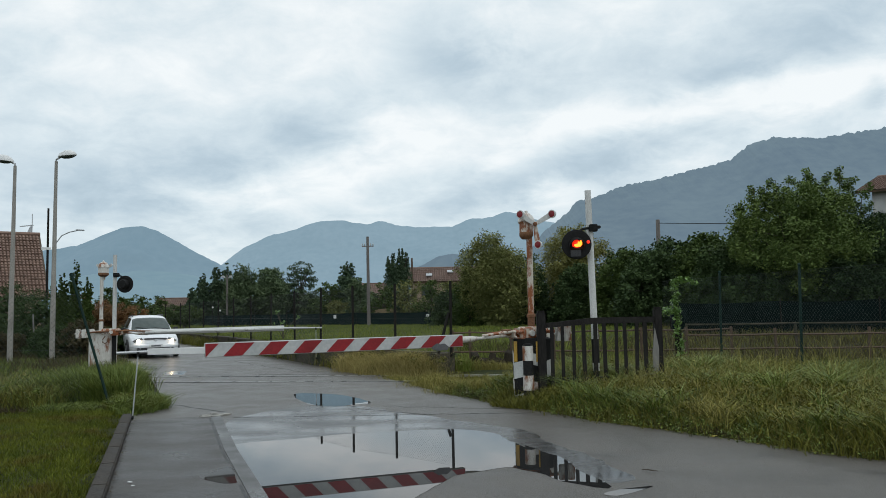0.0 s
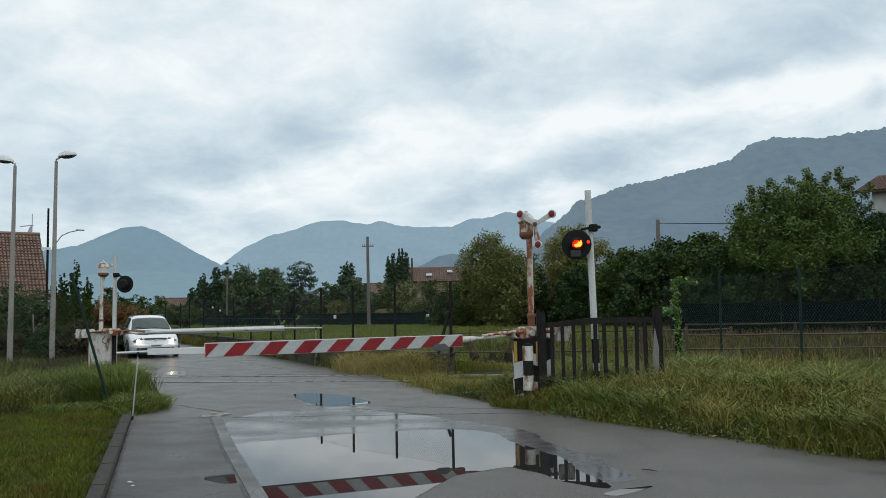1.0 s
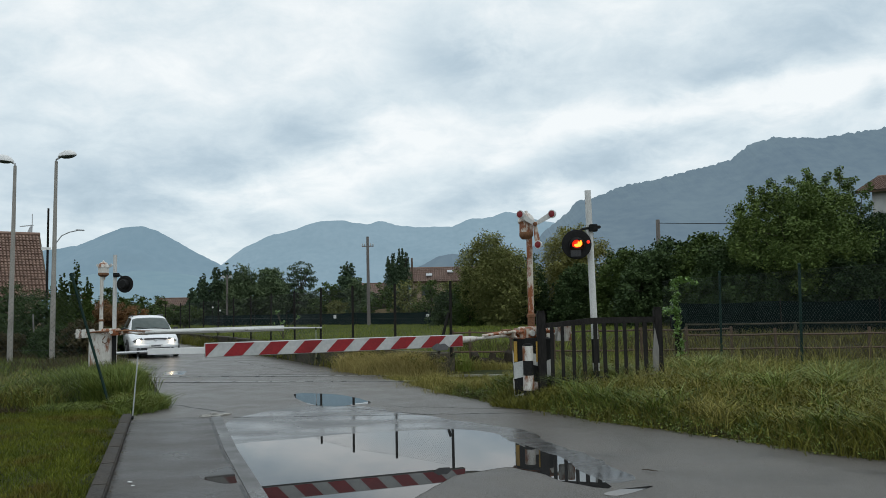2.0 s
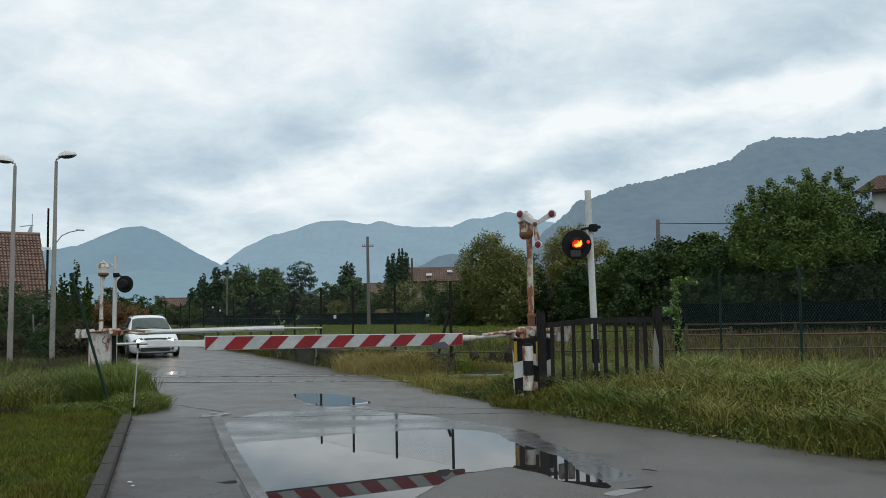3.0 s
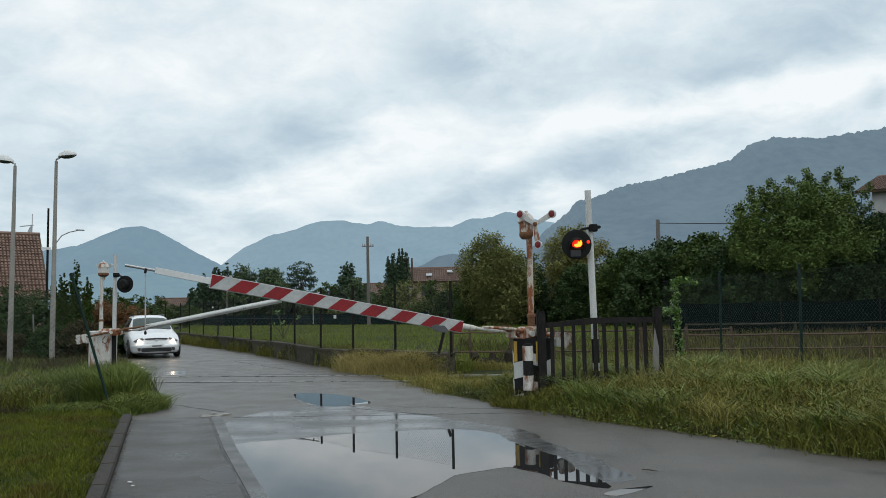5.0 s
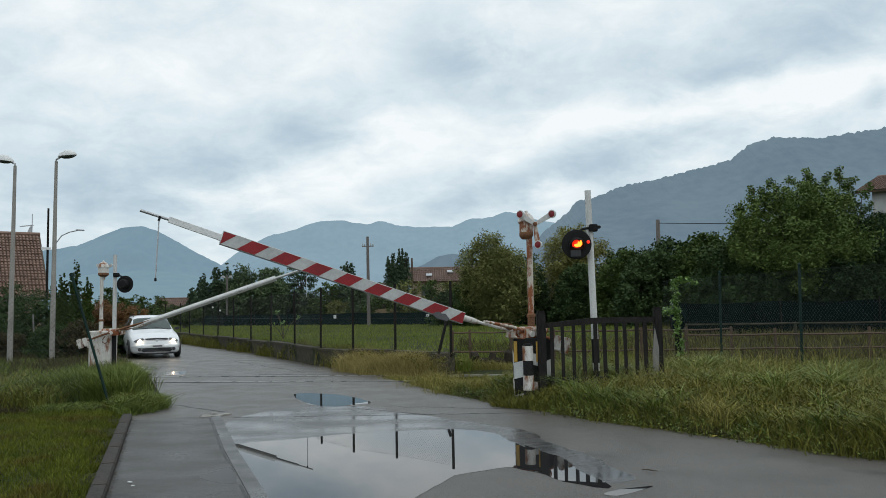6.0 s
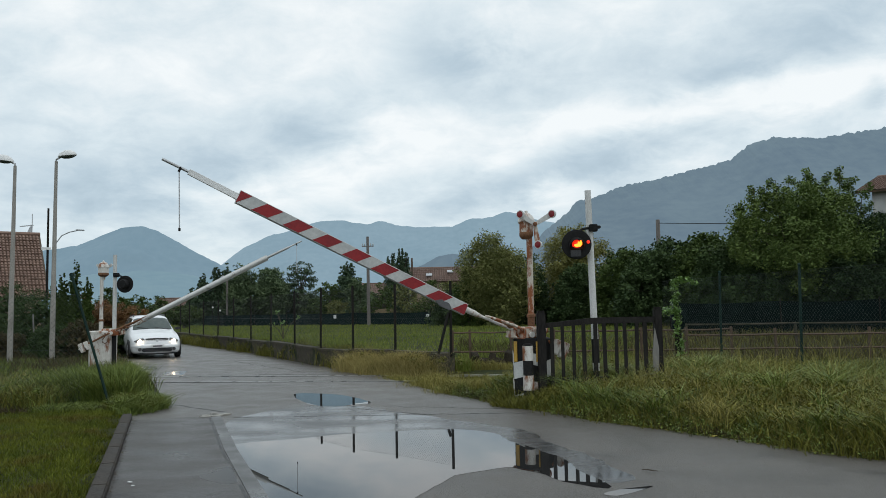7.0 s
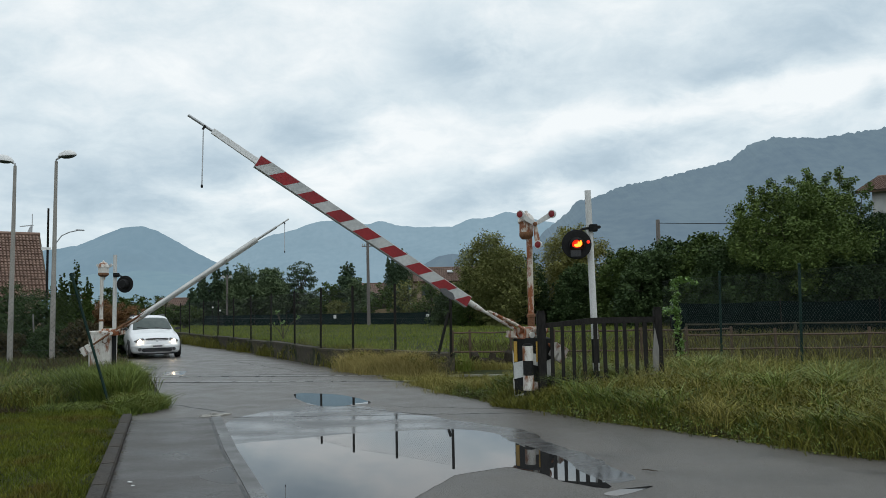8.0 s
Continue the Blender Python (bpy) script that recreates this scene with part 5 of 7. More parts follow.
house(pose(-32.45, 33.9, 0, 0, 0, 34), 14.0, 7.4, 2.75, 6.05, M_PLASTER_OCHRE, M_TILE, "low house under a weathered clay tile roof", (0.17, 0.24), [(5.5, 1.4, 1.0, 1.2), (10.5, 1.4, 1.0, 1.2)], 0.35)
bm = BM()
tube(bm, [(0, 0, 0), (0, 0, 1.25)], 0.025, 6)
antenna = thing("tv_aerial", pose(-22.95, 44.75, 5.98), "metal television aerial on the roof ridge", "aerial")
part("mast", bm, M_STEEL, antenna)
bm = BM()
tube(bm, [(-0.66, 0, 0.55), (0.05, 0, 0.62)], 0.018, 5)
for k in range(6):
    tube(bm, [(-0.6 + k * 0.12, -0.2, 0.56 + k * 0.01), (-0.6 + k * 0.12, 0.2, 0.56 + k * 0.01)], 0.010, 4)
part("boom", bm, M_STEEL, antenna)
bm = BM()
loft(bm, [[(-0.40, -0.05, -0.1), (0.0, -0.05, -0.1), (0.0, 0.05, -0.1), (-0.40, 0.05, -0.1)], [(-0.10, -0.03, 0.55), (-0.02, -0.03, 0.55), (-0.02, 0.03, 0.55), (-0.10, 0.03, 0.55)]])
part("bracket", bm, M_STEEL, antenna)

house(pose(-4.3, 104.5, 0), 8.6, 9, 5.4, 7.2, M_PLASTER_OCHRE, M_TILE_FAR, "distant house with a low brown tiled roof", (0.30, 0.38), [(2.0, 4.0, 1.0, 1.2), (6.0, 4.0, 1.0, 1.2)], 0.5)
for x, y, z in ((-1.9, 105.6, 6.1), (0.9, 106.6, 6.55)):
    bm = BM()
    box(bm, (0.8, 0.9, 0.08), pose(x, y, z + 0.05, 22))
    solid("roof_light", bm, M_STEEL, "small bright skylight on the brown roof", "skylight", bevel=0.02)
house(pose(31.75, 59.0, 0, 0, 0, -44), 14, 9.5, 9.87, 11.3, M_PLASTER, M_TILE_FAR, "tall white plastered house with a red-brown roof", (0.25, 0.32), [(1.6, 7.6, 1.0, 1.3), (5.0, 7.6, 1.0, 1.3), (1.6, 4.6, 1.0, 1.3)], 0.9)
house(pose(-41.5, 116, 0, 0, 0, 8), 5.4, 6, 2.6, 3.9, M_PLASTER_OCHRE, M_TILE_FAR, "small far house behind the fence", (0.30, 0.38), [(1.5, 1.8, 0.9, 1.1)], 0.4)
house(pose(-13.0, 128, 0), 3.4, 7, 4.2, 6.0, M_PLASTER_OCHRE, M_TILE_FAR, "far brick-coloured house among the trees", (0.30, 0.38), [(2.0, 3.6, 1.0, 1.2)], 0.4)


# ---- shade nets along the far gardens ----
def shade_net(name, pts, low, high, label, spacing, material):
    root = thing(name, Matrix(), label, "net fence")
    for (x0, y0), (x1, y1) in zip(pts, pts[1:]):
        n = max(1, int(math.hypot(x1 - x0, y1 - y0) / spacing))
        for k in range(n):
            p = (x0 + (x1 - x0) * k / n, y0 + (y1 - y0) * k / n)
            q = (x0 + (x1 - x0) * (k + 1) / n, y0 + (y1 - y0) * (k + 1) / n)
            bm = BM()
            a = Vector((q[0] - p[0], q[1] - p[1]))
            nn = Vector((-a.y, a.x)).normalized() * 0.03
            rings = []
            for i in range(5):
                t = i / 4
                c = Vector(p) + a * t
                sag = 0.05 * math.sin(math.pi * t) + 0.02 * math.sin(k * 9.1 + i)
                bow = nn * (1 + 2 * math.sin(math.pi * t) * math.sin(k * 4.7))
                rings.append([(*(c + bow - nn * 0.3), low), (*(c + bow + nn * 0.3), low), (*(c + bow + nn * 0.3), high - sag), (*(c + bow - nn * 0.3), high - sag)])
            loft(bm, rings)
            part("net_panel", bm, material, root)
            bm = BM()
            tube(bm, [(*p, 0), (*p, high + 0.12)], 0.03, 6)
            part("post", bm, M_DARKPOST, root)
    return root


shade_net("shade_net_fence", [(-48, 122), (-33, 102), (-24, 88), (-4.8, 77), (9.5, 63.5), (16, 54)], 0.0, 1.35, "dark green shade net fence round the field", 4.0, M_NET)
shade_net("shade_net_fence", [(9.7, 34.6), (14, 33.6), (25, 31)], 0.1, 1.58, "tall dark green shade net behind the railway", 3.0, M_NET_DARK)


# ---- trees and bushes ----
LEAF_STEPS = ((45, 2.8, 0.52), (75, 1.5, 0.70), (999, 0.95, 0.85))


def leaves(verts, faces, centres, radii, per, size, rng, flat=0.8, droop=0.4, level=1.0):
    """Clumps of small leaves: per blades round each centre, most of them lying open to the sky."""
    n = len(centres) * per
    d = rng.normal(size=(n, 3))
    d /= np.linalg.norm(d, axis=1, keepdims=True)
    p = np.repeat(np.array(centres, float), per, 0) + d * (np.repeat(np.array(radii, float), per) * rng.random(n) ** 0.45)[:, None] * np.array([1, 1, flat])
    u = rng.normal(size=(n, 3))
    u[:, 2] = u[:, 2] * 0.6 - droop
    u /= np.linalg.norm(u, axis=1, keepdims=True)
    up = rng.normal(size=(n, 3)) * 0.75 + np.array([0, 0, level])
    w = np.cross(u, up)
    w /= np.linalg.norm(w, axis=1, keepdims=True) + 1e-9
    s = (size * (0.6 + 0.8 * rng.random(n)))[:, None]
    quad = np.stack([p - u * s * 0.5, p + w * s * 0.28, p + u * s * 0.5, p - w * s * 0.28], 1).reshape(-1, 3)
    b = len(verts)
    verts.extend(quad.tolist())
    faces.extend((b + 4 * i, b + 4 * i + 1, b + 4 * i + 2, b + 4 * i + 3) for i in range(n))


def tree(name, x, y, height, wide, low, clumps, per, size, material, label, category="tree", form="round", seed=1, trunk=None, group="", z=0.0, shoots=()):
    """A tapered trunk with limbs, and a crown of loose leaf clumps. form: round, cone, column, layered, bush."""
    rng = np.random.default_rng(seed)
    root = thing(name, pose(x, y, z), label, category, group)
    trunk = trunk or 0.022 * height + 0.05
    bm = BM()
    top = height * (0.90 if form in ("cone", "column", "layered") else 0.62)
    spine = [(0.10 * trunk * rng.normal() * i * 2, 0.10 * trunk * rng.normal() * i * 2, top * i / 5) for i in range(6)]
    tube(bm, spine, [trunk * (1.15 - i * 0.22) for i in range(6)], 8)
    centres = []
    whorls = max(6, int((height - low) / 0.30))
    mid, half = (height + low) / 2, (height - low) / 2
    lobes = [(rng.random() * 6.28, rng.normal() * 0.5, 0.64 + 0.50 * rng.random()) for _ in range(9)]
    for k in range(clumps):
        t = rng.random()
        a = rng.random() * 2 * math.pi
        if form in ("round", "bush"):
            cz = 2 * rng.random() - 1
            ring = math.sqrt(max(0, 1 - cz * cz))
            grow = 1.0
            for la, lz, lg in lobes:
                near = math.cos(a - la) * ring * math.cos(lz) + cz * math.sin(lz)
                if near > 0.75:
                    grow = lg
            rad = (0.62 + 0.38 * rng.random() ** 0.6) * grow
            c = (wide * rad * ring * math.cos(a), wide * rad * ring * math.sin(a), mid + half * rad * cz)
            if form == "bush":
                lift = rng.random()
                ring = math.sqrt(max(0.0, 1 - lift ** 2.6))
                c = (wide * rad * ring * math.cos(a), wide * rad * ring * math.sin(a), low + (height - low) * lift * (0.6 + 0.4 * rad))
            r = (0.055 + 0.075 * rng.random()) * (wide + half)
        elif form == "cone":
            # boughs set in whorls, each tipped by its own spray
            whorl = int((1 - math.sqrt(1 - t)) * whorls)
            level = low + (height - low) * (whorl + 0.3 * math.sin(whorl * 5.1)) / whorls
            bough = int(rng.random() * 6)
            long = 0.62 + 0.55 * ((math.sin(whorl * 12.99 + bough * 78.2 + seed) * 43758.5) % 1.0)
            edge = (wide * (1 - (level - low) / (height - low)) ** 0.66 + 0.04) * long
            a = bough * 1.047 + whorl * 0.7 + 0.16 * rng.normal()
            rad = 0.15 + 0.85 * rng.random() ** 0.6
            c = (edge * rad * math.cos(a), edge * rad * math.sin(a), level - 0.30 * edge * rad ** 1.6 + 0.12 * rng.normal())
            r = (0.08 + 0.20 * edge * (1.25 - rad)) * (0.8 + 0.5 * rng.random())
        elif form == "column":
            # a sheaf of upright spires of unequal height
            spire = int(rng.random() * 7)
            sa, tall = spire * 2.4 + seed, 1.0 - 0.17 * ((spire * 0.618 + seed * 0.37) % 1.0) * (spire > 0)
            zz = low + (height * tall - low) * t
            slim = min(1.0, (height * tall - zz) / (0.30 * height) + 0.05) * min(1.0, 0.55 + 2.0 * (zz - low) / height)
            off = (0.0 if spire == 0 else 0.50) * wide * min(1.0, 0.5 + 1.2 * (zz - low) / height)
            edge = 0.46 * wide * slim * rng.random() ** 0.5
            c = (off * math.cos(sa) + edge * math.cos(a), off * math.sin(sa) + edge * math.sin(a), zz)
            r = 0.05 * wide + 0.14 * wide * slim
        else:
            tier = int(rng.random() * 7)
            zz = low + (height - low) * (0.25 + 0.75 * tier / 6)
            reach = wide * (1.1 - 0.7 * tier / 6) * (0.45 + 0.55 * rng.random())
            a = tier * 2.4 + int(rng.random() * 4) * 1.57 + 0.25 * rng.normal()
            c = (reach * math.cos(a), reach * math.sin(a), zz - 0.25 * reach + 0.2 * rng.normal())
            r = 0.075 * height
        centres.append((c, r))
    sprays = []
    for sx, sy, sz in shoots:
        tube(bm, [(sx * 0.6, sy, 0.45 * sz), (sx * 0.9, sy, 0.75 * sz), (sx, sy, sz)], [trunk * 0.3, trunk * 0.15, 0.012], 5)
        for q in range(16):
            sprays.append((sx + 0.40 * rng.normal() * (1.15 - q / 16), sy + 0.35 * rng.normal(), sz * (0.62 + 0.38 * q / 15)))
    for k in range(min(14, clumps)):
        c, r = centres[k * max(1, clumps // 14) % clumps]
        start = min(c[2] * 0.75, top * 0.9)
        mx = (c[0] * 0.5, c[1] * 0.5, (start + c[2]) / 2 + 0.05 * height)
        tube(bm, [(0, 0, start * 0.8), mx, c], [trunk * 0.4, trunk * 0.25, trunk * 0.08], 5)
    part("trunk", bm, M_BARK, root)
    v, f = [], []
    dense, fine = next((d, f_) for reach, d, f_ in LEAF_STEPS if y < reach)
    needles = form in ("cone", "column")
    leaves(v, f, [c for c, r in centres], [r for c, r in centres], int(per * dense), size * fine, rng, 0.45 if form == "layered" else 0.8, -0.4 if form == "column" else 0.3, 0.3 if needles else 1.0)
    if form != "layered":
        inner = [(c[0] * 0.62, c[1] * 0.62, low + (c[2] - low) * (0.90 if needles else 0.84)) for c, r in centres[::2]]
        leaves(v, f, inner, [0.9 * r for c, r in centres[::2]], 14, min(size * 1.5, 0.10 * wide + 0.06), rng, 0.8, 0.3, 0.2)
        heart = [(c[0] * 0.40, c[1] * 0.40, low + (c[2] - low) * 0.78) for c, r in centres[1::2]]
        leaves(v, f, heart, [1.2 * r for c, r in centres[1::2]], 12, min(size * 1.8, 0.12 * wide + 0.06), rng, 0.9, 0.3, 0.2)
    if sprays:
        leaves(v, f, sprays, [0.26] * len(sprays), int(per * 1.1), size * fine, rng, 0.9, 0.3)
    raw("crown", v, f, material, parent=root)
    return root


# the far garden row
for k, (x, y, h, w, lab) in enumerate(((-28.7, 96, 6.6, 1.5, "dark pointed conifer in the garden row"), (-27.3, 96.5, 7.5, 1.5, "tall dark conifer with a ragged top"), (-26.2, 97, 7.7, 1.5, "tall dark conifer with a ragged top"),
                                       (-25.2, 98, 7.0, 1.5, "dark pointed conifer in the garden row"), (-32.4, 104, 5.2, 1.4, "short dark conifer in the garden row"))):
    tree("conifer_tree", x, y, h, w * 1.15, 0.1, 800, 14, 0.30, M_NEEDLE, lab, form="cone", seed=3 + 9 * k, group="garden trees")
tree("broadleaf_tree", -23.0, 92, 7.0, 2.6, 0.2, 200, 44, 0.30, M_GARDEN_HAZED, "dense dark-green garden tree behind the meadow", seed=6, group="garden trees")
tree("broadleaf_tree", -19.7, 92, 6.6, 2.5, 0.2, 200, 44, 0.30, M_GARDEN_HAZED, "dense dark-green garden tree behind the meadow", seed=7, group="garden trees")
tree("cedar_tree", -16.9, 95, 7.1, 3.0, 1.8, 120, 40, 0.28, M_NEEDLE, "open cedar with drooping layered boughs", form="layered", seed=8, group="garden trees")
tree("broadleaf_tree", -20.9, 96, 7.2, 2.3, 0.3, 170, 44, 0.30, M_GARDEN_HAZED, "dense dark-green garden tree behind the meadow", seed=23, group="garden trees")
tree("broadleaf_tree", -15.6, 93, 4.4, 2.0, 0.3, 80, 40, 0.28, M_GARDEN_HAZED, "low dark garden shrub", form="bush", seed=9, group="garden trees")
tree("conifer_tree", -10.7, 90, 7.3, 3.0, 0.4, 1100, 14, 0.30, M_NEEDLE, "broad dark fir among garden shrubs", form="cone", seed=10, group="garden trees")
tree("broadleaf_tree", -12.6, 88, 4.8, 1.8, 0.3, 90, 40, 0.26, M_LEAF, "bushy green garden tree", form="bush", seed=11, group="garden trees")
tree("broadleaf_tree", -9.0, 86, 4.9, 1.8, 0.3, 90, 40, 0.26, M_GARDEN_HAZED, "bushy green garden tree", form="bush", seed=12, group="garden trees")
tree("cypress_tree", -6.05, 95, 8.3, 1.1, 0.3, 1500, 8, 0.22, M_NEEDLE, "slim dark cypress behind the field", form="column", seed=13, group="garden trees")
tree("cypress_tree", -4.85, 95.4, 8.9, 1.15, 0.3, 1500, 8, 0.22, M_NEEDLE, "slim dark cypress behind the field", form="column", seed=14, group="garden trees")
for k, (x, y, h, w, mt) in enumerate(((-6.3, 84, 4.3, 1.9, M_LEAF), (-3.6, 82, 4.6, 2.1, M_LEAF_OLIVE), (-1.2, 79, 4.6, 2.0, M_LEAF), (0.8, 75, 4.4, 1.9, M_LEAF_OLIVE), (-15.0, 92, 3.2, 1.8, M_LEAF), (-18.2, 98, 4.0, 2.0, M_GARDEN_HAZED),
                                      (-31, 108, 3.4, 1.8, M_LEAF), (-28.5, 105, 3.6, 1.8, M_LEAF), (-38.5, 120, 3.2, 2.0, M_GARDEN_HAZED), (-13.5, 90, 2.6, 1.6, M_LEAF))):
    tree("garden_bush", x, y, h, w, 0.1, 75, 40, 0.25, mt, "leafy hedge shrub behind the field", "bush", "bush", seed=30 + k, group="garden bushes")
for k in range(1, 9):
    x = -33 + k * 3.0
    tree("hedge_bush", x, 101 + 0.8 * math.sin(k * 2.2) - 0.5 * k, 3.6 + 0.7 * math.sin(k * 1.9), 2.2, 0.05, 110, 44, 0.27, M_GARDEN_HAZED, "dark hedge closing the gardens", "hedge", "bush", seed=200 + k, group="garden hedge")
for k in range(11):
    x = 0.5 + k * 2.3
    tree("hedge_bush", x, 69 - 0.85 * x + 1.6 * math.sin(k * 2.7), 3.3 + 0.5 * math.sin(k * 1.3), 1.9, 0.05, 120, 44, 0.24, M_LEAF_DARK, "dark hedge behind the railway nets", "hedge", "bush", seed=220 + k, group="railway hedge")
# the large trees over the railway
tree("broadleaf_tree", 3.9, 60, 7.3, 2.9, 0.05, 380, 55, 0.22, M_LEAF_OLIVE, "large olive-green willowy tree", seed=51)
tree("broadleaf_tree", 6.3, 62, 5.6, 2.0, 0.05, 180, 48, 0.22, M_LEAF_DARK, "dark tree beside the large willowy one", seed=52)
tree("broadleaf_tree", 2.0, 62, 4.4, 1.7, 0.3, 110, 44, 0.22, M_LEAF, "rounded green shrub tree beside the meadow", form="bush", seed=53)
tree("broadleaf_tree", 10.5, 64, 8.1, 2.7, 0.05, 330, 55, 0.22, M_LEAF_GOLD, "yellowing olive-green tree behind the hedge", seed=54)
for k, (x, y, h, w) in enumerate(((12.7, 57, 5.5, 2.6), (14.8, 54.5, 5.9, 2.7), (16.5, 51, 6.0, 2.7), (13.6, 52, 4.9, 2.6), (17.6, 47, 5.8, 2.5), (9.8, 60, 4.6, 2.2))):
    tree("hedge_tree", x, y, h, w, 0.05, 260, 50, 0.30, M_LEAF_DARK if k % 2 else M_LEAF, "dense dark hedge tree", "tree", "bush", seed=60 + k, group="dark hedge trees")
tree("walnut_tree", 18.1, 40.5, 7.3, 3.5, 0.3, 340, 72, 0.26, M_LEAF_FRESH, "spreading green walnut tree with upright shoots", seed=71,
     shoots=((-3.0, 0.2, 6.4), (-2.45, -0.3, 7.3), (-1.8, 0.2, 7.3), (-1.25, -0.2, 7.7), (-0.4, 0.3, 7.8), (0.45, -0.2, 8.1), (0.9, 0.2, 7.7), (1.45, 0.1, 7.9), (2.15, 0.0, 8.2), (2.6, 0.2, 7.8), (3.2, -0.1, 7.2)))
for k, (x, y, h, w, mt) in enumerate(((20.9, 41, 5.9, 2.4, M_HEDGE_SHADED), (23.2, 42, 6.1, 2.4, M_HEDGE_SHADED), (21.6, 38, 4.4, 2.0, M_HEDGE_SHADED), (25.5, 41, 5.2, 2.3, M_HEDGE_SHADED), (14.4, 42, 4.6, 1.7, M_LEAF_DARK), (18.8, 38.5, 3.8, 2.2, M_HEDGE_SHADED), (15.6, 40, 3.6, 1.9, M_LEAF_DARK))):
    tree("hedge_tree", x, y, h, w, 0.05, 230, 50, 0.27, mt, "dense hedge tree behind the dark net", "tree", "bush", seed=90 + k, group="dark hedge trees")
# shrubs behind the street lamps
for k, (x, y, h, w, mt) in enumerate(((-16.6, 31, 3.0, 1.5, M_LEAF_DARK), (-14.9, 30, 2.5, 1.3, M_LEAF_DARK), (-13.6, 29.4, 2.0, 0.8, M_LEAF_DARK), (-18.2, 31, 2.5, 1.5, M_LEAF_DARK), (-11.9, 29, 1.05, 1.0, M_LEAF_DARK), (-15.6, 27.5, 1.5, 1.3, M_LEAF_DARK), (-12.8, 26.6, 1.15, 1.0, M_LEAF_DARK))):
    tree("shrub", x, y, h, w, 0.05, 100, 42, 0.11, mt, "wild dark shrub by the lamp posts", "shrub", "bush", seed=110 + k, trunk=0.03, group="roadside shrubs")
for k, (x, y, h) in enumerate(((-13.2, 28.0, 3.0), (-12.75, 27.8, 3.4), (-13.6, 28.2, 2.7), (-12.35, 27.9, 2.8))):
    tree("tall_weed", x, y, h, 0.27, 0.4, 420, 5, 0.12, M_LEAF, "tall leafy upright weed", "weed", "column", seed=130 + k, trunk=0.02, group="tall weeds")
for k in range(6):
    tree("weed_bush", -18.5 + 1.35 * k, 26.6 + 0.5 * math.sin(k * 2), 1.15 + 0.2 * math.sin(k * 1.7), 0.95, 0.02, 80, 50, 0.09, M_WEED if k % 2 else M_LEAF_DARK, "brownish weeds under the lamp posts", "weed", "bush", seed=170 + k, trunk=0.015, group="brown weeds")
for k, (x, y) in enumerate(((-14.1, 31.6), (-13.2, 31.2), (-12.45, 30.8), (-11.8, 30.6))):
    tree("russet_hedge", x, y, 2.15 - 0.10 * k, 0.75, 0.05, 90, 60, 0.09, M_RUSSET, "clipped hedge turning russet", "hedge", "bush", seed=140 + k, trunk=0.03, group="russet hedges")
for k, (x, y, h, w) in enumerate(((-25.0, 60, 3.5, 1.6), (-29.5, 78, 3.4, 2.2), (-24.5, 76, 2.6, 2.0), (-38.2, 108, 4.1, 1.7))):
    tree("roadside_tree", x, y, h, w, 0.3, 90, 45, 0.22, M_LEAF, "small green roadside tree", "tree", seed=150 + k, group="roadside trees")


def ivy_post():
    root = thing("ivy_post", pose(4.66, 16.2, 0), "old dark post overgrown with bright green vine", "post")
    bm = BM()
    tube(bm, [(0, 0, -0.1), (0.02, 0, 0.8), (0.0, 0, 1.55)], [0.075, 0.07, 0.055], 8)
    part("stump", bm, M_DARKPOST, root)
    rng = np.random.default_rng(5)
    v, f = [], []
    # a sleeve of leaves up the post, a bunch low on one side, and a shoot that reaches out from the top
    runs = (((0.05, 0.45), (0.0, 1.0), 0.09, 26), ((0.0, 1.0), (-0.02, 1.9), 0.075, 44), ((-0.04, 1.93), (0.20, 1.97), 0.07, 22), ((0.20, 1.96), (0.36, 1.90), 0.04, 10), ((-0.22, 1.32), (-0.02, 1.40), 0.11, 24))
    for (x0, z0), (x1, z1), r, n in runs:
        for k in range(n):
            t = (k + rng.random()) / n
            leaves(v, f, [(x0 + (x1 - x0) * t + 0.03 * rng.normal(), -0.06 + 0.03 * rng.normal(), z0 + (z1 - z0) * t + 0.02 * rng.normal())], [r * (0.6 + 0.6 * rng.random())], 9, 0.066, rng, 0.9, 0.6)
    raw("vine", v, f, M_VINE, "bright green vine leaves", parent=root)
    bm = BM()
    tube(bm, [(0.0, -0.05, 0.4), (0.06, -0.08, 1.2), (-0.02, -0.05, 1.9), (0.18, -0.05, 1.97), (0.34, -0.05, 1.91)], 0.010, 5)
    part("vine_stem", bm, M_BARK, root)


ivy_post()


def climbing_spray():
    root = thing("vine_spray", pose(-5.9, 29.6, 0.5), "pale vine shoots climbing the field fence", "vine")
    rng = np.random.default_rng(9)
    v, f = [], []
    bm = BM()
    for k in range(5):
        e = (0.28 * rng.normal(), 0.1 * rng.normal(), 0.5 + 0.7 * rng.random())
        tube(bm, [(0, 0, 0), (e[0] * 0.4, 0, e[2] * 0.6), e], 0.012, 5)
        leaves(v, f, [e], [0.12], 14, 0.09, rng)
    part("stem", bm, M_BARK, root)
    raw("foliage", v, f, M_VINE, parent=root)


climbing_spray()


def net_sign(x, y, z, w, h):
    root = thing("sign_plate", pose(x, y - 0.12, z, 0, 0, -30 if x < -5 else -43), "small white plate hung on the shade net", "sign", group="plates on the net")
    bm = BM()
    box(bm, (w, 0.02, h))
    part("plate", bm, M_SIGN_WHITE, root, bevel=0.004)
    for sx in (-1, 1):
        bm = BM()
        tube(bm, [(sx * w * 0.4, 0.0, h * 0.45), (sx * w * 0.4, 0.10, h * 0.5 + 0.06)], 0.012, 5)
        part("tie", bm, M_WIRE, root)


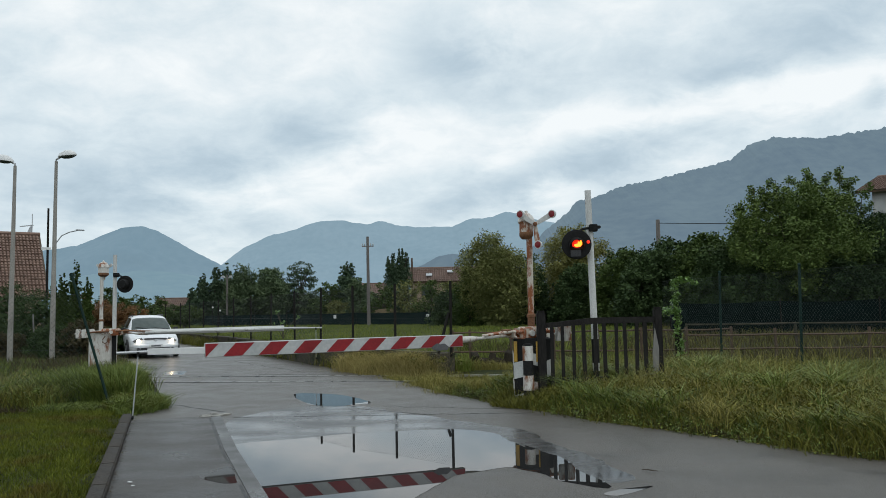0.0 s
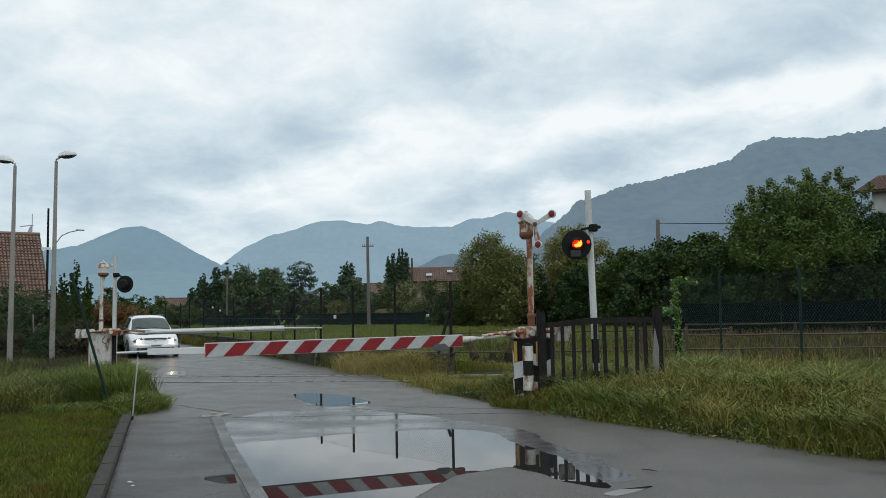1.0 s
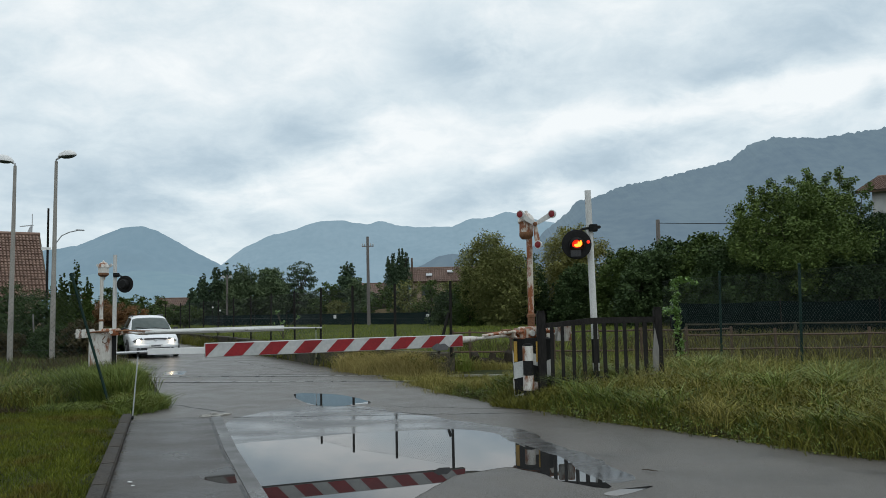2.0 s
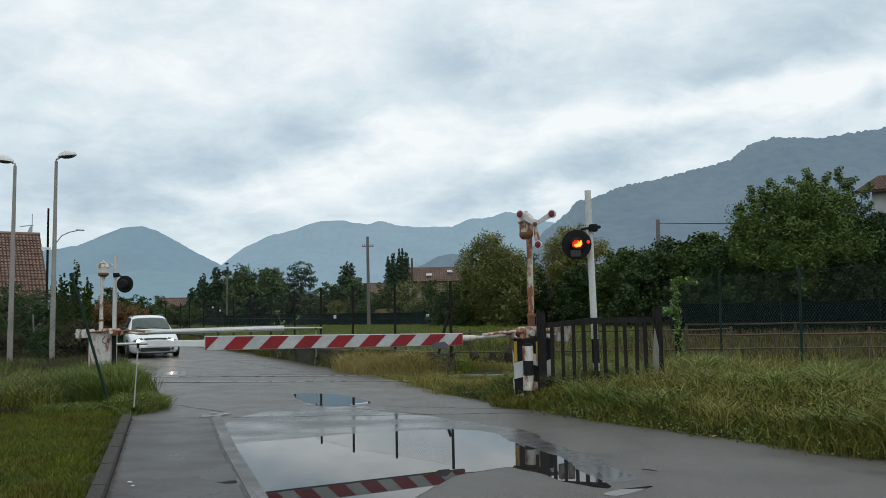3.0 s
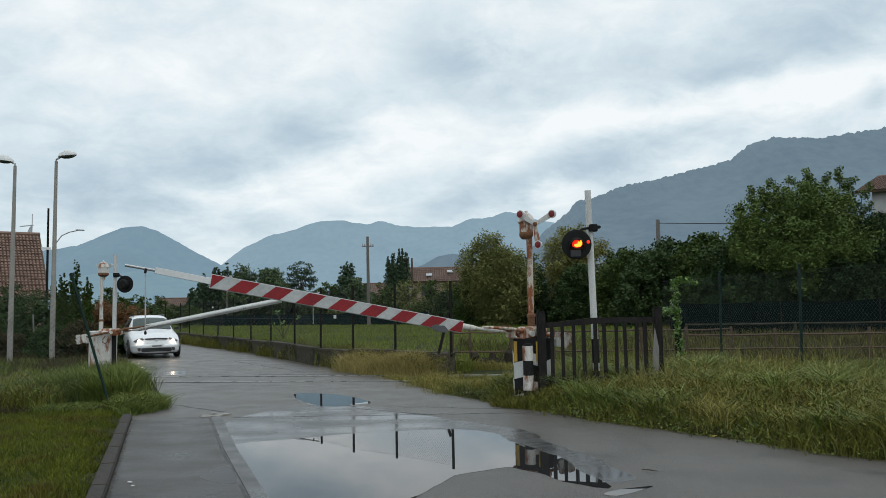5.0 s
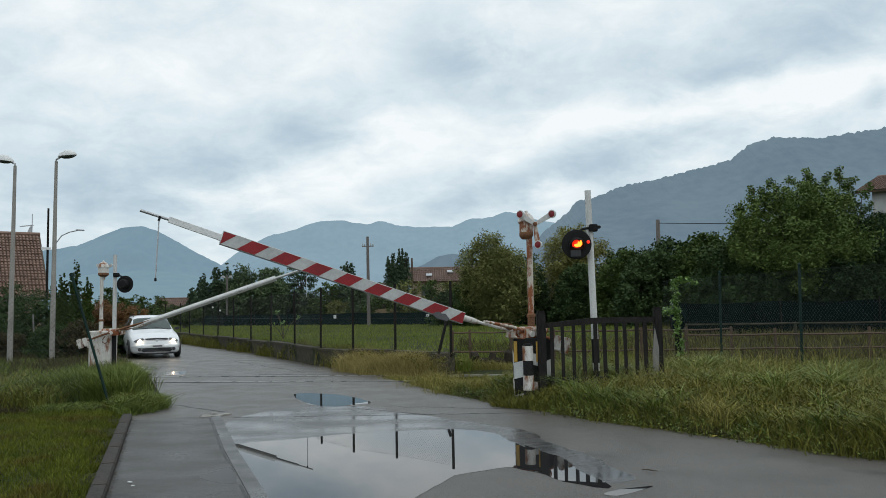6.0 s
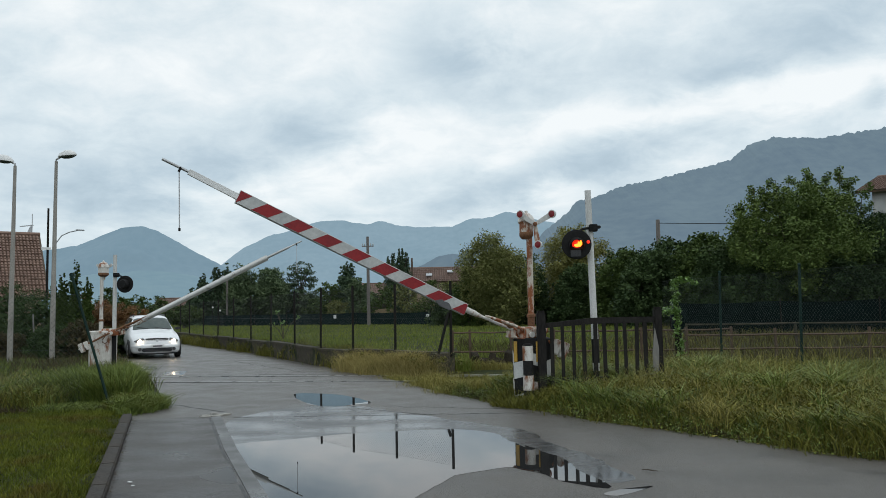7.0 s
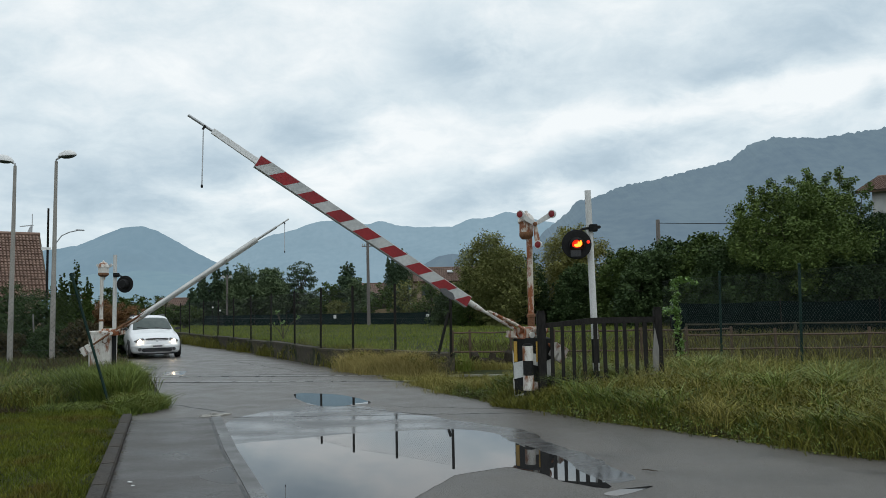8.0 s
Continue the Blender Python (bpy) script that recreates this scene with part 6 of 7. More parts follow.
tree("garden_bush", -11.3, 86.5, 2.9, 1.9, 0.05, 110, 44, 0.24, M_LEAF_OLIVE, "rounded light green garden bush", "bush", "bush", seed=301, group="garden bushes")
wood_stack = thing("covered_woodpile", pose(-6.2, 83.5, 0, 0, 0, -40), "low woodpile under a tan tarpaulin", "woodpile")
bm = BM()
prism(bm, [(-1.5, 0.9), (1.5, 0.9), (1.35, 1.45), (0.5, 1.72), (-0.6, 1.66), (-1.4, 1.4)], 1.1)
part("tarpaulin", bm, M_TAN, wood_stack, bevel=0.05)
bm = BM()
box(bm, (2.9, 1.0, 0.95), pose(0, 0, 0.45))
part("logs", bm, M_WOOD, wood_stack, bevel=0.05)
net_sign(-10.87, 80.45, 1.0, 0.34, 0.34)
net_sign(-1.51, 73.9, 1.0, 0.40, 0.28)
net_sign(1.895, 70.7, 1.1, 0.40, 0.30)


# ---- grass ----
def grass(name, sample, count, low, high, width, material, label, seed, lean=0.35, z=None):
    """Bent tapering blades; sample(rng) gives a place, or None where nothing grows."""
    rng = np.random.default_rng(seed)
    pts = []
    while len(pts) < count:
        p = sample(rng)
        if p is not None:
            pts.append(p)
    xy = np.array(pts)
    gz = ground_z(xy[:, 0], xy[:, 1]) if z is None else np.full(len(xy), z)
    patch = np.array([noise.noise((x * 0.8, y * 0.8, seed)) for x, y in pts])
    h = (low + (high - low) * rng.random(count)) * np.clip(1 + 0.75 * patch, 0.4, 1.35)
    a = rng.random(count) * 2 * np.pi
    ux, uy = np.cos(a), np.sin(a)
    b = rng.random(count) * 2 * np.pi
    bend = lean * (0.3 + rng.random(count)) * h
    lx, ly = np.cos(b) * bend, np.sin(b) * bend
    w = width * (0.6 + 0.8 * rng.random(count))
    V = np.zeros((count, 5, 3))
    for i, (s, t, k) in enumerate(((-1, 0, 0.0), (1, 0, 0.0), (1, 0.55, 0.3), (-1, 0.55, 0.3), (0, 1, 1.0))):
        ww = w * (0.5 if t == 0 else 0.42)
        V[:, i, 0] = xy[:, 0] + s * ux * ww + lx * k
        V[:, i, 1] = xy[:, 1] + s * uy * ww + ly * k
        V[:, i, 2] = gz - 0.01 + h * t * (1 - 0.25 * k * lean)
    faces = []
    for i in range(count):
        o = i * 5
        faces += [(o, o + 1, o + 2, o + 3), (o + 3, o + 2, o + 4)]
    raw(name, V.reshape(-1, 3).tolist(), faces, material, label, "grass", "stuff")


def clear_of_post(x, y):
    return not (y < 12.95 and -6.0 < x < -4.88)


def right_verge(rng, near=0.0, far=9.0, y0=6.0, y1=19.0):
    y = y0 + (y1 - y0) * rng.random()
    d = near + (far - near) * rng.random()
    x = edge_x(RIGHT_EDGE, y) + d
    if 15.9 < y + 0.148 * x < 18.6 or x > 12 or (y > 12.5 and x < 1.9):
        return None
    return (x, y)


def verge_rim(rng):
    y = 6.3 + 8.2 * rng.random()
    return (edge_x(RIGHT_EDGE, y) - 0.10 + 0.42 * rng.random() + 0.08 * noise.noise((y * 2, 0, 0)), y)


def beyond_track(rng):
    y = 19.6 + 8 * rng.random()
    x = 0.4 + (0.27 * y - 0.4) * rng.random()
    return (x, y)


def crossing_tuft(rng, y0, y1):
    y = y0 + (y1 - y0) * rng.random()
    x = edge_x(RIGHT_EDGE, y) - 0.05 + 2.6 * rng.random() ** 1.6
    if y > 18.3 - 0.75 * x - 0.2 and y > 18.0:
        return None
    if abs(y + 0.148 * x - 16.49) < 0.25 or abs(y + 0.148 * x - 17.97) < 0.25:
        return None
    if 16.2 < y + 0.148 * x < 18.2 and rng.random() < 0.6:
        return None
    return (x, y)


def wall_foot(rng):
    t = rng.random()
    y = 20.5 + 20 * t * t
    return (edge_x(RIGHT_EDGE, y) - 0.1 + 0.5 * rng.random(), y) if noise.noise((y * 0.7, 5, 5)) > -0.15 else None


def left_verge(rng):
    y = 11.9 + 3.6 * rng.random()
    x = edge_x(LEFT_EDGE, y) - 0.32 - 0.35 * (y > 13.2) - 5.5 * rng.random() ** 1.5
    return (x, y) if y > 12.0 - 0.15 * (x + 5) and clear_of_post(x, y) else None


def left_low(rng):
    y = 12.0 + 14 * rng.random() ** 1.2
    x = edge_x(LEFT_EDGE, y) - 0.2 - 8.0 * rng.random()
    if 16.2 < y + 0.148 * x < 18.3 and rng.random() < 0.7:
        return None
    return (x, y) if y > 12.0 - 0.15 * (x + 5) and clear_of_post(x, y) else None


def left_rim(rng, near=0.42, far=1.0):
    y = 11.75 + 2.0 * rng.random() ** 1.2
    x = edge_x(LEFT_EDGE, y) - near - (far - near) * rng.random()
    return (x, y) if clear_of_post(x, y) and (y > 12.95 or x / y > -0.394) else None


def corner_bank(rng):
    """The tongue of grass that has crept over the end of the pavement."""
    y = 11.95 + 1.15 * rng.random() ** 1.15
    edge = np.interp(y, [11.9, 12.65, 13.2, 13.9], [-4.42, -4.36, -4.62, -4.98])
    return (edge - 0.04 - 0.55 * rng.random() ** 0.8, y)


def lawn(rng):
    y = 5.0 + 7.3 * rng.random()
    x = edge_x(LEFT_EDGE, min(y, 11.48)) - 0.08 - 5.0 * rng.random()
    return (x, y) if x > -y * 0.62 - 0.4 else None


def clustered(sampler, spread, seed, count):
    """Places that gather in tufts round a few hundred centres."""
    rng0 = np.random.default_rng(seed)
    centres = []
    while len(centres) < count:
        p = sampler(rng0)
        if p is not None:
            centres.append(p)

    def pick(rng):
        c = centres[int(rng.random() * len(centres))]
        x, y = c[0] + spread * rng.normal(), c[1] + spread * rng.normal()
        return (x, y) if clear_of_post(x, y) else None
    return pick


def front_bank(rng):
    y = 6.6 + 7.0 * rng.random()
    return (edge_x(RIGHT_EDGE, y) + 0.38 + 2.6 * rng.random() ** 1.3, y)


def wall_mound(rng):
    t = 0.02 + 0.62 * rng.random()
    x, y = 0.0 - 3.0 * t, 18.0 + 3.4 * t
    return (x - 0.15 - 0.40 * rng.random(), y - 0.15 - 0.25 * rng.random())


def machine_foot(rng):
    a, d = rng.random() * 6.28, 0.30 + 0.30 * rng.random()
    return (1.28 + d * math.cos(a), 12.25 + d * math.sin(a))


def field(rng):
    y = 19 + 100 * rng.random() ** 1.7
    x = -40 + 62 * rng.random()
    if x < edge_x(RIGHT_EDGE, y) + 0.75 or abs(x) > y * 0.62 or y < 19.5 - 0.148 * x + 0.3:
        return None
    if x > 0.27 * y or (x > 0 and y < 26):
        return None
    lim = np.interp(x, [-48, -33, -24, -4.8, 9.5, 17], [121, 101, 87, 76.5, 63, 55])
    return (x, y) if y < lim else None


def trackside(rng):
    y = 15.0 + 31 * rng.random() ** 1.4
    x = y * (0.24 + 0.40 * rng.random())
    if 15.9 < y + 0.148 * x < 18.6:
        return None
    return (x, y)


grass("trackside_weeds", trackside, 9000, 0.20, 0.55, 0.018, M_WEED, "brown-green weeds beside the track", 61, 0.5)
grass("trackside_grass", trackside, 15000, 0.12, 0.40, 0.016, M_GRASS, "dull green grass growing beside the track", 63, 0.6)
grass("long_grass", clustered(right_verge, 0.12, 65, 1500), 50000, 0.08, 0.34, 0.011, M_GRASS, "long wet verge grass gone to seed", 3, 0.75)
grass("green_verge_grass", clustered(lambda r: right_verge(r, 2.4, 9.0, 7, 17), 0.12, 64, 800), 34000, 0.10, 0.34, 0.010, M_GRASS_DARK, "lush green grass behind the road bank", 4, 0.8)
grass("dry_grass", lambda r: right_verge(r, 0.7, 4.2, 9, 16), 2800, 0.20, 0.46, 0.006, M_GRASS_DRY, "straw-coloured seed stalks in the verge", 5, 0.5)
grass("straw_tufts", clustered(lambda r: right_verge(r, 2.0, 4.6, 10, 14), 0.16, 85, 40), 1800, 0.26, 0.58, 0.006, M_GRASS_DRY, "tall straw tufts leaning in the verge", 87, 0.8)
grass("broad_tufts", clustered(front_bank, 0.07, 41, 420), 18000, 0.12, 0.32, 0.017, M_GRASS_DARK, "bright broad-bladed tufts on the bank", 43, 0.9)
grass("yellow_tufts", clustered(front_bank, 0.10, 47, 200), 9000, 0.14, 0.36, 0.009, M_GRASS_DRY, "yellowing tufts on the bank", 49, 0.8)
grass("arching_tufts", clustered(lambda r: right_verge(r, 0.35, 5.0, 7, 15), 0.05, 421, 130), 9000, 0.26, 0.52, 0.012, M_GRASS_RANK, "arching bright tufts in the verge", 423, 1.1)
grass("seed_stalks", lambda r: right_verge(r, 2.6, 6.5, 11, 15.6), 700, 0.40, 0.85, 0.005, M_GRASS_DRY, "tall thin seed stalks along the mesh fence", 425, 0.45)
# Low brown blades put in as the dark shade along the road edge.
grass("edge_shade_grass", lambda r: (lambda y: (edge_x(RIGHT_EDGE, y) - 0.03 + 0.22 * r.random(), y))(6.3 + 8 * r.random()), 7000, 0.03, 0.12, 0.010, M_WEED, "dark brown blades standing in for shade under the verge edge", 427, 1.0)
grass("wall_mound_grass", clustered(wall_mound, 0.20, 55, 70), 22000, 0.14, 0.66, 0.0055, M_STRAW, "pale dry grass before the low wall", 51, 0.75)
grass("machine_foot_grass", machine_foot, 3600, 0.10, 0.32, 0.010, M_GRASS, "grass round the foot of the barrier machine", 53, 0.7)
grass("verge_rim_grass", verge_rim, 20000, 0.03, 0.13, 0.008, M_GRASS, "short grass creeping over the road edge", 7, 0.6)
grass("rail_turf", lambda r: crossing_tuft(r, 13.9, 18.4), 11000, 0.03, 0.10, 0.010, M_GRASS, "short yellow-green turf along the rails", 9, 0.5)
grass("rail_weeds", clustered(lambda r: crossing_tuft(r, 13.9, 18.4), 0.15, 58, 34), 5200, 0.06, 0.26, 0.007, M_GRASS_DRY, "straw-coloured weeds between the rails", 8, 0.8)
grass("weedy_grass", clustered(lambda r: crossing_tuft(r, 18.2, 21.9), 0.14, 57, 150), 12000, 0.12, 0.44, 0.010, M_STRAW, "yellowed weeds before the low wall", 12, 0.5)
grass("weedy_green_grass", lambda r: crossing_tuft(r, 18.0, 21.9), 2500, 0.10, 0.34, 0.012, M_GRASS, "green weeds before the low wall", 10, 0.5)
grass("rubble_weeds", lambda r: (0.35 + 2.2 * r.random(), 18.85 + 0.3 * r.random()), 1300, 0.06, 0.34, 0.009, M_GRASS_DRY, "dry weeds over the crumbling stones", 419, 0.8)
grass("beyond_track_weeds", beyond_track, 4000, 0.18, 0.50, 0.018, M_WEED, "brown weeds beyond the track", 18, 0.5)
grass("beyond_track_grass", beyond_track, 14000, 0.12, 0.36, 0.016, M_FIELD, "dark green grass growing beyond the track", 20, 0.5)
def wall_top(rng):
    y = 18.6 + 22 * rng.random() ** 1.4
    return (edge_x([(p[0] + 0.62, p[1]) for p in RIGHT_EDGE], y) + 0.25 + 0.8 * rng.random(), y) if y > 21.5 else (0.1 - (y - 18.26) * 0.916 + 0.22 + 0.7 * rng.random(), y)


grass("wall_top_grass", clustered(wall_top, 0.12, 75, 260), 9000, 0.25, 0.55, 0.016, M_FIELD, "meadow grass leaning over the low wall", 77, 0.5)
grass("wall_foot_weeds", clustered(wall_foot, 0.16, 73, 170), 15000, 0.16, 0.60, 0.014, M_GRASS, "weeds at the foot of the low wall", 11, 0.5)
grass("lush_left_grass", clustered(left_verge, 0.13, 67, 260), 21000, 0.10, 0.44, 0.010, M_GRASS_RANK, "rank dark-green grass round the leaning post", 13, 0.6)
grass("lush_rim_grass", clustered(left_rim, 0.10, 69, 200), 21000, 0.12, 0.50, 0.010, M_GRASS_RANK, "rank grass hanging over the road edge", 15, 0.55)
grass("post_foot_grass", lambda r: (-6.1 + 1.25 * r.random(), 11.9 + 1.05 * r.random()), 7000, 0.05, 0.13, 0.008, M_GRASS_DARK, "short grass round the foot of the leaning post", 413, 0.9)
grass("corner_grass", clustered(corner_bank, 0.06, 429, 70), 11000, 0.08, 0.38, 0.010, M_GRASS_RANK, "rank grass spilling over the pavement end", 415, 0.95)
grass("corner_yellow_grass", corner_bank, 5000, 0.08, 0.36, 0.007, M_GRASS, "yellowish grass spilling over the pavement end", 417, 0.95)
grass("low_rim_grass", clustered(lambda r: left_rim(r, 0.06, 0.55), 0.07, 409, 160), 12000, 0.06, 0.24, 0.010, M_GRASS_RANK, "short grass tumbling onto the road edge", 411, 0.9)
grass("tall_left_tufts", clustered(lambda r: (-5.85 + 0.42 * r.normal(), 13.55 + 0.35 * r.normal()), 0.08, 91, 40), 5200, 0.34, 0.80, 0.010, M_GRASS_RANK, "tall rank tufts before the white drum", 93, 0.6)
grass("left_yellow_grass", clustered(left_verge, 0.15, 401, 220), 12000, 0.16, 0.52, 0.008, M_GRASS, "yellowish bent grass round the leaning post", 403, 0.95)
grass("left_seed_stalks", left_verge, 2600, 0.30, 0.66, 0.005, M_GRASS_DRY, "thin straw seed stalks in rank grass", 405, 0.6)
grass("lawn_fringe", lambda r: (-4.9 - 5.5 * r.random(), 11.95 + 0.35 * r.random()), 5000, 0.05, 0.20, 0.009, M_WEED, "brown dead grass between lawn and verge", 407, 0.9)
grass("low_left_grass", left_low, 22000, 0.06, 0.24, 0.014, M_GRASS_DARK, "low dull grass along the far roadside", 14, 0.5)
grass("brown_left_weeds", clustered(left_low, 0.16, 66, 300), 15000, 0.12, 0.36, 0.012, M_WEED, "brown seeding weeds among the grass", 16, 0.5)
grass("lawn_grass", lawn, 48000, 0.03, 0.085, 0.007, M_LAWN, "closely mown yellow-green lawn", 17, 0.6)
grass("field_grass", clustered(field, 0.5, 71, 7000), 60000, 0.05, 0.22, 0.028, M_FIELD, "uncut green meadow grass", 19, 0.4)


def low_weeds(name, sampler, clumps, per, size, high, material, label, seed):
    """Low broad-leaved weeds: loose rosettes of small leaves among the grass."""
    rng = np.random.default_rng(seed)
    v, f, places = [], [], []
    while len(places) < clumps:
        p = sampler(rng)
        if p is not None:
            places.append((p[0], p[1], float(ground_z(np.array(p[0]), np.array(p[1]))) + high * (0.2 + 0.8 * rng.random())))
    leaves(v, f, places, [0.05 + 0.09 * rng.random() for _ in places], per, size, rng, 0.9, 0.1, 0.9)
    raw(name, v, f, material, label, "weeds", "stuff")


low_weeds("verge_weeds", front_bank, 900, 26, 0.040, 0.20, M_GRASS, "low broad-leaved weeds on the bank", 501)
low_weeds("verge_edge_weeds", verge_rim, 500, 20, 0.030, 0.09, M_GRASS_DARK, "small-leaved weeds at the road edge", 503)
low_weeds("verge_back_weeds", lambda r: right_verge(r, 1.5, 8.5, 8, 16), 600, 20, 0.034, 0.30, M_GRASS, "leafy green weeds through the verge", 505)
low_weeds("left_bank_weeds", left_verge, 420, 26, 0.05, 0.34, M_GRASS_DARK, "leafy weeds round the leaning post", 507)
low_weeds("left_rim_weeds", left_rim, 120, 26, 0.04, 0.26, M_GRASS, "leafy weeds at the pavement end", 509)
low_weeds("corner_weeds", corner_bank, 60, 24, 0.030, 0.20, M_GRASS_DARK, "leafy weeds over the pavement end", 519)
low_weeds("wall_foot_leaves", clustered(wall_foot, 0.2, 79, 60), 420, 24, 0.055, 0.42, M_GRASS, "leafy green weeds at the wall foot", 517)
low_weeds("pier_weeds", lambda r: (-0.75 + 1.1 * r.random(), 17.62 + 0.25 * r.random()), 12, 26, 0.045, 0.42, M_GRASS, "leafy weeds over the wall end", 515)
low_weeds("wall_mound_weeds", wall_mound, 50, 24, 0.05, 0.50, M_GRASS, "leafy weeds before the low wall", 511)
low_weeds("crossing_weeds", lambda r: crossing_tuft(r, 18.2, 21.9), 260, 22, 0.05, 0.30, M_GRASS, "leafy weeds beside the crossing", 513)


# ---- small litter ----
def leaf_shape(scale):
    bm = BM()
    prism(bm, [(-0.5 * scale, 0), (-0.15 * scale, 0.28 * scale), (0.3 * scale, 0.2 * scale), (0.55 * scale, 0), (0.3 * scale, -0.22 * scale), (-0.2 * scale, -0.26 * scale)], 0.004, pose(0, 0, 0.004, 90, 0, 0))
    return bm


for k, (x, y, s) in enumerate(((2.92, 8.93, 0.07), (1.98, 10.28, 0.06), (2.55, 9.42, 0.05), (3.55, 7.9, 0.06), (3.2, 8.4, 0.04), (2.2, 9.95, 0.04))):
    solid("fallen_leaf", leaf_shape(s), M_FALLEN, "yellow fallen leaf at the road edge", "leaf", m=pose(x, y, 0.006, 6, -8, 70 * k), group="fallen leaves")
for k, (x, y) in enumerate(((-2.74, 7.0), (-2.66, 6.86))):
    solid("paper_scrap", leaf_shape(0.045 - 0.01 * k), M_SIGN_WHITE, "scrap of white paper on the pavement", "litter", m=pose(x + 0.03, y, 0.014, 3, 4, 40 * k), group="paper scraps")
twig = thing("twig", pose(1.76, 7.12, 0.008, 0, 0, -35), "dark broken twig on the wet asphalt", "twig")
bm = BM()
tube(bm, [(-0.07, 0, 0.006), (-0.02, 0.01, 0.010), (0.03, -0.005, 0.008), (0.07, 0.01, 0.006)], [0.004, 0.007, 0.006, 0.003], 6)
part("stick", bm, M_BARK, twig)


def kerb_litter():
    rng = np.random.default_rng(83)
    v, f = [], []
    a, b = np.array([-4.34, 11.3]), np.array([-2.58, 6.2])
    for _ in range(90):
        t = rng.random()
        p = a + (b - a) * t + np.array([0.0 + 0.035 * rng.random() ** 2, 0.0])
        s, r = 0.006 + 0.016 * rng.random(), rng.random() * 6.28
        k = len(v)
        for q in range(4):
            v.append((p[0] + s * math.cos(r + q * 1.57) * (1 if q % 2 else 0.5), p[1] + s * math.sin(r + q * 1.57) * (1 if q % 2 else 0.5), 0.012 + 0.01 * rng.random()))
        f.append((k, k + 1, k + 2, k + 3))
    raw("leaf_litter", v, f, M_LITTER, "brown leaf litter along the kerb", "leaf litter", "stuff")


kerb_litter()


# ---- distance ----
def mountain(name, depth, ridge, material, label, foot=0.45, seed=1, bump=0.3):
    """A ridge line with wooded, folded slopes that run down towards the valley."""
    xs = [p[0] for p in ridge]
    n, m = 520 if bump < 1 else 1500, 14
    rng = np.linspace(xs[0], xs[-1], n)
    crest = np.interp(rng, xs, [p[1] for p in ridge])
    v, f = [], []
    for j in range(m + 1):
        t = j / m
        for i in range(n):
            rough = depth * (0.0040 if seed == 3 else 0.0022) * noise.fractal((rng[i] * 14 / depth, j * 0.35, seed), 0.9, 2.1, 5)
            trees = depth * 0.0016 * bump * noise.fractal((rng[i] * 130 / depth, seed, j), 0.8, 2.2, 3) if j < 2 else 0
            fold = depth * 0.012 * noise.fractal((rng[i] * 5 / depth, t * 2.2, seed + 7), 1.0, 2.0, 4) * min(1, t * 3)
            v.append((rng[i], depth * (1 - foot * t) + fold * 4, crest[i] * (1 - t) ** 1.25 + (rough + trees) * (1 - t) + fold * (1 - t) - 2 * t))
    for j in range(m):
        for i in range(n - 1):
            k = j * n + i
            f.append((k, k + 1, k + n + 1, k + n))
    raw(name, v, f, material, label, "mountain", "structure", smooth=True)


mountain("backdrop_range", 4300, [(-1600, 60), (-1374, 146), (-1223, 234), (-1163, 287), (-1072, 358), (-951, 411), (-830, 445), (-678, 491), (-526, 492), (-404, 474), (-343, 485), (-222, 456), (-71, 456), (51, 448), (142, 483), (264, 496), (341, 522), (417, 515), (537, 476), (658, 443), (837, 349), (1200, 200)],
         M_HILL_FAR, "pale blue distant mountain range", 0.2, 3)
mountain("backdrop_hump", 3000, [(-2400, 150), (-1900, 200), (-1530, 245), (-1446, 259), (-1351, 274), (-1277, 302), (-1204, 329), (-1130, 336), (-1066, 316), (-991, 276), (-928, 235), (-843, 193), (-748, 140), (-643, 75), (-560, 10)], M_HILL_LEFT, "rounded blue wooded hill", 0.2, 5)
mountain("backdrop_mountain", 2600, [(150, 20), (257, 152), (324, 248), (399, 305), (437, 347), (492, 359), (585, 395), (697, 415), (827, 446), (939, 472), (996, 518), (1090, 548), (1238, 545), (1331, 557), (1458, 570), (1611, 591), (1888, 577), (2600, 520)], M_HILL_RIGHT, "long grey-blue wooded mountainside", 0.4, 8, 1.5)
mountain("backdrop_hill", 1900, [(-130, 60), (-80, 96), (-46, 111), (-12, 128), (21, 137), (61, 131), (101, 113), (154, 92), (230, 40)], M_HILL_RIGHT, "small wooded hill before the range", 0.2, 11)
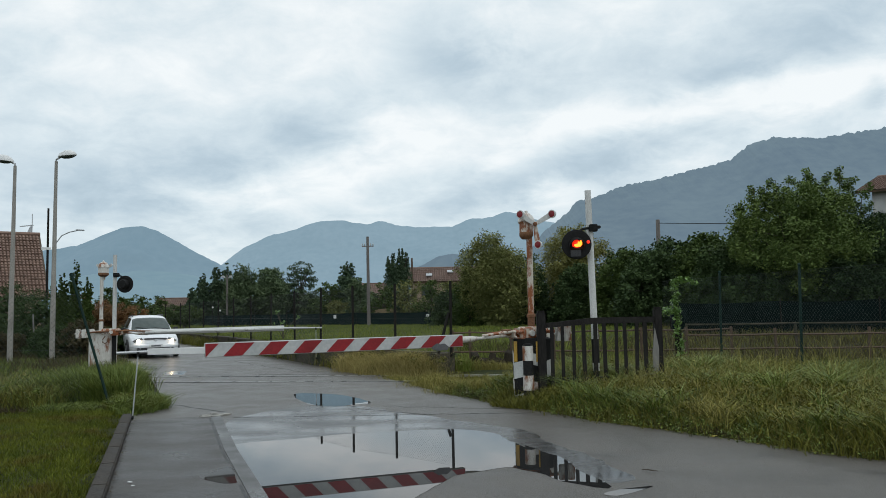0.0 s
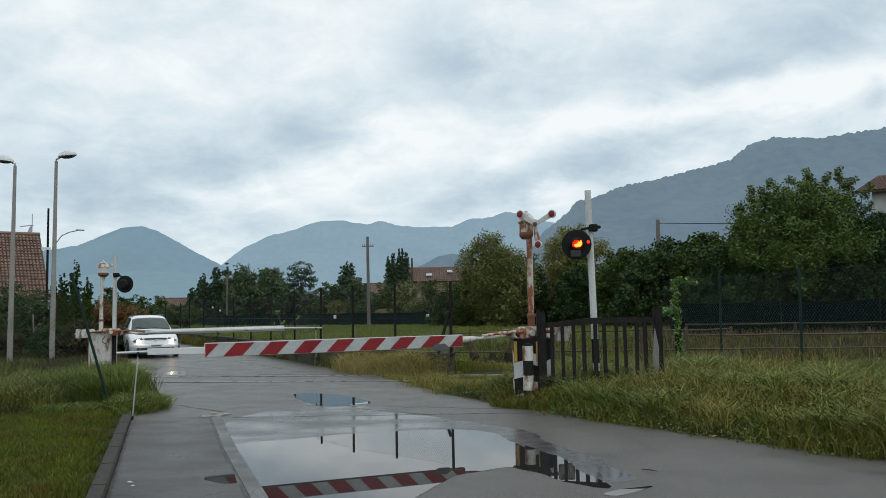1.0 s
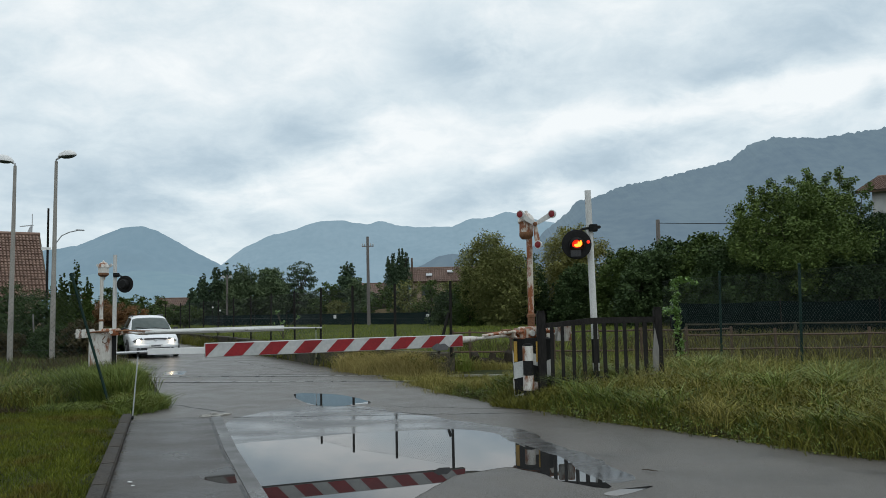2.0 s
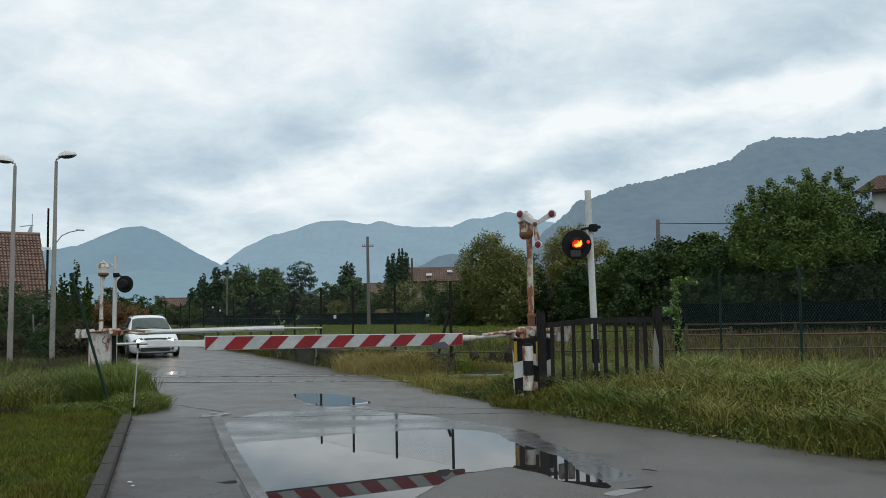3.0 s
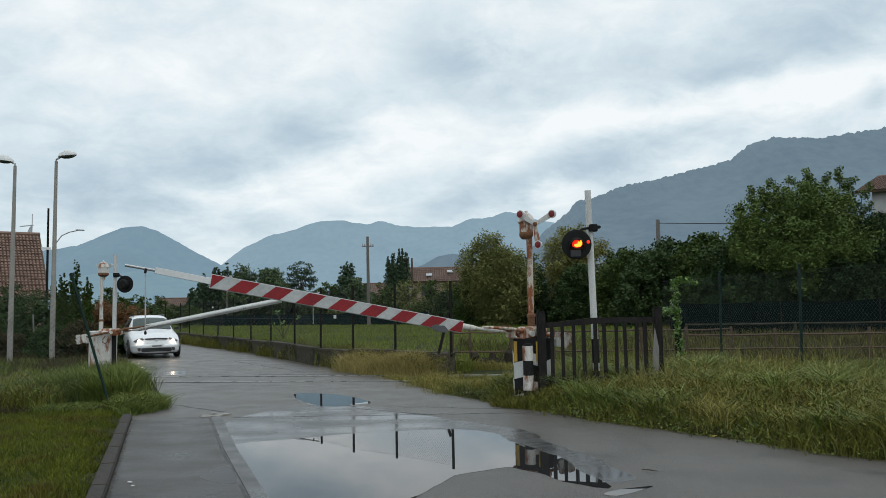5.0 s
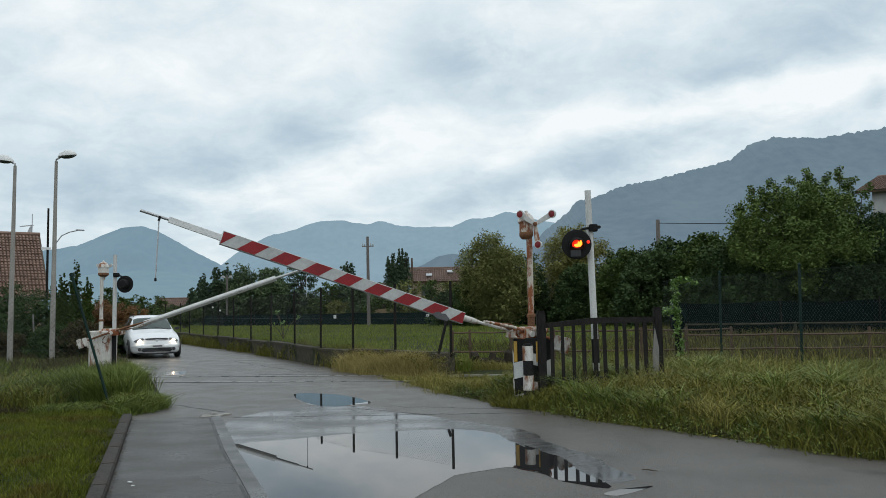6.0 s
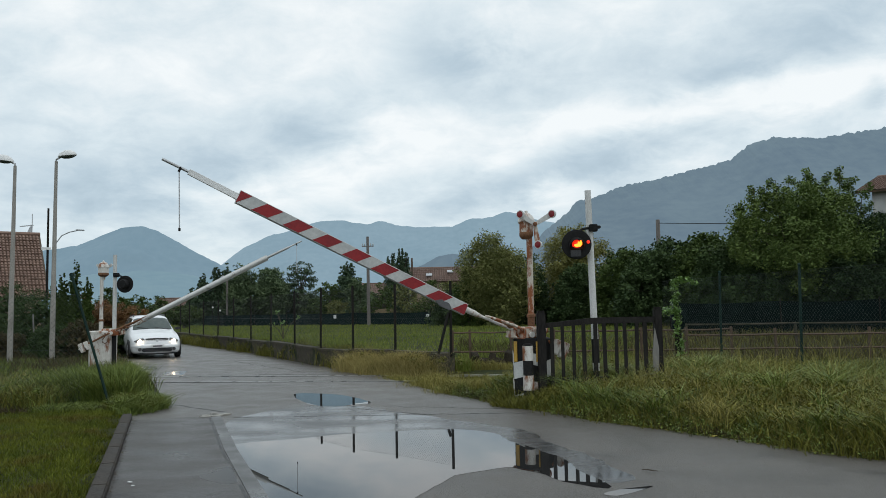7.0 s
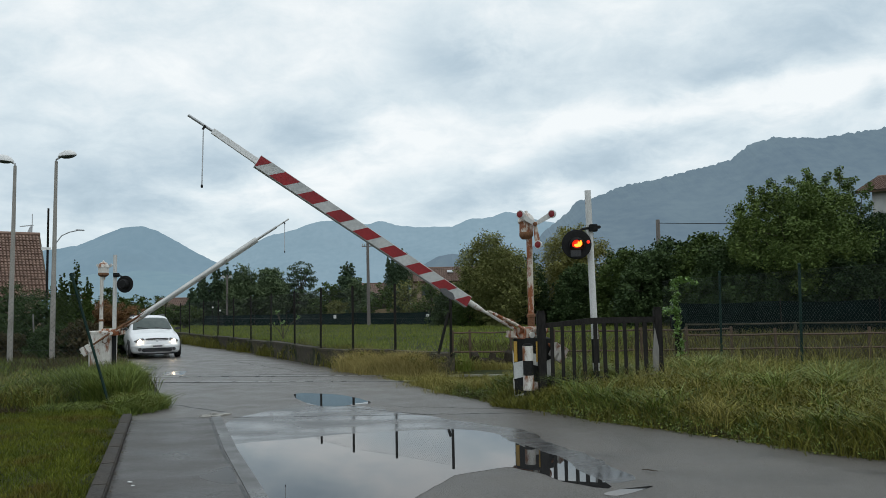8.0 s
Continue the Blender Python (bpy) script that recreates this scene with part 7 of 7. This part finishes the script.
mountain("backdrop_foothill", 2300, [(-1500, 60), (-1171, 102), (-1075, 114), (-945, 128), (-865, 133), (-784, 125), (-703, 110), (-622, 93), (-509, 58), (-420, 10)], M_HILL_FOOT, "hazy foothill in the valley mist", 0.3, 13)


# ---- what moves ----
def motions():
    near = [(0.0, -0.95), (2.7, -0.95), (2.8, -0.84), (3.0, 0.16), (3.2, 0.81), (3.4, 1.49), (3.6, 2.33), (3.8, 3.24), (4.0, 4.25), (4.2, 5.3), (4.5, 6.95), (4.7, 8.09), (5.2, 11.5), (5.8, 15.81), (6.0, 17.29), (6.5, 20.79), (7.0, 24.54), (7.5, 27.97), (8.0, 31.35)]
    far = [(0.0, 0.2), (3.1, 0.2), (3.3, 0.5), (3.5, 1.23), (4.0, 3.75), (4.5, 6.4), (4.7, 7.66), (5.2, 11.6), (5.8, 16.3), (6.0, 17.8), (6.5, 21.4), (7.0, 25.6), (7.5, 29.3), (8.0, 32.9)]
    SWAY = [(0.0, -4.2), (2.7, -4.2), (2.8, -4.0), (3.0, -3.0), (3.2, 0.3), (3.5, 0.5), (3.8, -0.5), (4.0, -1.8), (4.25, -3.0), (4.5, -2.4), (4.7, -1.2), (5.2, 0.5), (5.5, -1.5), (5.8, -3.4), (6.1, -1.8), (6.5, 0.3), (7.0, 0.6), (7.5, -0.8), (8.0, -1.2)]
    for (arm, rod, tip, hang), rows, sway, pivot in ((NEAR_BARRIER, near, 1.0, 1.07), (FAR_BARRIER, far, 0.0, 1.016)):
        walk(arm, [(t, pose(0, 0, pivot, 0, -a, 0)) for t, a in rows])
        swing = [(t, np.interp(t, [r[0] for r in rows], [r[1] for r in rows]), sway * s) for t, s in SWAY]
        for piece in (rod, tip):
            walk(piece, [(t, pose(hang, 0, -0.04, 0, a + s, 0)) for t, a, s in swing])
    walk(CAR, [(t, pose(-9.77 + 0.13 * k, 27.37 - 0.22 * k, 0, 0, 0, 117.5)) for t, k in ((0.0, 0.0), (2.8, 0.0), (4.0, 0.35), (5.8, 0.8), (7.0, 1.0), (8.0, 1.0))])


motions()
